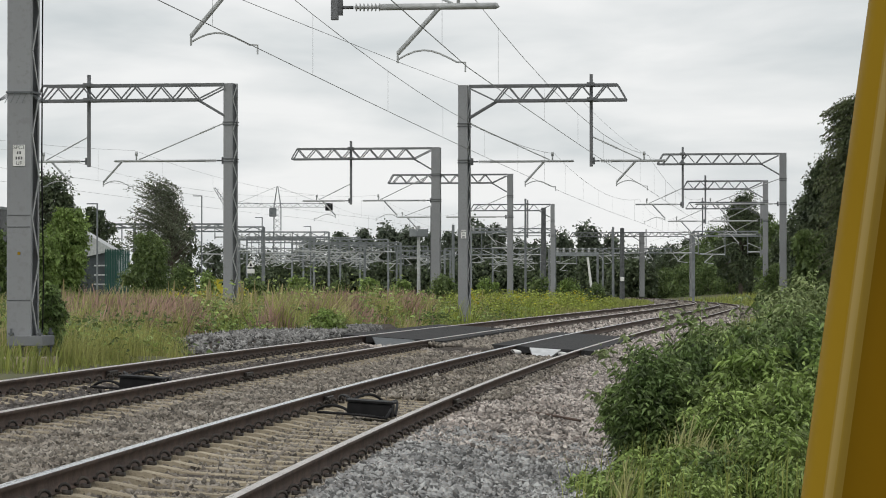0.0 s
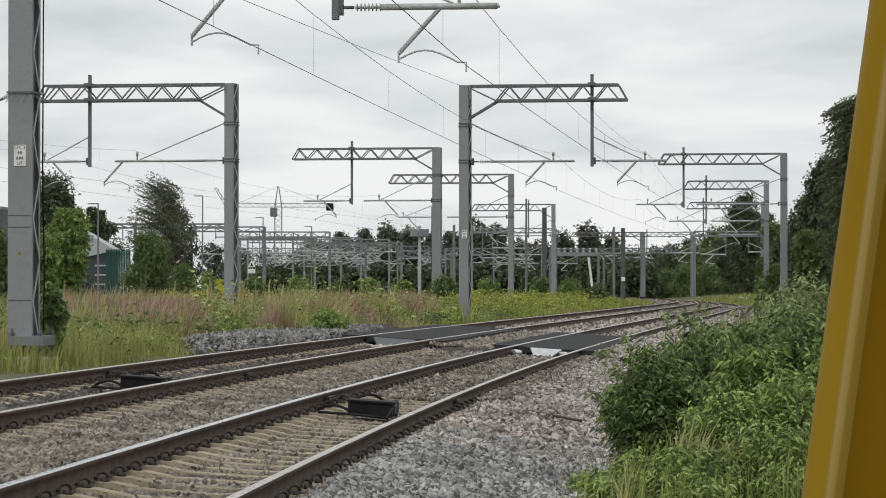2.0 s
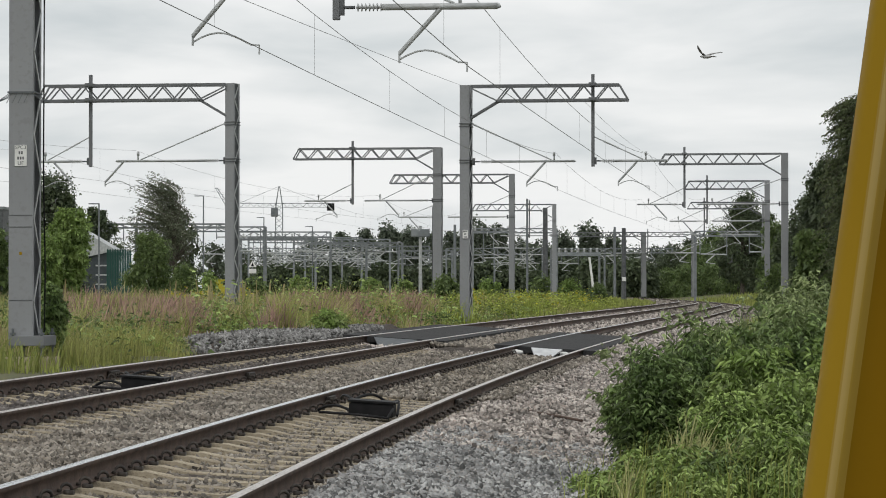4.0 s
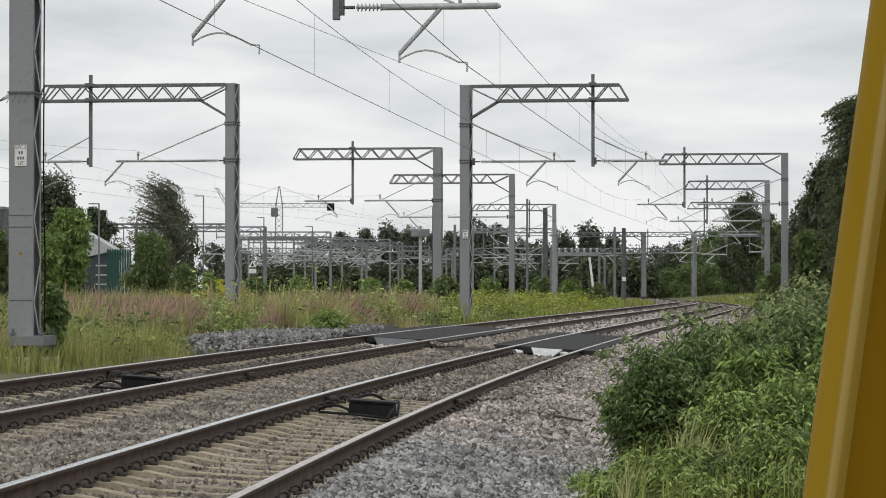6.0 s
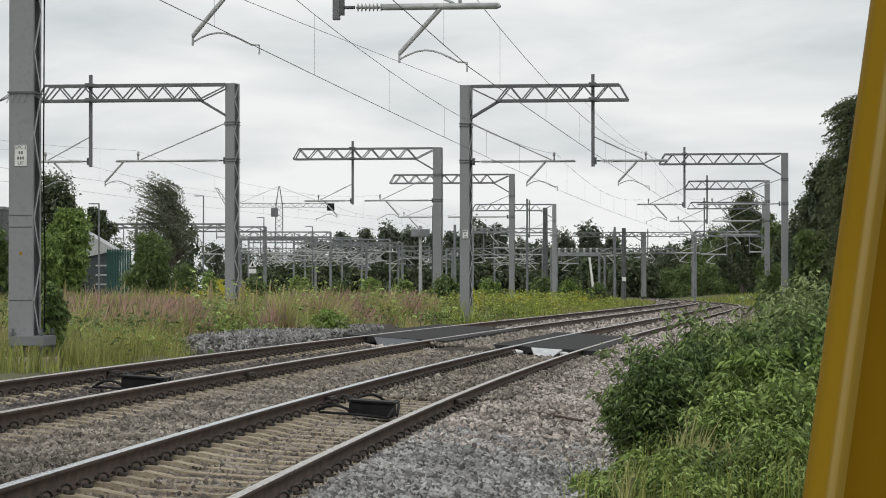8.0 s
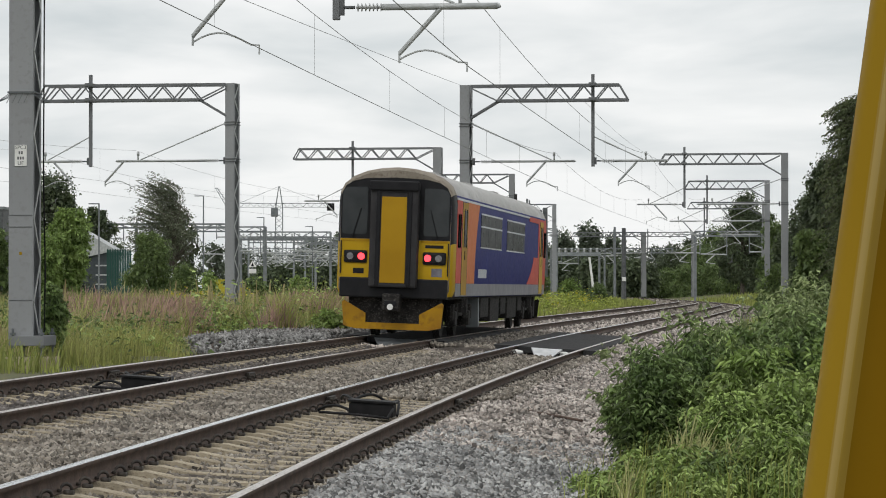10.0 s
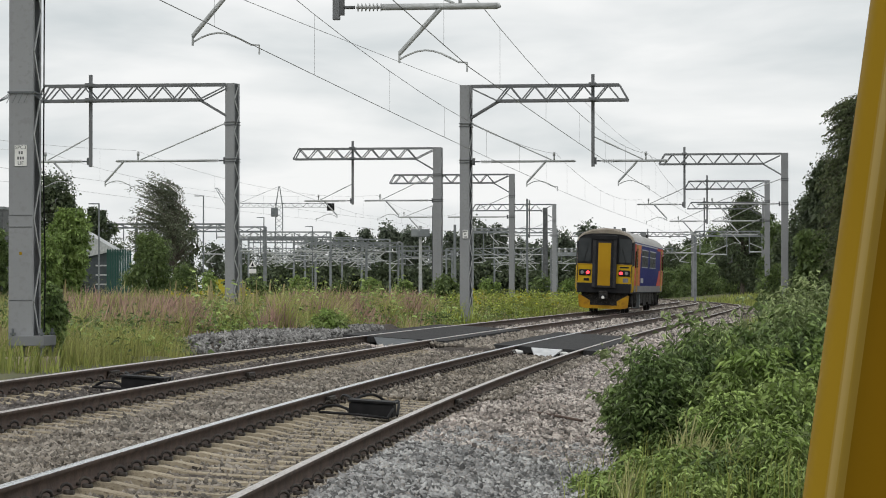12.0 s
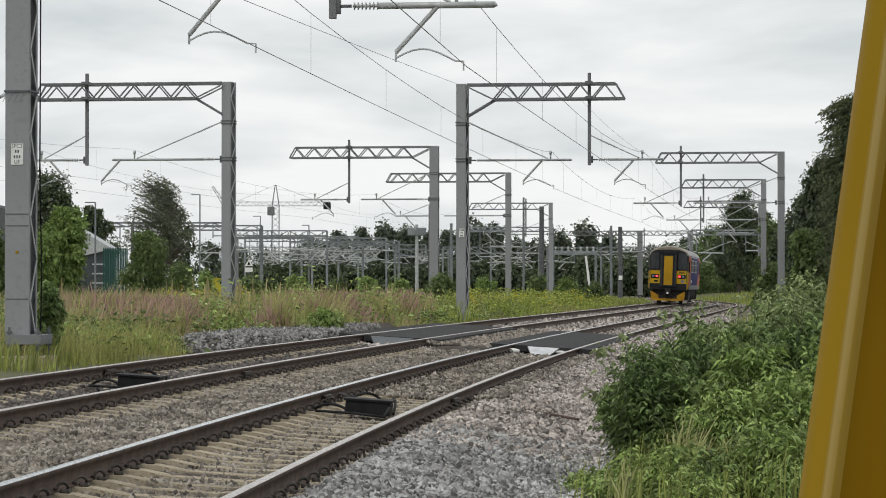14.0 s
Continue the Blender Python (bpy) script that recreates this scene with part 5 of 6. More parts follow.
def scatter(n, s0, s1, y0, y1, keep):
    """Random places beside the line, thinned by a patchy field."""
    s, y = s0 + (s1 - s0) * RNG.random(n), y0 + (y1 - y0) * RNG.random(n) ** 1.3
    x = s + LX[np.clip(y, 0, 330).astype(int)]
    f = np.sin(s * 0.55 + 1.7) * np.cos(y * 0.21 + 0.4) + 0.6 * np.sin(s * 1.3 + y * 0.43) + 0.5 * RNG.normal(size=n)
    ok = keep(s, y, f, 784 + FOCAL * x / y)
    s, y, x = s[ok], y[ok], x[ok]
    z = np.interp(s, (-60, -12, -6.6, -5.6, 2.6, 3.6, 6, 12, 30), (0.3, 0.12, 0.0, -0.28, -0.62, -0.5, -0.25, 0.3, 1.6))
    return x, y, z


def far_edge(s, y, u):
    # clear of the crossing's gravel apron
    return ~((u > 340) & (u < 650) & (y > 55) & (y < 67))


def patch(x, y, k, q):
    """A smooth patchy field from 0 to 1 over the ground."""
    v = np.sin(x * k + q) * np.cos(y * k * 0.45 + q * 1.7) + 0.6 * np.sin(x * k * 2.3 - y * k * 0.9 + q * 3) + 0.4 * np.cos(x * k * 4.1 + y * k * 1.9 + q)
    return np.clip(0.5 + 0.33 * v, 0, 1)


def rise(x, y, s_near=None):
    # lower towards the ballast, uneven elsewhere
    s = x - np.interp(y, np.arange(331), LX)
    return np.clip((-6.0 - s) / 2.2, 0.25, 1.0) * (0.42 + 0.75 * patch(x, y, 0.9, 0.3))


x, y, z = scatter(120000, -34, -6.3, 44, 150, lambda s, y, f, u: (u > -40) & (u < 1250) & far_edge(s, y, u) & ((s < -7.0) | (f > 0.2)))
blades("meadow_grass", x, y, z, (0.42 + 0.62 * RNG.random(len(x))) * rise(x, y), 0.012 + 0.010 * RNG.random(len(x)) + y * 0.0001, M_GRASS, "tall green meadow grass", 0.4)
x, y, z = scatter(80000, -34, -6.6, 46, 150, lambda s, y, f, u: (u > -40) & (u < 1250) & far_edge(s, y, u))
k = patch(x, y, 0.7, 2.1) > 0.66 + 0.18 * RNG.normal(size=len(x))
x, y, z = x[k], y[k], z[k]
blades("seeding_grass", x, y, z, (0.6 + 0.55 * RNG.random(len(x))) * rise(x, y), 0.009 + 0.008 * RNG.random(len(x)) + y * 0.00008, M_STRAW, "straw-coloured seeding grass", 0.4, heads=0.5)
x, y, z = scatter(110000, -34, -7.0, 58, 150, lambda s, y, f, u: (((u > 95) & (u < 345) & (y < 95)) | ((u > 500) & (u < 770) & (y > 72))) & far_edge(s, y, u))
k = patch(x, y, 0.6, 4.4) > 0.56 + 0.16 * RNG.normal(size=len(x))
x, y, z = x[k], y[k], z[k]
blades("sorrel", x, y, z, (0.6 + 0.6 * RNG.random(len(x))) * rise(x, y), 0.010 + 0.010 * RNG.random(len(x)) + y * 0.0001, M_SORREL, "red-brown flowering sorrel stalks", 0.35, heads=0.9)


def weed_patches(name, count, u0, u1, y0, y1, material, label, size, tall):
    """Leafy weeds: little rosettes of leaves, in clumps of different height."""
    P, D, L = [], [], []
    for i in range(count):
        yy = y0 + (y1 - y0) * RNG.random()
        uu = u0 + (u1 - u0) * RNG.random()
        xx = place(uu, yy)
        s = xx - line(yy)[0]
        if s > -6.9 or (340 < uu < 650 and 55 < yy < 67):
            continue
        m = 46
        h = tall * (0.35 + 0.8 * RNG.random()) * min(1.0, (-6.2 - s) / 1.5)
        rr = 0.12 + 0.22 * RNG.random()
        q = RNG.normal(size=(m, 3)) * np.array([rr, rr, 0])
        q[:, 2] = h * RNG.random(m) ** 0.7
        P.append(q + np.array([xx, yy, base_z(xx, yy)]))
        d = RNG.normal(size=(m, 3))
        d[:, 2] = np.abs(d[:, 2]) * 0.6
        D.append(d)
        L.append(size * (0.5 + RNG.random(m)))
    L = np.concatenate(L)
    return tagged(leaves(name, np.concatenate(P), np.concatenate(D), L, L * 0.42, material, plain=True), label, "weeds", kind="stuff")


weed_patches("meadow_weeds", 1300, -30, 1050, 50, 130, M_TREE_MID, "dark green leafy weeds in the meadow", 0.13, 0.75)
weed_patches("bright_weeds", 1500, -30, 1050, 50, 130, M_LEAF_YOUNG, "bright green leafy weeds in the meadow", 0.12, 0.65)
weed_patches("tall_weeds", 700, 800, 1120, 80, 190, M_WEED_LUSH, "tall green weeds beside the ballast", 0.15, 1.05)


def tussocks(name, count, u0, u1, y0, y1, tall, width, material, label, heads=0.0, spread=0.28, m=110):
    """Tufts of tall grass that stand out of the sward, each fanning from one root."""
    X, Y, Z, H = [], [], [], []
    for i in range(count):
        yy, uu = y0 + (y1 - y0) * RNG.random(), u0 + (u1 - u0) * RNG.random()
        xx = place(uu, yy)
        if xx - line(yy)[0] > -6.9 or (340 < uu < 650 and 55 < yy < 67):
            continue
        r = spread * (0.6 + 0.9 * RNG.random())
        q = RNG.normal(size=(m, 2)) * r
        h = tall * (0.65 + 0.6 * RNG.random())
        X.append(xx + q[:, 0])
        Y.append(yy + q[:, 1])
        Z.append(np.full(m, base_z(xx, yy)))
        H.append(h * (0.55 + 0.45 * RNG.random(m)) * np.exp(-0.25 * (q ** 2).sum(1) / r ** 2))
    X, Y, Z, H = (np.concatenate(q) for q in (X, Y, Z, H))
    return blades(name, X, Y, Z, H, width * (0.7 + 0.6 * RNG.random(len(X))), material, label, 0.45, heads=heads)


tussocks("grass_tussock", 80, 118, 345, 47, 56, 0.85, 0.014, M_GRASS_PALE, "soft yellow-green grass tufts at the edge of the meadow")
tussocks("grass_tussock", 46, 130, 760, 66, 100, 1.5, 0.02, M_GRASS_PALE, "tall green grass tufts standing out of the meadow")
tussocks("straw_tussock", 26, 90, 760, 52, 96, 1.15, 0.014, M_STRAW, "tall straw-coloured grass tufts in the meadow", 0.5, m=60)
tussocks("dock_tussock", 24, 130, 620, 62, 86, 1.25, 0.012, M_SORREL, "tall brown seeding dock plants in the meadow", 1.1, 0.26, 150)
tussocks("grass_tussock", 90, 800, 1090, 92, 165, 1.05, 0.03, M_WEED_LUSH, "lush yellow-green tufts beside the ballast", 0.0, 0.32, 90)
weed_patches("thistle_stand", 90, 300, 1000, 68, 110, M_LEAF_YOUNG, "tall pale green thistles standing out of the meadow", 0.15, 1.7)
# ragwort: tall plants with flat yellow heads
P, S = [], []
for i in range(46):
    yy, uu = 78 + 90 * RNG.random(), 800 + 260 * RNG.random()
    if i < 16:
        yy, uu = 110 + 30 * RNG.random(), 300 + 150 * RNG.random()
    xx = place(uu, yy)
    if xx - line(yy)[0] > -6.9:
        continue
    m = 28
    q = RNG.normal(size=(m, 3)) * np.array([0.26, 0.26, 0.14])
    P.append(q + np.array([xx, yy, base_z(xx, yy) + 0.65 + 0.35 * RNG.random()]))
P = np.concatenate(P)
tagged(leaves("yellow_flower", P, RNG.normal(size=P.shape) * np.array([1, 1, 0.3]), 0.07 + 0.06 * RNG.random(len(P)), 0.06 + 0.04 * RNG.random(len(P)), M_FLOWER), "yellow ragwort flower heads", "flower", kind="stuff")
x, y, z = scatter(300, -24, -7.2, 78, 130, lambda s, y, f, u: (u > 100) & (u < 760) & far_edge(s, y, u) & (f > 0.2))
blades("mullein_spike", x, y, z, 0.8 + 0.8 * RNG.random(len(x)), 0.035 + 0.02 * RNG.random(len(x)), M_STRAW, "tall pale mullein flower spikes", 0.08, heads=0.9)
# verge on the other side and the strip by the bush
x, y, z = scatter(9000, 2.9, 9, 21.5, 60, lambda s, y, f, u: (u > 960) & (u < 1560) & ((s > 3.3) | (f > 0.6)))
blades("verge_grass", x, y, z, 0.25 + 0.35 * RNG.random(len(x)), 0.008 + 0.006 * RNG.random(len(x)), M_GRASS, "green grass at the edge of the ballast")
X, Y, Z, H = [], [], [], []
for u, yy, tall, m in ((1082, 23.2, 0.42, 30), (1108, 22.9, 0.52, 44), (1150, 23.3, 0.36, 22), (1196, 23.0, 0.70, 34), (1216, 23.2, 0.82, 40), (1245, 22.8, 0.62, 40), (1262, 23.1, 0.46, 30), (1290, 22.7, 0.58, 44), (1316, 22.8, 0.5, 34), (1346, 22.6, 0.42, 30), (1385, 22.6, 0.4, 26)):
    X.append(place(u, yy) + RNG.normal(size=m) * 0.045)
    Y.append(yy + RNG.normal(size=m) * 0.08)
    Z.append(np.full(m, base_z(place(u, yy), yy)))
    H.append(tall * (0.55 + 0.5 * RNG.random(m)))
X, Y, Z, H = (np.concatenate(q) for q in (X, Y, Z, H))
blades("pale_grass_stalk", X, Y, Z, H, 0.006 + 0.005 * RNG.random(len(X)), M_STALK, "pale dry grass stalks in front of the bush", 0.3, heads=0.8)
x, y, z = scatter(40000, 3.3, 30, 60, 330, lambda s, y, f, u: (u > 1050) & (u < 1500))
blades("bank_grass", x, y, z, 0.3 + 0.5 * RNG.random(len(x)), 0.03 + y * 0.0002, M_GRASS, "rough grass on the bank")


x, y, z = scatter(24000, -22, -6.2, 150, 330, lambda s, y, f, u: (u > 1000) & (u < 1320))
blades("lineside_grass", x, y, z, 0.15 + 0.4 * RNG.random(len(x)) * patch(x, y, 0.5, 1.1), 0.03 + y * 0.0002, M_GRASS, "rough grass beside the far line")


# ---- crossing and trackside ----
def crossing_panel(track, y0, y1, lat0, lat1, up):
    """A rubber deck between or beside the rails, in blocks with joints."""
    e = empty("crossing_deck")
    tagged(e, "flat black rubber crossing deck laid level with the rails", "crossing deck", "crossing decks")
    n = 7
    for i in range(n):
        a, b = y0 + (y1 - y0) * i / n, y0 + (y1 - y0) * (i + 1) / n - 0.02
        bm = bmesh.new()
        v = [on_track(track, yy, ll, uu) for uu in (up - 0.14, up) for yy, ll in ((a, lat0), (a, lat1), (b, lat1), (b, lat0))]
        q = [bm.verts.new(p) for p in v]
        for f in ((3, 2, 1, 0), (4, 5, 6, 7), (0, 1, 5, 4), (1, 2, 6, 5), (2, 3, 7, 6), (3, 0, 4, 7)):
            bm.faces.new([q[k] for k in f])
        part("panel", bm, M_PANEL, e)
    return e


def deflector(track, y, w, material):
    """A sloping metal plate before the deck."""
    bm = bmesh.new()
    a = [on_track(track, y, l, u) for l, u in ((-w / 2, -0.01), (w / 2, -0.01))]
    b = [on_track(track, y - 0.9, l, u) for l, u in ((w / 4, -0.19), (-w / 4, -0.19))]
    top = [bm.verts.new(p) for p in (a[0], a[1], b[0], b[1])]
    low = [bm.verts.new(p - Vector((0, -0.02, 0.03))) for p in (a[0], a[1], b[0], b[1])]
    bm.faces.new(top[::-1])
    bm.faces.new(low)
    for i in range(4):
        bm.faces.new((top[i], top[(i + 1) % 4], low[(i + 1) % 4], low[i]))
    bmesh.ops.recalc_face_normals(bm, faces=bm.faces)
    return tagged(finish("deflector_plate", bm, material), "sloping grey metal deflector plate before the crossing deck", "deflector plate", "deflector plates")


for tr in (1, 2):
    crossing_panel(tr, 62.5, 80, -0.67, 0.67, 0.0)
    crossing_panel(tr, 62.5, 80, 0.83, 1.12, 0.0)
    crossing_panel(tr, 62.5, 80, -1.25, -0.83, 0.0)
deflector(1, 62.4, 0.72, M_ZINC)
deflector(2, 62.4, 1.0, M_STEEL)


def magnet_box(track, y, lat, rz):
    """The black track box with a lid, a bracket plate and its cables."""
    e = empty("track_magnet", track_frame(track, y, -0.16) @ pose(lat, 0, 0, 0, 0, rz))
    tagged(e, "black ribbed signalling box fixed between the rails with loose cables", "signal box", "track boxes")
    bm = bmesh.new()
    box(bm, (0, 0, 0.09), (0.54, 0.34, 0.16), bevel=0.02)
    part("case", bm, M_BLACK, e)
    bm = bmesh.new()
    box(bm, (0, 0, 0.185), (0.58, 0.38, 0.03), bevel=0.008)
    part("lid", bm, M_BLACK, e)
    bm = bmesh.new()
    box(bm, (0.1, 0.8, 0.06), (0.26, 0.6, 0.03), pose(0, 0, 0, 8), bevel=0.004)
    part("bracket_plate", bm, M_SLEEPER, e)
    for a, b, c in (((0.12, 0.9, 0.08), (0.26, 0.8, 0.3), (0.27, 0.25, 0.02)), ((-0.3, 0.4, 0.15), (-0.1, 0.9, 0.34), (0.1, 0.9, 0.08)), ((-0.28, 0, 0.06), (-0.5, 0.1, 0.16), (-0.7, 0.3, 0.02)),
                    ((-0.25, 0.5, 0.12), (-0.5, 0.9, 0.26), (-0.62, 1.8, 0.1)), ((0.25, -0.1, 0.1), (0.3, -0.3, 0.16), (0.24, -0.5, 0.02)), ((-0.6, -0.3, 0.03), (-0.1, -0.7, 0.06), (0.26, -0.5, 0.02))):
        bm = bmesh.new()
        a, b, c = Vector(a), Vector(b), Vector(c)
        chain(bm, [(1 - t) ** 2 * a + 2 * t * (1 - t) * b + t * t * c for t in [i / 10 for i in range(11)]], 0.018, 6)
        part("cable", bm, M_BLACK, e)
    return e


magnet_box(1, 32.6, 0.10, 0)
magnet_box(2, 34.9, 0.35, 0)


def rod(name, a, b, r, material, label):
    bm = bmesh.new()
    tube(bm, a, b, r, 6)
    return tagged(finish(name, bm, material), label, "rod")


rod("steel_rod", (place(935, 36), 36.4, -0.27), (place(1030, 35), 35.0, -0.33), 0.018, M_RUST, "rusty steel rod lying on the ballast")


def apron():
    """The heap of clean stone that leads to the crossing."""
    xs, ys = np.linspace(-6.2, -2.9, 24), np.linspace(56, 82, 40)
    v, f = [], []
    for yy in ys:
        for xx in xs:
            e1 = min(1, (xx + 6.2) / 0.6) * min(1, (-2.9 - xx) / 0.3 + 0.3) * min(1, (yy - 56) / 2) * min(1, (82 - yy) / 2)
            v.append((xx + (yy - 56) * 0.07, yy, 0.0 + 0.30 * max(0, e1) + 0.05 * noise.noise((xx * 2, yy * 2, 0))))
    n = len(xs)
    for i in range(len(ys) - 1):
        for j in range(n - 1):
            f.append((i * n + j, i * n + j + 1, (i + 1) * n + j + 1, (i + 1) * n + j))
    return tagged(raw("gravel_apron", v, f, M_BALLAST), "low bank of loose grey gravel beside the crossing", "gravel", kind="structure")


apron()


# ---- yard in the distance ----
def yard_portal(u0, u1, y, top_v, posts, arms, beam=0.5, label="grey steel portal gantry in the electrified yard"):
    """Two or more posts under a truss beam, with pale cantilever arms hung from it."""
    x0, x1 = place(u0, y), place(u1, y)
    zt = 1.38 + (510 - top_v) * y / FOCAL
    e = empty("yard_portal", pose(x0, y, 0.2))
    tagged(e, label, "portal gantry", "yard portals")
    w, h = x1 - x0, zt - 0.2
    bm = bmesh.new()
    for z in (h, h - beam):
        bm = bmesh.new()
        box(bm, (w / 2, 0, z), (w, 0.2, 0.16))
        part("beam", bm, M_STEEL_FAR, e)
    n = max(4, int(w / 1.1))
    for i in range(n):
        bm = bmesh.new()
        a, b = (h - beam, h) if i % 2 else (h, h - beam)
        bar(bm, (w * i / n, 0, a), (w * (i + 1) / n, 0, b), 0.09, 0.09)
        part("web", bm, M_STEEL_FAR, e)
    posts = max(2, posts - 1)
    for i in range(posts):
        bm = bmesh.new()
        box(bm, (w * i / max(1, posts - 1), 0, h / 2 - 0.2), (0.26, 0.26, h + 0.4))
        part("post", bm, M_STEEL_FAR, e)
    rnd = random.Random(int(u0 + y))
    for i in range(arms):
        xx = w * (i + rnd.uniform(0.2, 0.8)) / arms
        zz = min(h - 1.0, rnd.uniform(4.6, 6.2))
        sg = rnd.choice((-1, 1))
        bm = bmesh.new()
        box(bm, (xx, 0, (h + zz) / 2 - 0.1), (0.10, 0.10, h - zz + 0.2))
        part("hanger", bm, M_STEEL_FAR, e)
        bm = bmesh.new()
        tube(bm, (xx, 0, zz), (xx + sg * 2.8, 0, zz + 0.05), 0.07, 6)
        tube(bm, (xx, 0, zz + 1.0), (xx + sg * 2.2, 0, zz + 0.1), 0.045, 5)
        tube(bm, (xx + sg * 1.3, 0, zz), (xx + sg * 2.3, 0, zz - 0.9), 0.07, 6)
        tube(bm, (xx + sg * 2.3, 0, zz - 0.9), (xx + sg * 1.2, 0, zz - 1.05), 0.04, 5)
        part("cantilever_arm", bm, M_WHITEARM, e, "pale aluminium cantilever arm")
    return e


for u0, u1, y, v, posts, arms, beam in ((80, 402, 255, 397, 4, 4, 0.35), (340, 470, 300, 402, 3, 3, 0.5), (415, 585, 330, 411, 3, 6, 0.6), (440, 640, 380, 421, 4, 8, 0.7), (520, 690, 350, 424, 4, 8, 0.6),
                                        (585, 712, 300, 430, 4, 6, 0.4), (600, 760, 430, 436, 5, 8, 0.8), (705, 800, 400, 444, 3, 5, 0.9), (835, 985, 330, 405, 3, 5, 0.5), (790, 960, 400, 440, 4, 7, 0.9),
                                        (975, 1070, 380, 441, 3, 3, 0.9), (1070, 1190, 430, 440, 3, 4, 0.7), (425, 560, 460, 440, 4, 7, 0.8), (500, 700, 480, 452, 5, 9, 0.8), (1230, 1350, 300, 410, 2, 3, 0.5)):
    yard_portal(u0, u1, y, v, posts, arms, beam)


def plain_post(u, y, top_v, w, material, label, name="line_post", lean=0.0, cap=None):
    x, zt = place(u, y), 1.38 + (510 - top_v) * y / FOCAL
    e = empty(name, pose(x, y, 0.1, 0, lean, 0))
    tagged(e, label, "post", "posts")
    bm = bmesh.new()
    tube(bm, (0, 0, -0.2), (0, 0, zt - 0.1), w / 2, 10, w * 0.4)
    part("pole", bm, material, e)
    if cap == "lamp":
        bm = bmesh.new()
        box(bm, (-0.4, 0, zt - 0.05), (0.9, 0.22, 0.09), bevel=0.03)
        part("lamp_head", bm, M_STEEL_FAR, e)
    elif cap == "box":
        bm = bmesh.new()
        box(bm, (0, 0, zt - 0.6), (1.3, 0.5, 0.55), bevel=0.04)
        part("equipment_box", bm, M_STEEL_FAR, e)
    elif cap == "plate":
        bm = bmesh.new()
        box(bm, (0, -w * 0.6, zt * 0.3), (0.36, 0.02, 0.4), bevel=0.004)
        part("number_plate", bm, M_WHITE, e)
    return e


for u, y, v, w, m, lab, cap, lean in (
        (768, 160, 366, 0.28, M_DARKSTEEL, "dark weathered steel post beside the line", None, 0), (965, 230, 368, 0.5, M_DARKSTEEL, "dark weathered steel post beside the line", None, 0),
        (1104, 260, 404, 0.5, M_DARKSTEEL, "dark weathered steel post with a white plate", "plate", 0), (1088, 320, 402, 0.34, M_STEEL_FAR, "grey steel post in the yard", None, 0),
        (744, 190, 400, 0.28, M_WHITEARM, "pale post with an equipment box", "box", 0), (1053, 230, 455, 0.24, M_WHITE, "leaning white marker post", None, -7),
        (360, 260, 348, 0.16, M_STEEL_FAR, "slim grey lamp post", "lamp", 0), (467, 320, 386, 0.16, M_STEEL_FAR, "slim grey lamp post", "lamp", 0),
        (553, 320, 402, 0.16, M_STEEL_FAR, "slim grey lamp post", "lamp", 0), (175, 220, 362, 0.16, M_STEEL_FAR, "slim grey lamp post", "lamp", 0),
        (131, 215, 350, 0.16, M_STEEL_FAR, "slim grey lamp post", "lamp", 0), (1294, 385, 440, 0.6, M_DARKSTEEL, "dark weathered steel post beside the line", None, 0),
        (805, 200, 398, 0.26, M_STEEL_FAR, "grey steel post in the yard", None, 0), (933, 210, 352, 0.2, M_STEEL_FAR, "grey steel post in the yard", None, 0)):
    plain_post(u, y, v, w, m, lab, "lamp_post" if cap == "lamp" else "line_post", lean, cap)


def tower_crane(u, y, top_v, jib_l, jib_r, jib_v):
    """A lattice tower with a jib, counter-jib, cab and counterweight."""
    x, k = place(u, y), y / FOCAL
    zt, zj = 1.38 + (510 - top_v) * k, 1.38 + (510 - jib_v) * k
    e = empty("tower_crane", pose(x, y, 0))
    tagged(e, "distant lattice tower crane over the building site", "crane", "cranes")
    bm = bmesh.new()
    w = 0.8
    for sx in (-1, 1):
        for sy in (-1, 1):
            bar(bm, (sx * w, sy * w, 0), (sx * w, sy * w, zj), 0.13, 0.13)
            bar(bm, (sx * w, sy * w, zj), (0.1 * sx, 0.1 * sy, zt), 0.13, 0.13)
    n = 16
    for i in range(n):
        z0, z1 = zj * i / n, zj * (i + 1) / n
        bar(bm, (-w, -w, z0), (w, -w, z1), 0.08, 0.08)
        bar(bm, (w, -w, z0), (-w, -w, z1), 0.08, 0.08)
    part("tower", bm, M_STEEL_FAR, e)
    for end in ((jib_r - u) * k * 0.8, (jib_l - u) * k * 0.9):
        bm = bmesh.new()
        bar(bm, (0, 0, zt), (end, 0, zj + 0.9), 0.06, 0.06)
        part("tie_rod", bm, M_STEEL_FAR, e)
    for name, end, m in (("jib", (jib_r - u) * k, M_DARKSTEEL), ("counter_jib", (jib_l - u) * k, M_STEEL_FAR)):
        bm = bmesh.new()
        for dz in (0, 0.9):
            bar(bm, (0, 0, zj + dz), (end, 0, zj + dz), 0.12, 0.12)
        q = 14
        for i in range(q):
            bar(bm, (end * i / q, 0, zj + 0.9 * (i % 2)), (end * (i + 1) / q, 0, zj + 0.9 * ((i + 1) % 2)), 0.08, 0.08)
        part(name, bm, m, e)
    bm = bmesh.new()
    box(bm, ((jib_r - u) * k * 0.93, 0, zj), (1.7, 1.2, 1.6), bevel=0.2)
    part("counterweight", bm, M_BLACK, e)
    bm = bmesh.new()
    box(bm, (-1.0, -1.0, zj - 1.2), (1.6, 1.6, 2.0), bevel=0.2)
    part("cab", bm, M_STEEL_FAR, e)
    return e


tower_crane(494, 620, 330, 415, 592, 367)


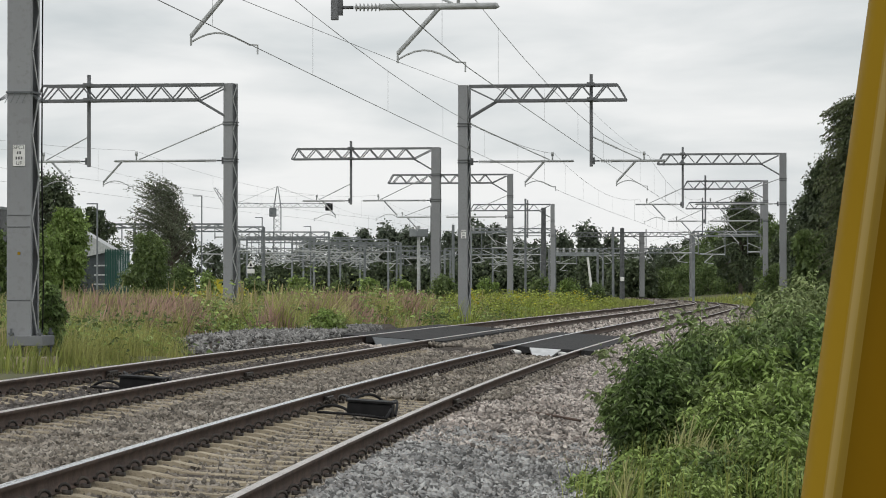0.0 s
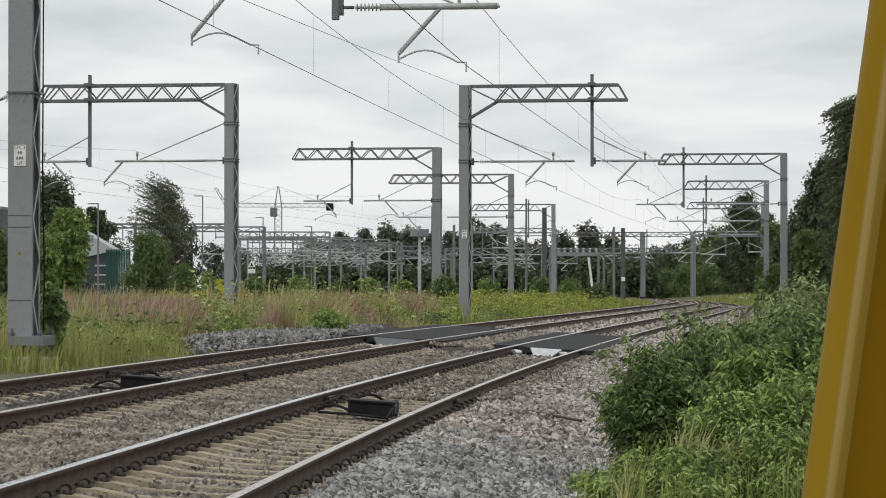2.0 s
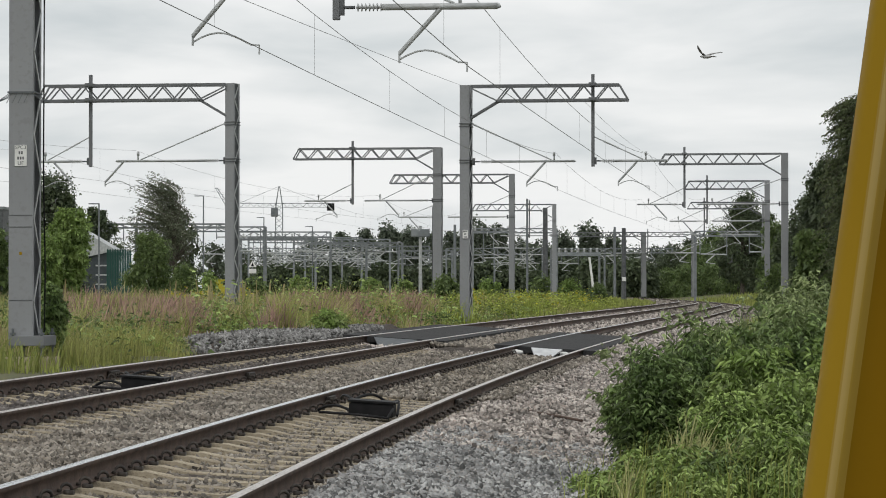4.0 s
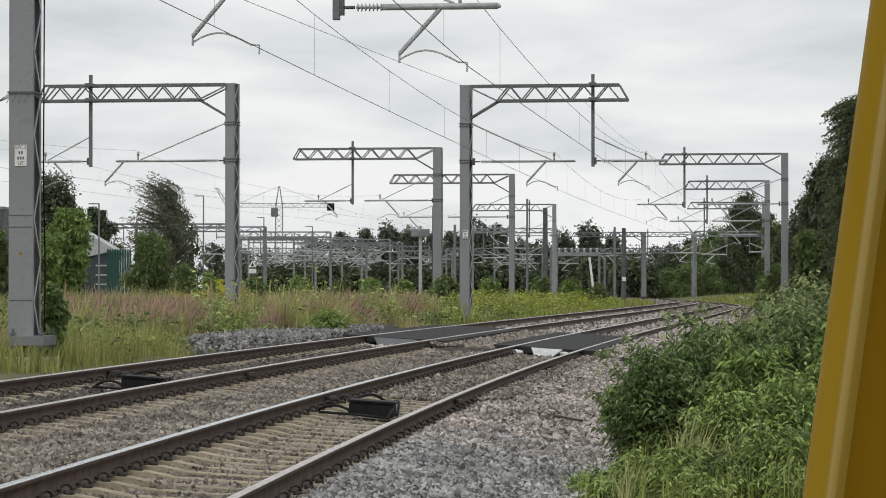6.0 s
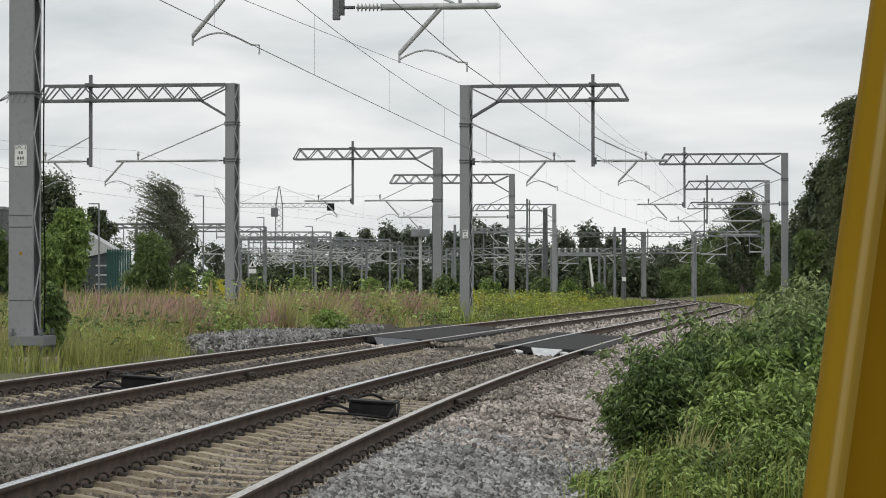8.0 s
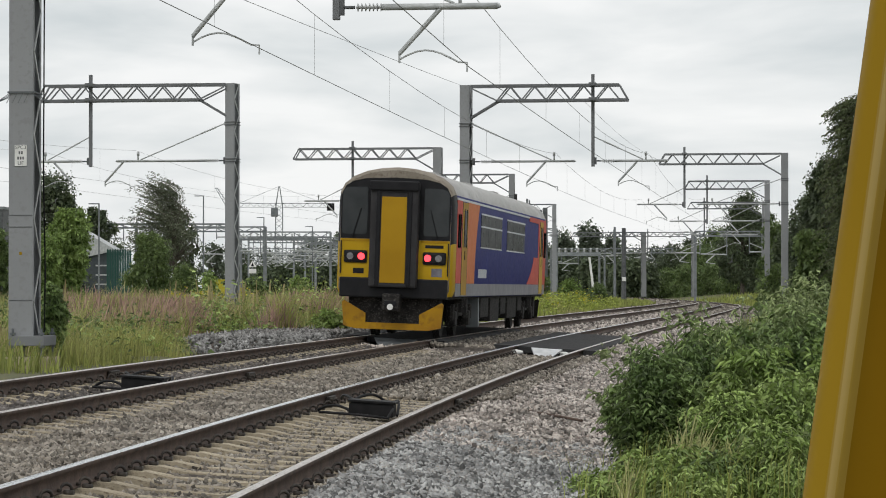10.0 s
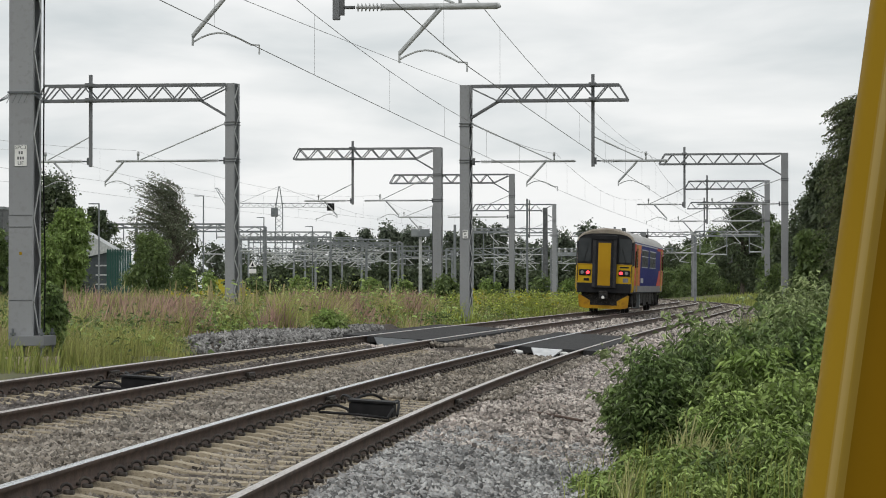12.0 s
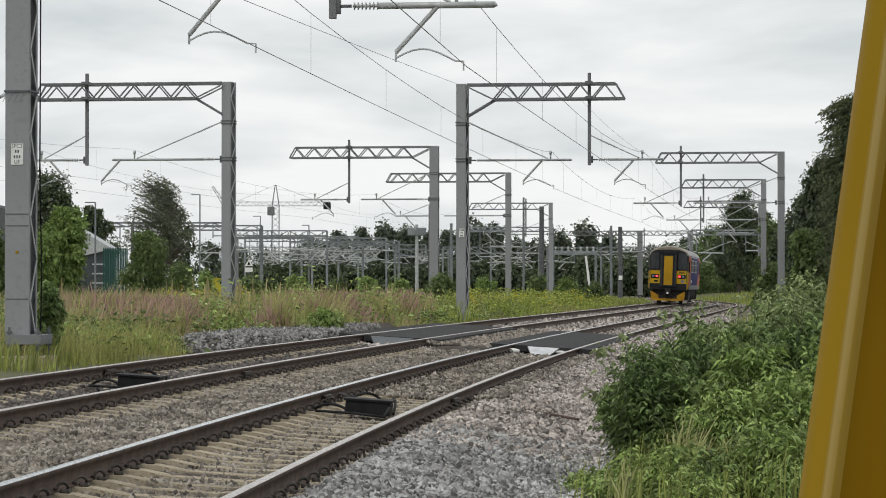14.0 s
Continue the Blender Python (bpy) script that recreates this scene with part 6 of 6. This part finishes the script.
def luffing_crane(u, y, tip_u, tip_v, root_v):
    """A far crane with one raised lattice jib on a slim tower."""
    k = y / FOCAL
    x, zr = place(u, y), 1.38 + (510 - root_v) * k
    tip = Vector(((tip_u - u) * k, 0, 1.38 + (510 - tip_v) * k))
    e = empty("luffing_crane", pose(x, y, 0))
    tagged(e, "far pale crane with one raised lattice jib", "crane", "cranes")
    bm = bmesh.new()
    for sx in (-0.6, 0.6):
        bar(bm, (sx, 0, 0), (sx, 0, zr), 0.16, 0.16)
    for i in range(12):
        bar(bm, (-0.6 if i % 2 else 0.6, 0, zr * i / 12), (0.6 if i % 2 else -0.6, 0, zr * (i + 1) / 12), 0.09, 0.09)
    part("tower", bm, M_STEEL_FAR, e)
    bm = bmesh.new()
    root, off = Vector((0, 0, zr)), Vector((0.8, 0, 0.3))
    bar(bm, root, tip, 0.14, 0.14)
    bar(bm, root + off, tip + off * 0.4, 0.14, 0.14)
    for i in range(8):
        a, b = root.lerp(tip, i / 8), root.lerp(tip, (i + 1) / 8)
        bar(bm, a + off * (i % 2), b + off * ((i + 1) % 2) * 0.7, 0.09, 0.09)
    part("jib", bm, M_STEEL_FAR, e)
    return e


luffing_crane(404, 640, 381, 333, 372)


def insulator_beam(u0, u1, y, v):
    """A yard beam that carries a row of round post insulators."""
    x0, x1, z = place(u0, y), place(u1, y), 1.38 + (510 - v) * y / FOCAL
    e = empty("insulator_beam", pose(x0, y, 0.2))
    tagged(e, "grey steel beam carrying a row of round insulators", "yard beam", "yard beams")
    w = x1 - x0
    bm = bmesh.new()
    box(bm, (w / 2, 0, z - 0.2), (w, 0.3, 0.3))
    part("beam", bm, M_STEEL_FAR, e)
    for xx in (0.1, w - 0.1):
        bm = bmesh.new()
        box(bm, (xx, 0, z / 2 - 0.25), (0.28, 0.28, z))
        part("post", bm, M_STEEL_FAR, e)
    n = max(5, int(w / 0.8))
    for i in range(n):
        bm = bmesh.new()
        xx = w * (i + 0.5) / n
        insulator(bm, (xx, 0, z - 0.06), (xx, 0, z + 0.55), 0.17, 3, 8)
        part("insulator", bm, M_CERAMIC, e)


insulator_beam(984, 1062, 360, 449)
insulator_beam(835, 905, 340, 411)
insulator_beam(425, 560, 340, 424)


def fence(u0, u1, y, top_v):
    x0, x1 = place(u0, y), place(u1, y)
    zt = 1.38 + (510 - top_v) * y / FOCAL
    e = empty("palisade_fence", pose(x0, y, 0.2))
    tagged(e, "dark green steel palisade fence behind the shrubs", "fence")
    m = mat("dark_green_fence_paint", (0.005, 0.05, 0.038), (0.009, 0.066, 0.052), 0.6, 0.0, 3.0)
    n = int((x1 - x0) / 0.13)
    for i in range(n):
        bm = bmesh.new()
        prism(bm, [(-0.06, -0.3), (0.06, -0.3), (0.06, zt - 0.35), (0, zt - 0.2), (-0.06, zt - 0.35)], -0.015, 0.015)
        p = part("pale", bm, m, e)
        p.location.x = (x1 - x0) * i / n
    for z in (0.5, zt - 0.7):
        bm = bmesh.new()
        box(bm, ((x1 - x0) / 2, 0.04, z), (x1 - x0, 0.04, 0.08))
        part("rail", bm, m, e)
    return e


fence(190, 234, 222, 440)


def shed():
    y = 232
    x0, x1 = place(95, y), place(197, y)
    e = empty("shed", pose((x0 + x1) / 2, y + 3, 0.2))
    tagged(e, "low shed with a pale sloping roof behind the fence", "shed")
    w = x1 - x0
    bm = bmesh.new()
    box(bm, (0, 0, 2.15), (w, 5, 4.3))
    wall = part("wall", bm, M_SHED, e)
    for z in (1.5, 2.3, 3.1):
        bm = bmesh.new()
        box(bm, (w / 2 - 0.85, -2.52, z), (1.1, 0.05, 0.12))
        part("window_strip", bm, M_WHITEARM, wall, "pale window strip")
    bm = bmesh.new()
    prism(bm, [(-w / 2 - 0.1, 3.2), (w / 2 + 0.15, 4.35), (w / 2 + 0.15, 4.55), (-w / 2 + 1.6, 6.6), (-w / 2 - 0.1, 6.6)], -2.7, 2.7)
    part("roof", bm, M_WHITEARM, e)
    return e


shed()


def dark_building():
    y = 300
    e = empty("building", pose(place(-10, y), y, 0.2))
    tagged(e, "dark brick building with a flat roof behind the trees", "building")
    bm = bmesh.new()
    box(bm, (0, 0, 4.9), (2.9, 6, 9.8))
    part("wall", bm, M_DARKSTEEL, e)
    bm = bmesh.new()
    box(bm, (0, 0, 9.95), (3.1, 6.2, 0.3))
    part("roof", bm, M_STEEL_FAR, e)
    return e


dark_building()


def warning_sign(u, y, v):
    x, z = place(u, y), 1.38 + (510 - v) * y / FOCAL
    e = empty("warning_sign", pose(x, y, 0.1))
    tagged(e, "small triangular white warning sign on a post", "sign")
    bm = bmesh.new()
    tube(bm, (0, 0, -0.2), (0, 0, z), 0.05, 8)
    part("pole", bm, M_STEEL, e)
    bm = bmesh.new()
    prism(bm, [(-0.27, z - 0.22), (0.27, z - 0.22), (0, z + 0.25)], -0.08, -0.05)
    plate = part("plate", bm, M_WHITE, e)
    bm = bmesh.new()
    prism(bm, [(-0.10, z - 0.16), (0.10, z - 0.16), (0, z + 0.1)], -0.09, -0.08)
    part("symbol", bm, M_BLACK, plate)
    bm = bmesh.new()
    box(bm, (0, -0.065, z - 0.48), (0.5, 0.03, 0.3), bevel=0.01)
    part("lower_plate", bm, M_WHITE, e)
    return e


warning_sign(447, 180, 470)


def parked_van(u, y, body, label):
    """A van in the yard: body with sloped nose, windows and wheels."""
    e = empty("van", pose(place(u, y), y, 0.3))
    tagged(e, label, "van", "parked vehicles")
    bm = bmesh.new()
    prism(bm, [(-2.3, 0.35), (2.4, 0.35), (2.4, 1.15), (1.75, 1.3), (1.2, 2.1), (-2.3, 2.15)], -0.95, 0.95)
    bmesh.ops.bevel(bm, geom=list(bm.edges), offset=0.06, segments=2, affect="EDGES")
    part("body", bm, body, e)
    bm = bmesh.new()
    prism(bm, [(0.3, 1.3), (1.6, 1.32), (1.15, 1.95), (0.3, 1.95)], -0.97, -0.955)
    part("side_window", bm, M_BLACK, e)
    for x in (-1.5, 1.5):
        for sy in (-0.85, 0.85):
            bm = bmesh.new()
            tube(bm, (x, sy - 0.1, 0.33), (x, sy + 0.1, 0.33), 0.34, 14)
            part("wheel", bm, M_BLACK, e)
    return e


parked_van(484, 520, M_WHITE, "white van parked among the yard gantries")
parked_van(392, 330, M_FLOWER, "yellow works vehicle parked behind the meadow")


# ---- bird ----
def bird():
    m = mat("pale_gull_feather", (0.38, 0.38, 0.38), (0.6, 0.6, 0.59), 0.8, 0.0, 20.0)
    md = mat("dark_wing_feather", (0.14, 0.135, 0.13), (0.25, 0.24, 0.23), 0.8, 0.0, 20.0)
    e = empty("bird")
    tagged(e, "grey bird in flight with spread wings", "bird")
    bm = bmesh.new()
    rings = []
    for yy, r in ((-0.20, 0.01), (-0.15, 0.035), (-0.05, 0.06), (0.06, 0.058), (0.13, 0.035), (0.17, 0.032), (0.21, 0.006)):
        rings.append([bm.verts.new((r * math.cos(a), yy, r * 0.85 * math.sin(a))) for a in [k * math.pi / 4 for k in range(8)]])
    for a, b in zip(rings, rings[1:]):
        for i in range(8):
            bm.faces.new((a[i], a[(i + 1) % 8], b[(i + 1) % 8], b[i]))
    bm.faces.new(rings[0])
    bm.faces.new(rings[-1])
    bmesh.ops.recalc_face_normals(bm, faces=bm.faces)
    part("body", bm, m, e, smooth=True)
    bm = bmesh.new()
    box(bm, (0, -0.25, 0), (0.09, 0.14, 0.012), bevel=0.004)
    part("tail", bm, md, e)
    wings = []
    for sx in (-1, 1):
        bm = bmesh.new()
        pts = [(0.03, 0.05, 0), (0.16, 0.09, 0.01), (0.33, 0.03, 0.0), (0.48, -0.10, -0.02), (0.31, -0.03, 0), (0.15, 0.01, 0.0), (0.03, -0.05, 0)]
        top = [bm.verts.new((sx * a, b, c + 0.008)) for a, b, c in pts]
        low = [bm.verts.new((sx * a, b, c - 0.008)) for a, b, c in pts]
        bm.faces.new(top)
        bm.faces.new(low[::-1])
        for i in range(len(pts)):
            j = (i + 1) % len(pts)
            bm.faces.new((top[i], low[i], low[j], top[j]))
        bmesh.ops.recalc_face_normals(bm, faces=bm.faces)
        wings.append((sx, part("wing", bm, md, e)))
    return e, wings


BIRD, WINGS = bird()
BIRD.scale = (1.25, 1.25, 1.25)


# ---- loose stones ----
def stones(name, n, s0, s1, y0, y1, size, material, parent, seed, low=None, skip=None, facets=12):
    """Many angular crushed stones lying on the ballast."""
    g = np.random.default_rng(seed)
    cube = np.array([(x, y, z) for x in (-1, 1) for y in (-1, 1) for z in (-1, 1)], float) * 0.5
    quads = np.array([(0, 1, 3, 2), (4, 6, 7, 5), (0, 4, 5, 1), (2, 3, 7, 6), (0, 2, 6, 4), (1, 5, 7, 3)])
    s, y = s0 + (s1 - s0) * g.random(n), y0 + (y1 - y0) * g.random(n) ** 1.25
    if skip is not None:
        ok = ~skip(s, y)
        s, y = s[ok], y[ok]
        n = len(s)
    ks = np.array([bed_z(float(v)) for v in np.linspace(-6.7, 4.4, 300)])
    z = np.interp(s, np.linspace(-6.7, 4.4, 300), ks)
    yi = np.clip(y, 0, 329)
    x0 = np.interp(yi, np.arange(331), LX)
    d = np.interp(yi, np.arange(331), np.gradient(LX))
    q = np.sqrt(1 + d * d)
    P = np.stack([x0 + s / q, y - s * d / q, z + g.random(n) * 0.03 - 0.008 + (low or 0.0)], 1)
    sz = size * (0.55 + 0.9 * g.random((n, 1))) * np.array([[1.25, 1.0, 0.8]]) * (0.75 + 0.5 * g.random((n, 3)))
    if facets == 12:
        V = cube[None] * (1 + 0.5 * (g.random((n, 8, 3)) - 0.5))
        V[:, 1::2, :2] *= (0.45 + 0.5 * g.random((n, 1, 1)))
    else:
        octa = np.array([(1, 0, 0), (0, 1, 0), (-1, 0, 0), (0, -1, 0), (0, 0, 1), (0, 0, -1)], float) * 0.62
        V = octa[None] + 0.42 * (g.random((n, 6, 3)) - 0.5)
    V = V * sz[:, None, :]
    a = g.normal(size=(n, 4))
    a /= np.linalg.norm(a, axis=1, keepdims=True)
    w, x, yy, zz = a.T
    R = np.stack([1 - 2 * (yy * yy + zz * zz), 2 * (x * yy - w * zz), 2 * (x * zz + w * yy), 2 * (x * yy + w * zz), 1 - 2 * (x * x + zz * zz), 2 * (yy * zz - w * x),
                  2 * (x * zz - w * yy), 2 * (yy * zz + w * x), 1 - 2 * (x * x + yy * yy)], 1).reshape(-1, 3, 3)
    V = np.einsum("nij,nkj->nki", R, V) + P[:, None, :]
    if facets == 12:
        F = (quads[None] + (np.arange(n) * 8)[:, None, None]).reshape(-1, 4)
    else:
        tris = np.array([(0, 1, 4), (1, 2, 4), (2, 3, 4), (3, 0, 4), (1, 0, 5), (2, 1, 5), (3, 2, 5), (0, 3, 5)])
        F = (tris[None] + (np.arange(n) * 6)[:, None, None]).reshape(-1, 3)
    ob = raw(name, V.reshape(-1, 3), F, material, parent)
    return tagged(ob, kind="stuff")


def beside_rails(s, y):
    """True on the rails and under the crossing decks."""
    on1 = np.abs(np.abs(s) - 0.7535) < 0.10
    on2 = np.abs(np.abs(s + SPACING) - 0.7535) < 0.10
    deck = (y > 61.5) & (y < 80.5) & (((s > -1.5) & (s < 1.5)) | ((s > -5.0) & (s < -1.9)))
    return on1 | on2 | deck


BROWN = "brown and grey crushed ballast stones"
tagged(stones("ballast_stone", 16000, -2.75, -0.9, 20, 33, 0.047, M_STONE, None, 11, skip=beside_rails, facets=8), BROWN, "stone")
tagged(stones("ballast_stone", 15000, -2.75, -0.9, 33, 62, 0.056, M_STONE, None, 16, skip=beside_rails, facets=8), BROWN, "stone")
tagged(stones("ballast_stone", 21000, -6.3, -2.75, 27, 62, 0.056, M_STONE_DARK, None, 15, skip=beside_rails, facets=8), "dark oily crushed stones round the far track", "stone")
tagged(stones("ballast_stone", 17000, -0.9, 0.95, 20, 60, 0.046, M_STONE, None, 12, low=-0.008, skip=beside_rails, facets=8), "brown crushed stones between the sleepers", "stone")
tagged(stones("ballast_stone", 24000, 0.95, 4.3, 20, 31, 0.045, M_STONE_GREY, None, 13, skip=beside_rails, facets=8), "clean blue-grey crushed ballast stones", "stone")
tagged(stones("ballast_stone", 22000, 0.95, 4.3, 28, 60, 0.052, M_STONE_PINK, None, 17, skip=beside_rails, facets=8), "pale pinkish grey crushed ballast stones", "stone")
tagged(stones("ballast_stone", 7500, -1.4, 1.3, 38, 63, 0.05, M_STONE, None, 18, low=0.045, skip=beside_rails, facets=8), "brown crushed stones spread over the sleepers", "stone")
tagged(stones("ballast_stone", 20000, -6.3, 4.3, 60, 150, 0.095, M_STONE_PINK, None, 14, skip=beside_rails, facets=8), "pale grey ballast stones along the far line", "stone")
tagged(stones("ballast_stone", 9000, -6.5, 4.3, 148, 325, 0.15, M_STONE, None, 22, skip=beside_rails, facets=8), "pale grey ballast stones along the far line", "stone")
tagged(stones("ballast_stone", 2400, -2.6, -1.2, 61.5, 81, 0.075, M_STONE, None, 19, low=0.12, facets=8), "stones packed against the crossing deck", "stone")
tagged(stones("ballast_stone", 1700, 1.15, 2.1, 61.5, 81, 0.075, M_STONE_PINK, None, 20, low=0.09, facets=8), "stones packed against the crossing deck", "stone")


def apron_z(x, y):
    xx = x - (y - 56) * 0.07
    e1 = np.minimum(1, (xx + 6.2) / 0.6) * np.minimum(1, (-2.9 - xx) / 0.3 + 0.3) * np.minimum(1, (y - 56) / 2) * np.minimum(1, (82 - y) / 2)
    return 0.30 * np.clip(e1, 0, 1)


def heap(n):
    g = np.random.default_rng(21)
    y = 56 + 20 * g.random(n)
    x = -6.2 + 3.2 * g.random(n) + (y - 56) * 0.07
    P = np.stack([x, y, apron_z(x, y) + 0.02], 1)
    d = g.normal(size=(n, 3)) * 0.034
    e = g.normal(size=(n, 3)) * 0.034
    f = np.cross(d, e)
    f = f / np.linalg.norm(f, axis=1, keepdims=True) * 0.035
    V = np.stack([P + d, P + e, P - d, P - e, P + f, P - f], 1).reshape(-1, 3)
    k = (np.arange(n) * 6)[:, None, None]
    T = np.array([(0, 1, 4), (1, 2, 4), (2, 3, 4), (3, 0, 4), (1, 0, 5), (2, 1, 5), (3, 2, 5), (0, 3, 5)])[None]
    return tagged(raw("apron_stone", V, (T + k).reshape(-1, 3), M_STONE_HEAP), "loose grey stones on the gravel bank", "stone", kind="stuff")


heap(9000)


# pale marker stones beside the crossing
def marker_stone(u, v, h):
    y = FOCAL * h / (v - 510)
    bm = bmesh.new()
    bmesh.ops.create_icosphere(bm, subdivisions=2, radius=0.11)
    for q in bm.verts:
        q.co = Vector((q.co.x * 1.4, q.co.y, q.co.z * 0.6)) * (1 + 0.15 * noise.noise(q.co * 9 + Vector((u, v, 0))))
    ob = finish("marker_stone", bm, M_WHITE, smooth=True)
    ob.location = (place(u, y), y, 1.38 - h + 0.03)
    return tagged(ob, "white painted stone lying beside the crossing deck", "stone", "white marker stones")


for u, v, h in ((768, 610, 1.42), (914, 626, 1.5), (1000, 629, 1.55), (1042, 630, 1.6)):
    marker_stone(u, v, h)


# ---- ballast stones and sleepers ----
lay_sleepers(TRACK_1, 1, 8.0, 62)
lay_sleepers(TRACK_2, 2, 12.0, 62)


def motions():
    # rear end's place along the line: fast at first, slowing a little
    def y_at(t):
        return 77.9 + 32.07 * (t - 10.5) - 0.5 * max(0.0, t - 10.5) ** 2
    walk(TRAIN, [(t, train_pose(y_at(t))) for t in (0.0, 2.0, 4.0, 6.0, 7.0, 7.6, 8.0, 8.2, 8.6, 9.0, 9.4, 9.8, 10.3, 10.6, 11.0, 11.5, 12.0, 12.5, 13.0, 13.5, 14.0)])
    # the bird crosses above the line from beside the post towards the mast
    def at(u, v, y):
        return Vector((place(u, y), y, 1.38 + (510 - v) * y / FOCAL))
    way = ((0.0, 2600, 250), (2.5, 1580, 130), (2.8, 1503, 126), (3.0, 1464, 138), (3.2, 1446, 126), (4.0, 1250, 100), (5.3, 908, 22), (5.5, 835, 6), (5.7, 730, -10), (6.2, 523, 6), (6.4, 432, 6), (6.6, 345, 8), (6.8, 246, 18), (6.9, 205, 24), (7.0, 145, 30), (7.1, 100, 34), (7.3, 20, 42), (8.0, -260, 60), (14.0, -2600, 200))
    rows = []
    for t, u, v in way:
        p = at(u, v, min(150.0, max(60.0, 60 + (t - 3) * 22)))
        rows.append((t, Matrix.Translation(p) @ pose(0, 0, 0, 4, 14 if int(t * 10) % 2 else 8, 40)))
    walk(BIRD, rows)
    for sx, wing in WINGS:
        beat = []
        for i in range(71):
            t = i * 0.2
            beat.append((t, pose(0, 0, 0, 0, -sx * (-34 if i % 2 else 26), 0)))
        walk(wing, beat)


motions()
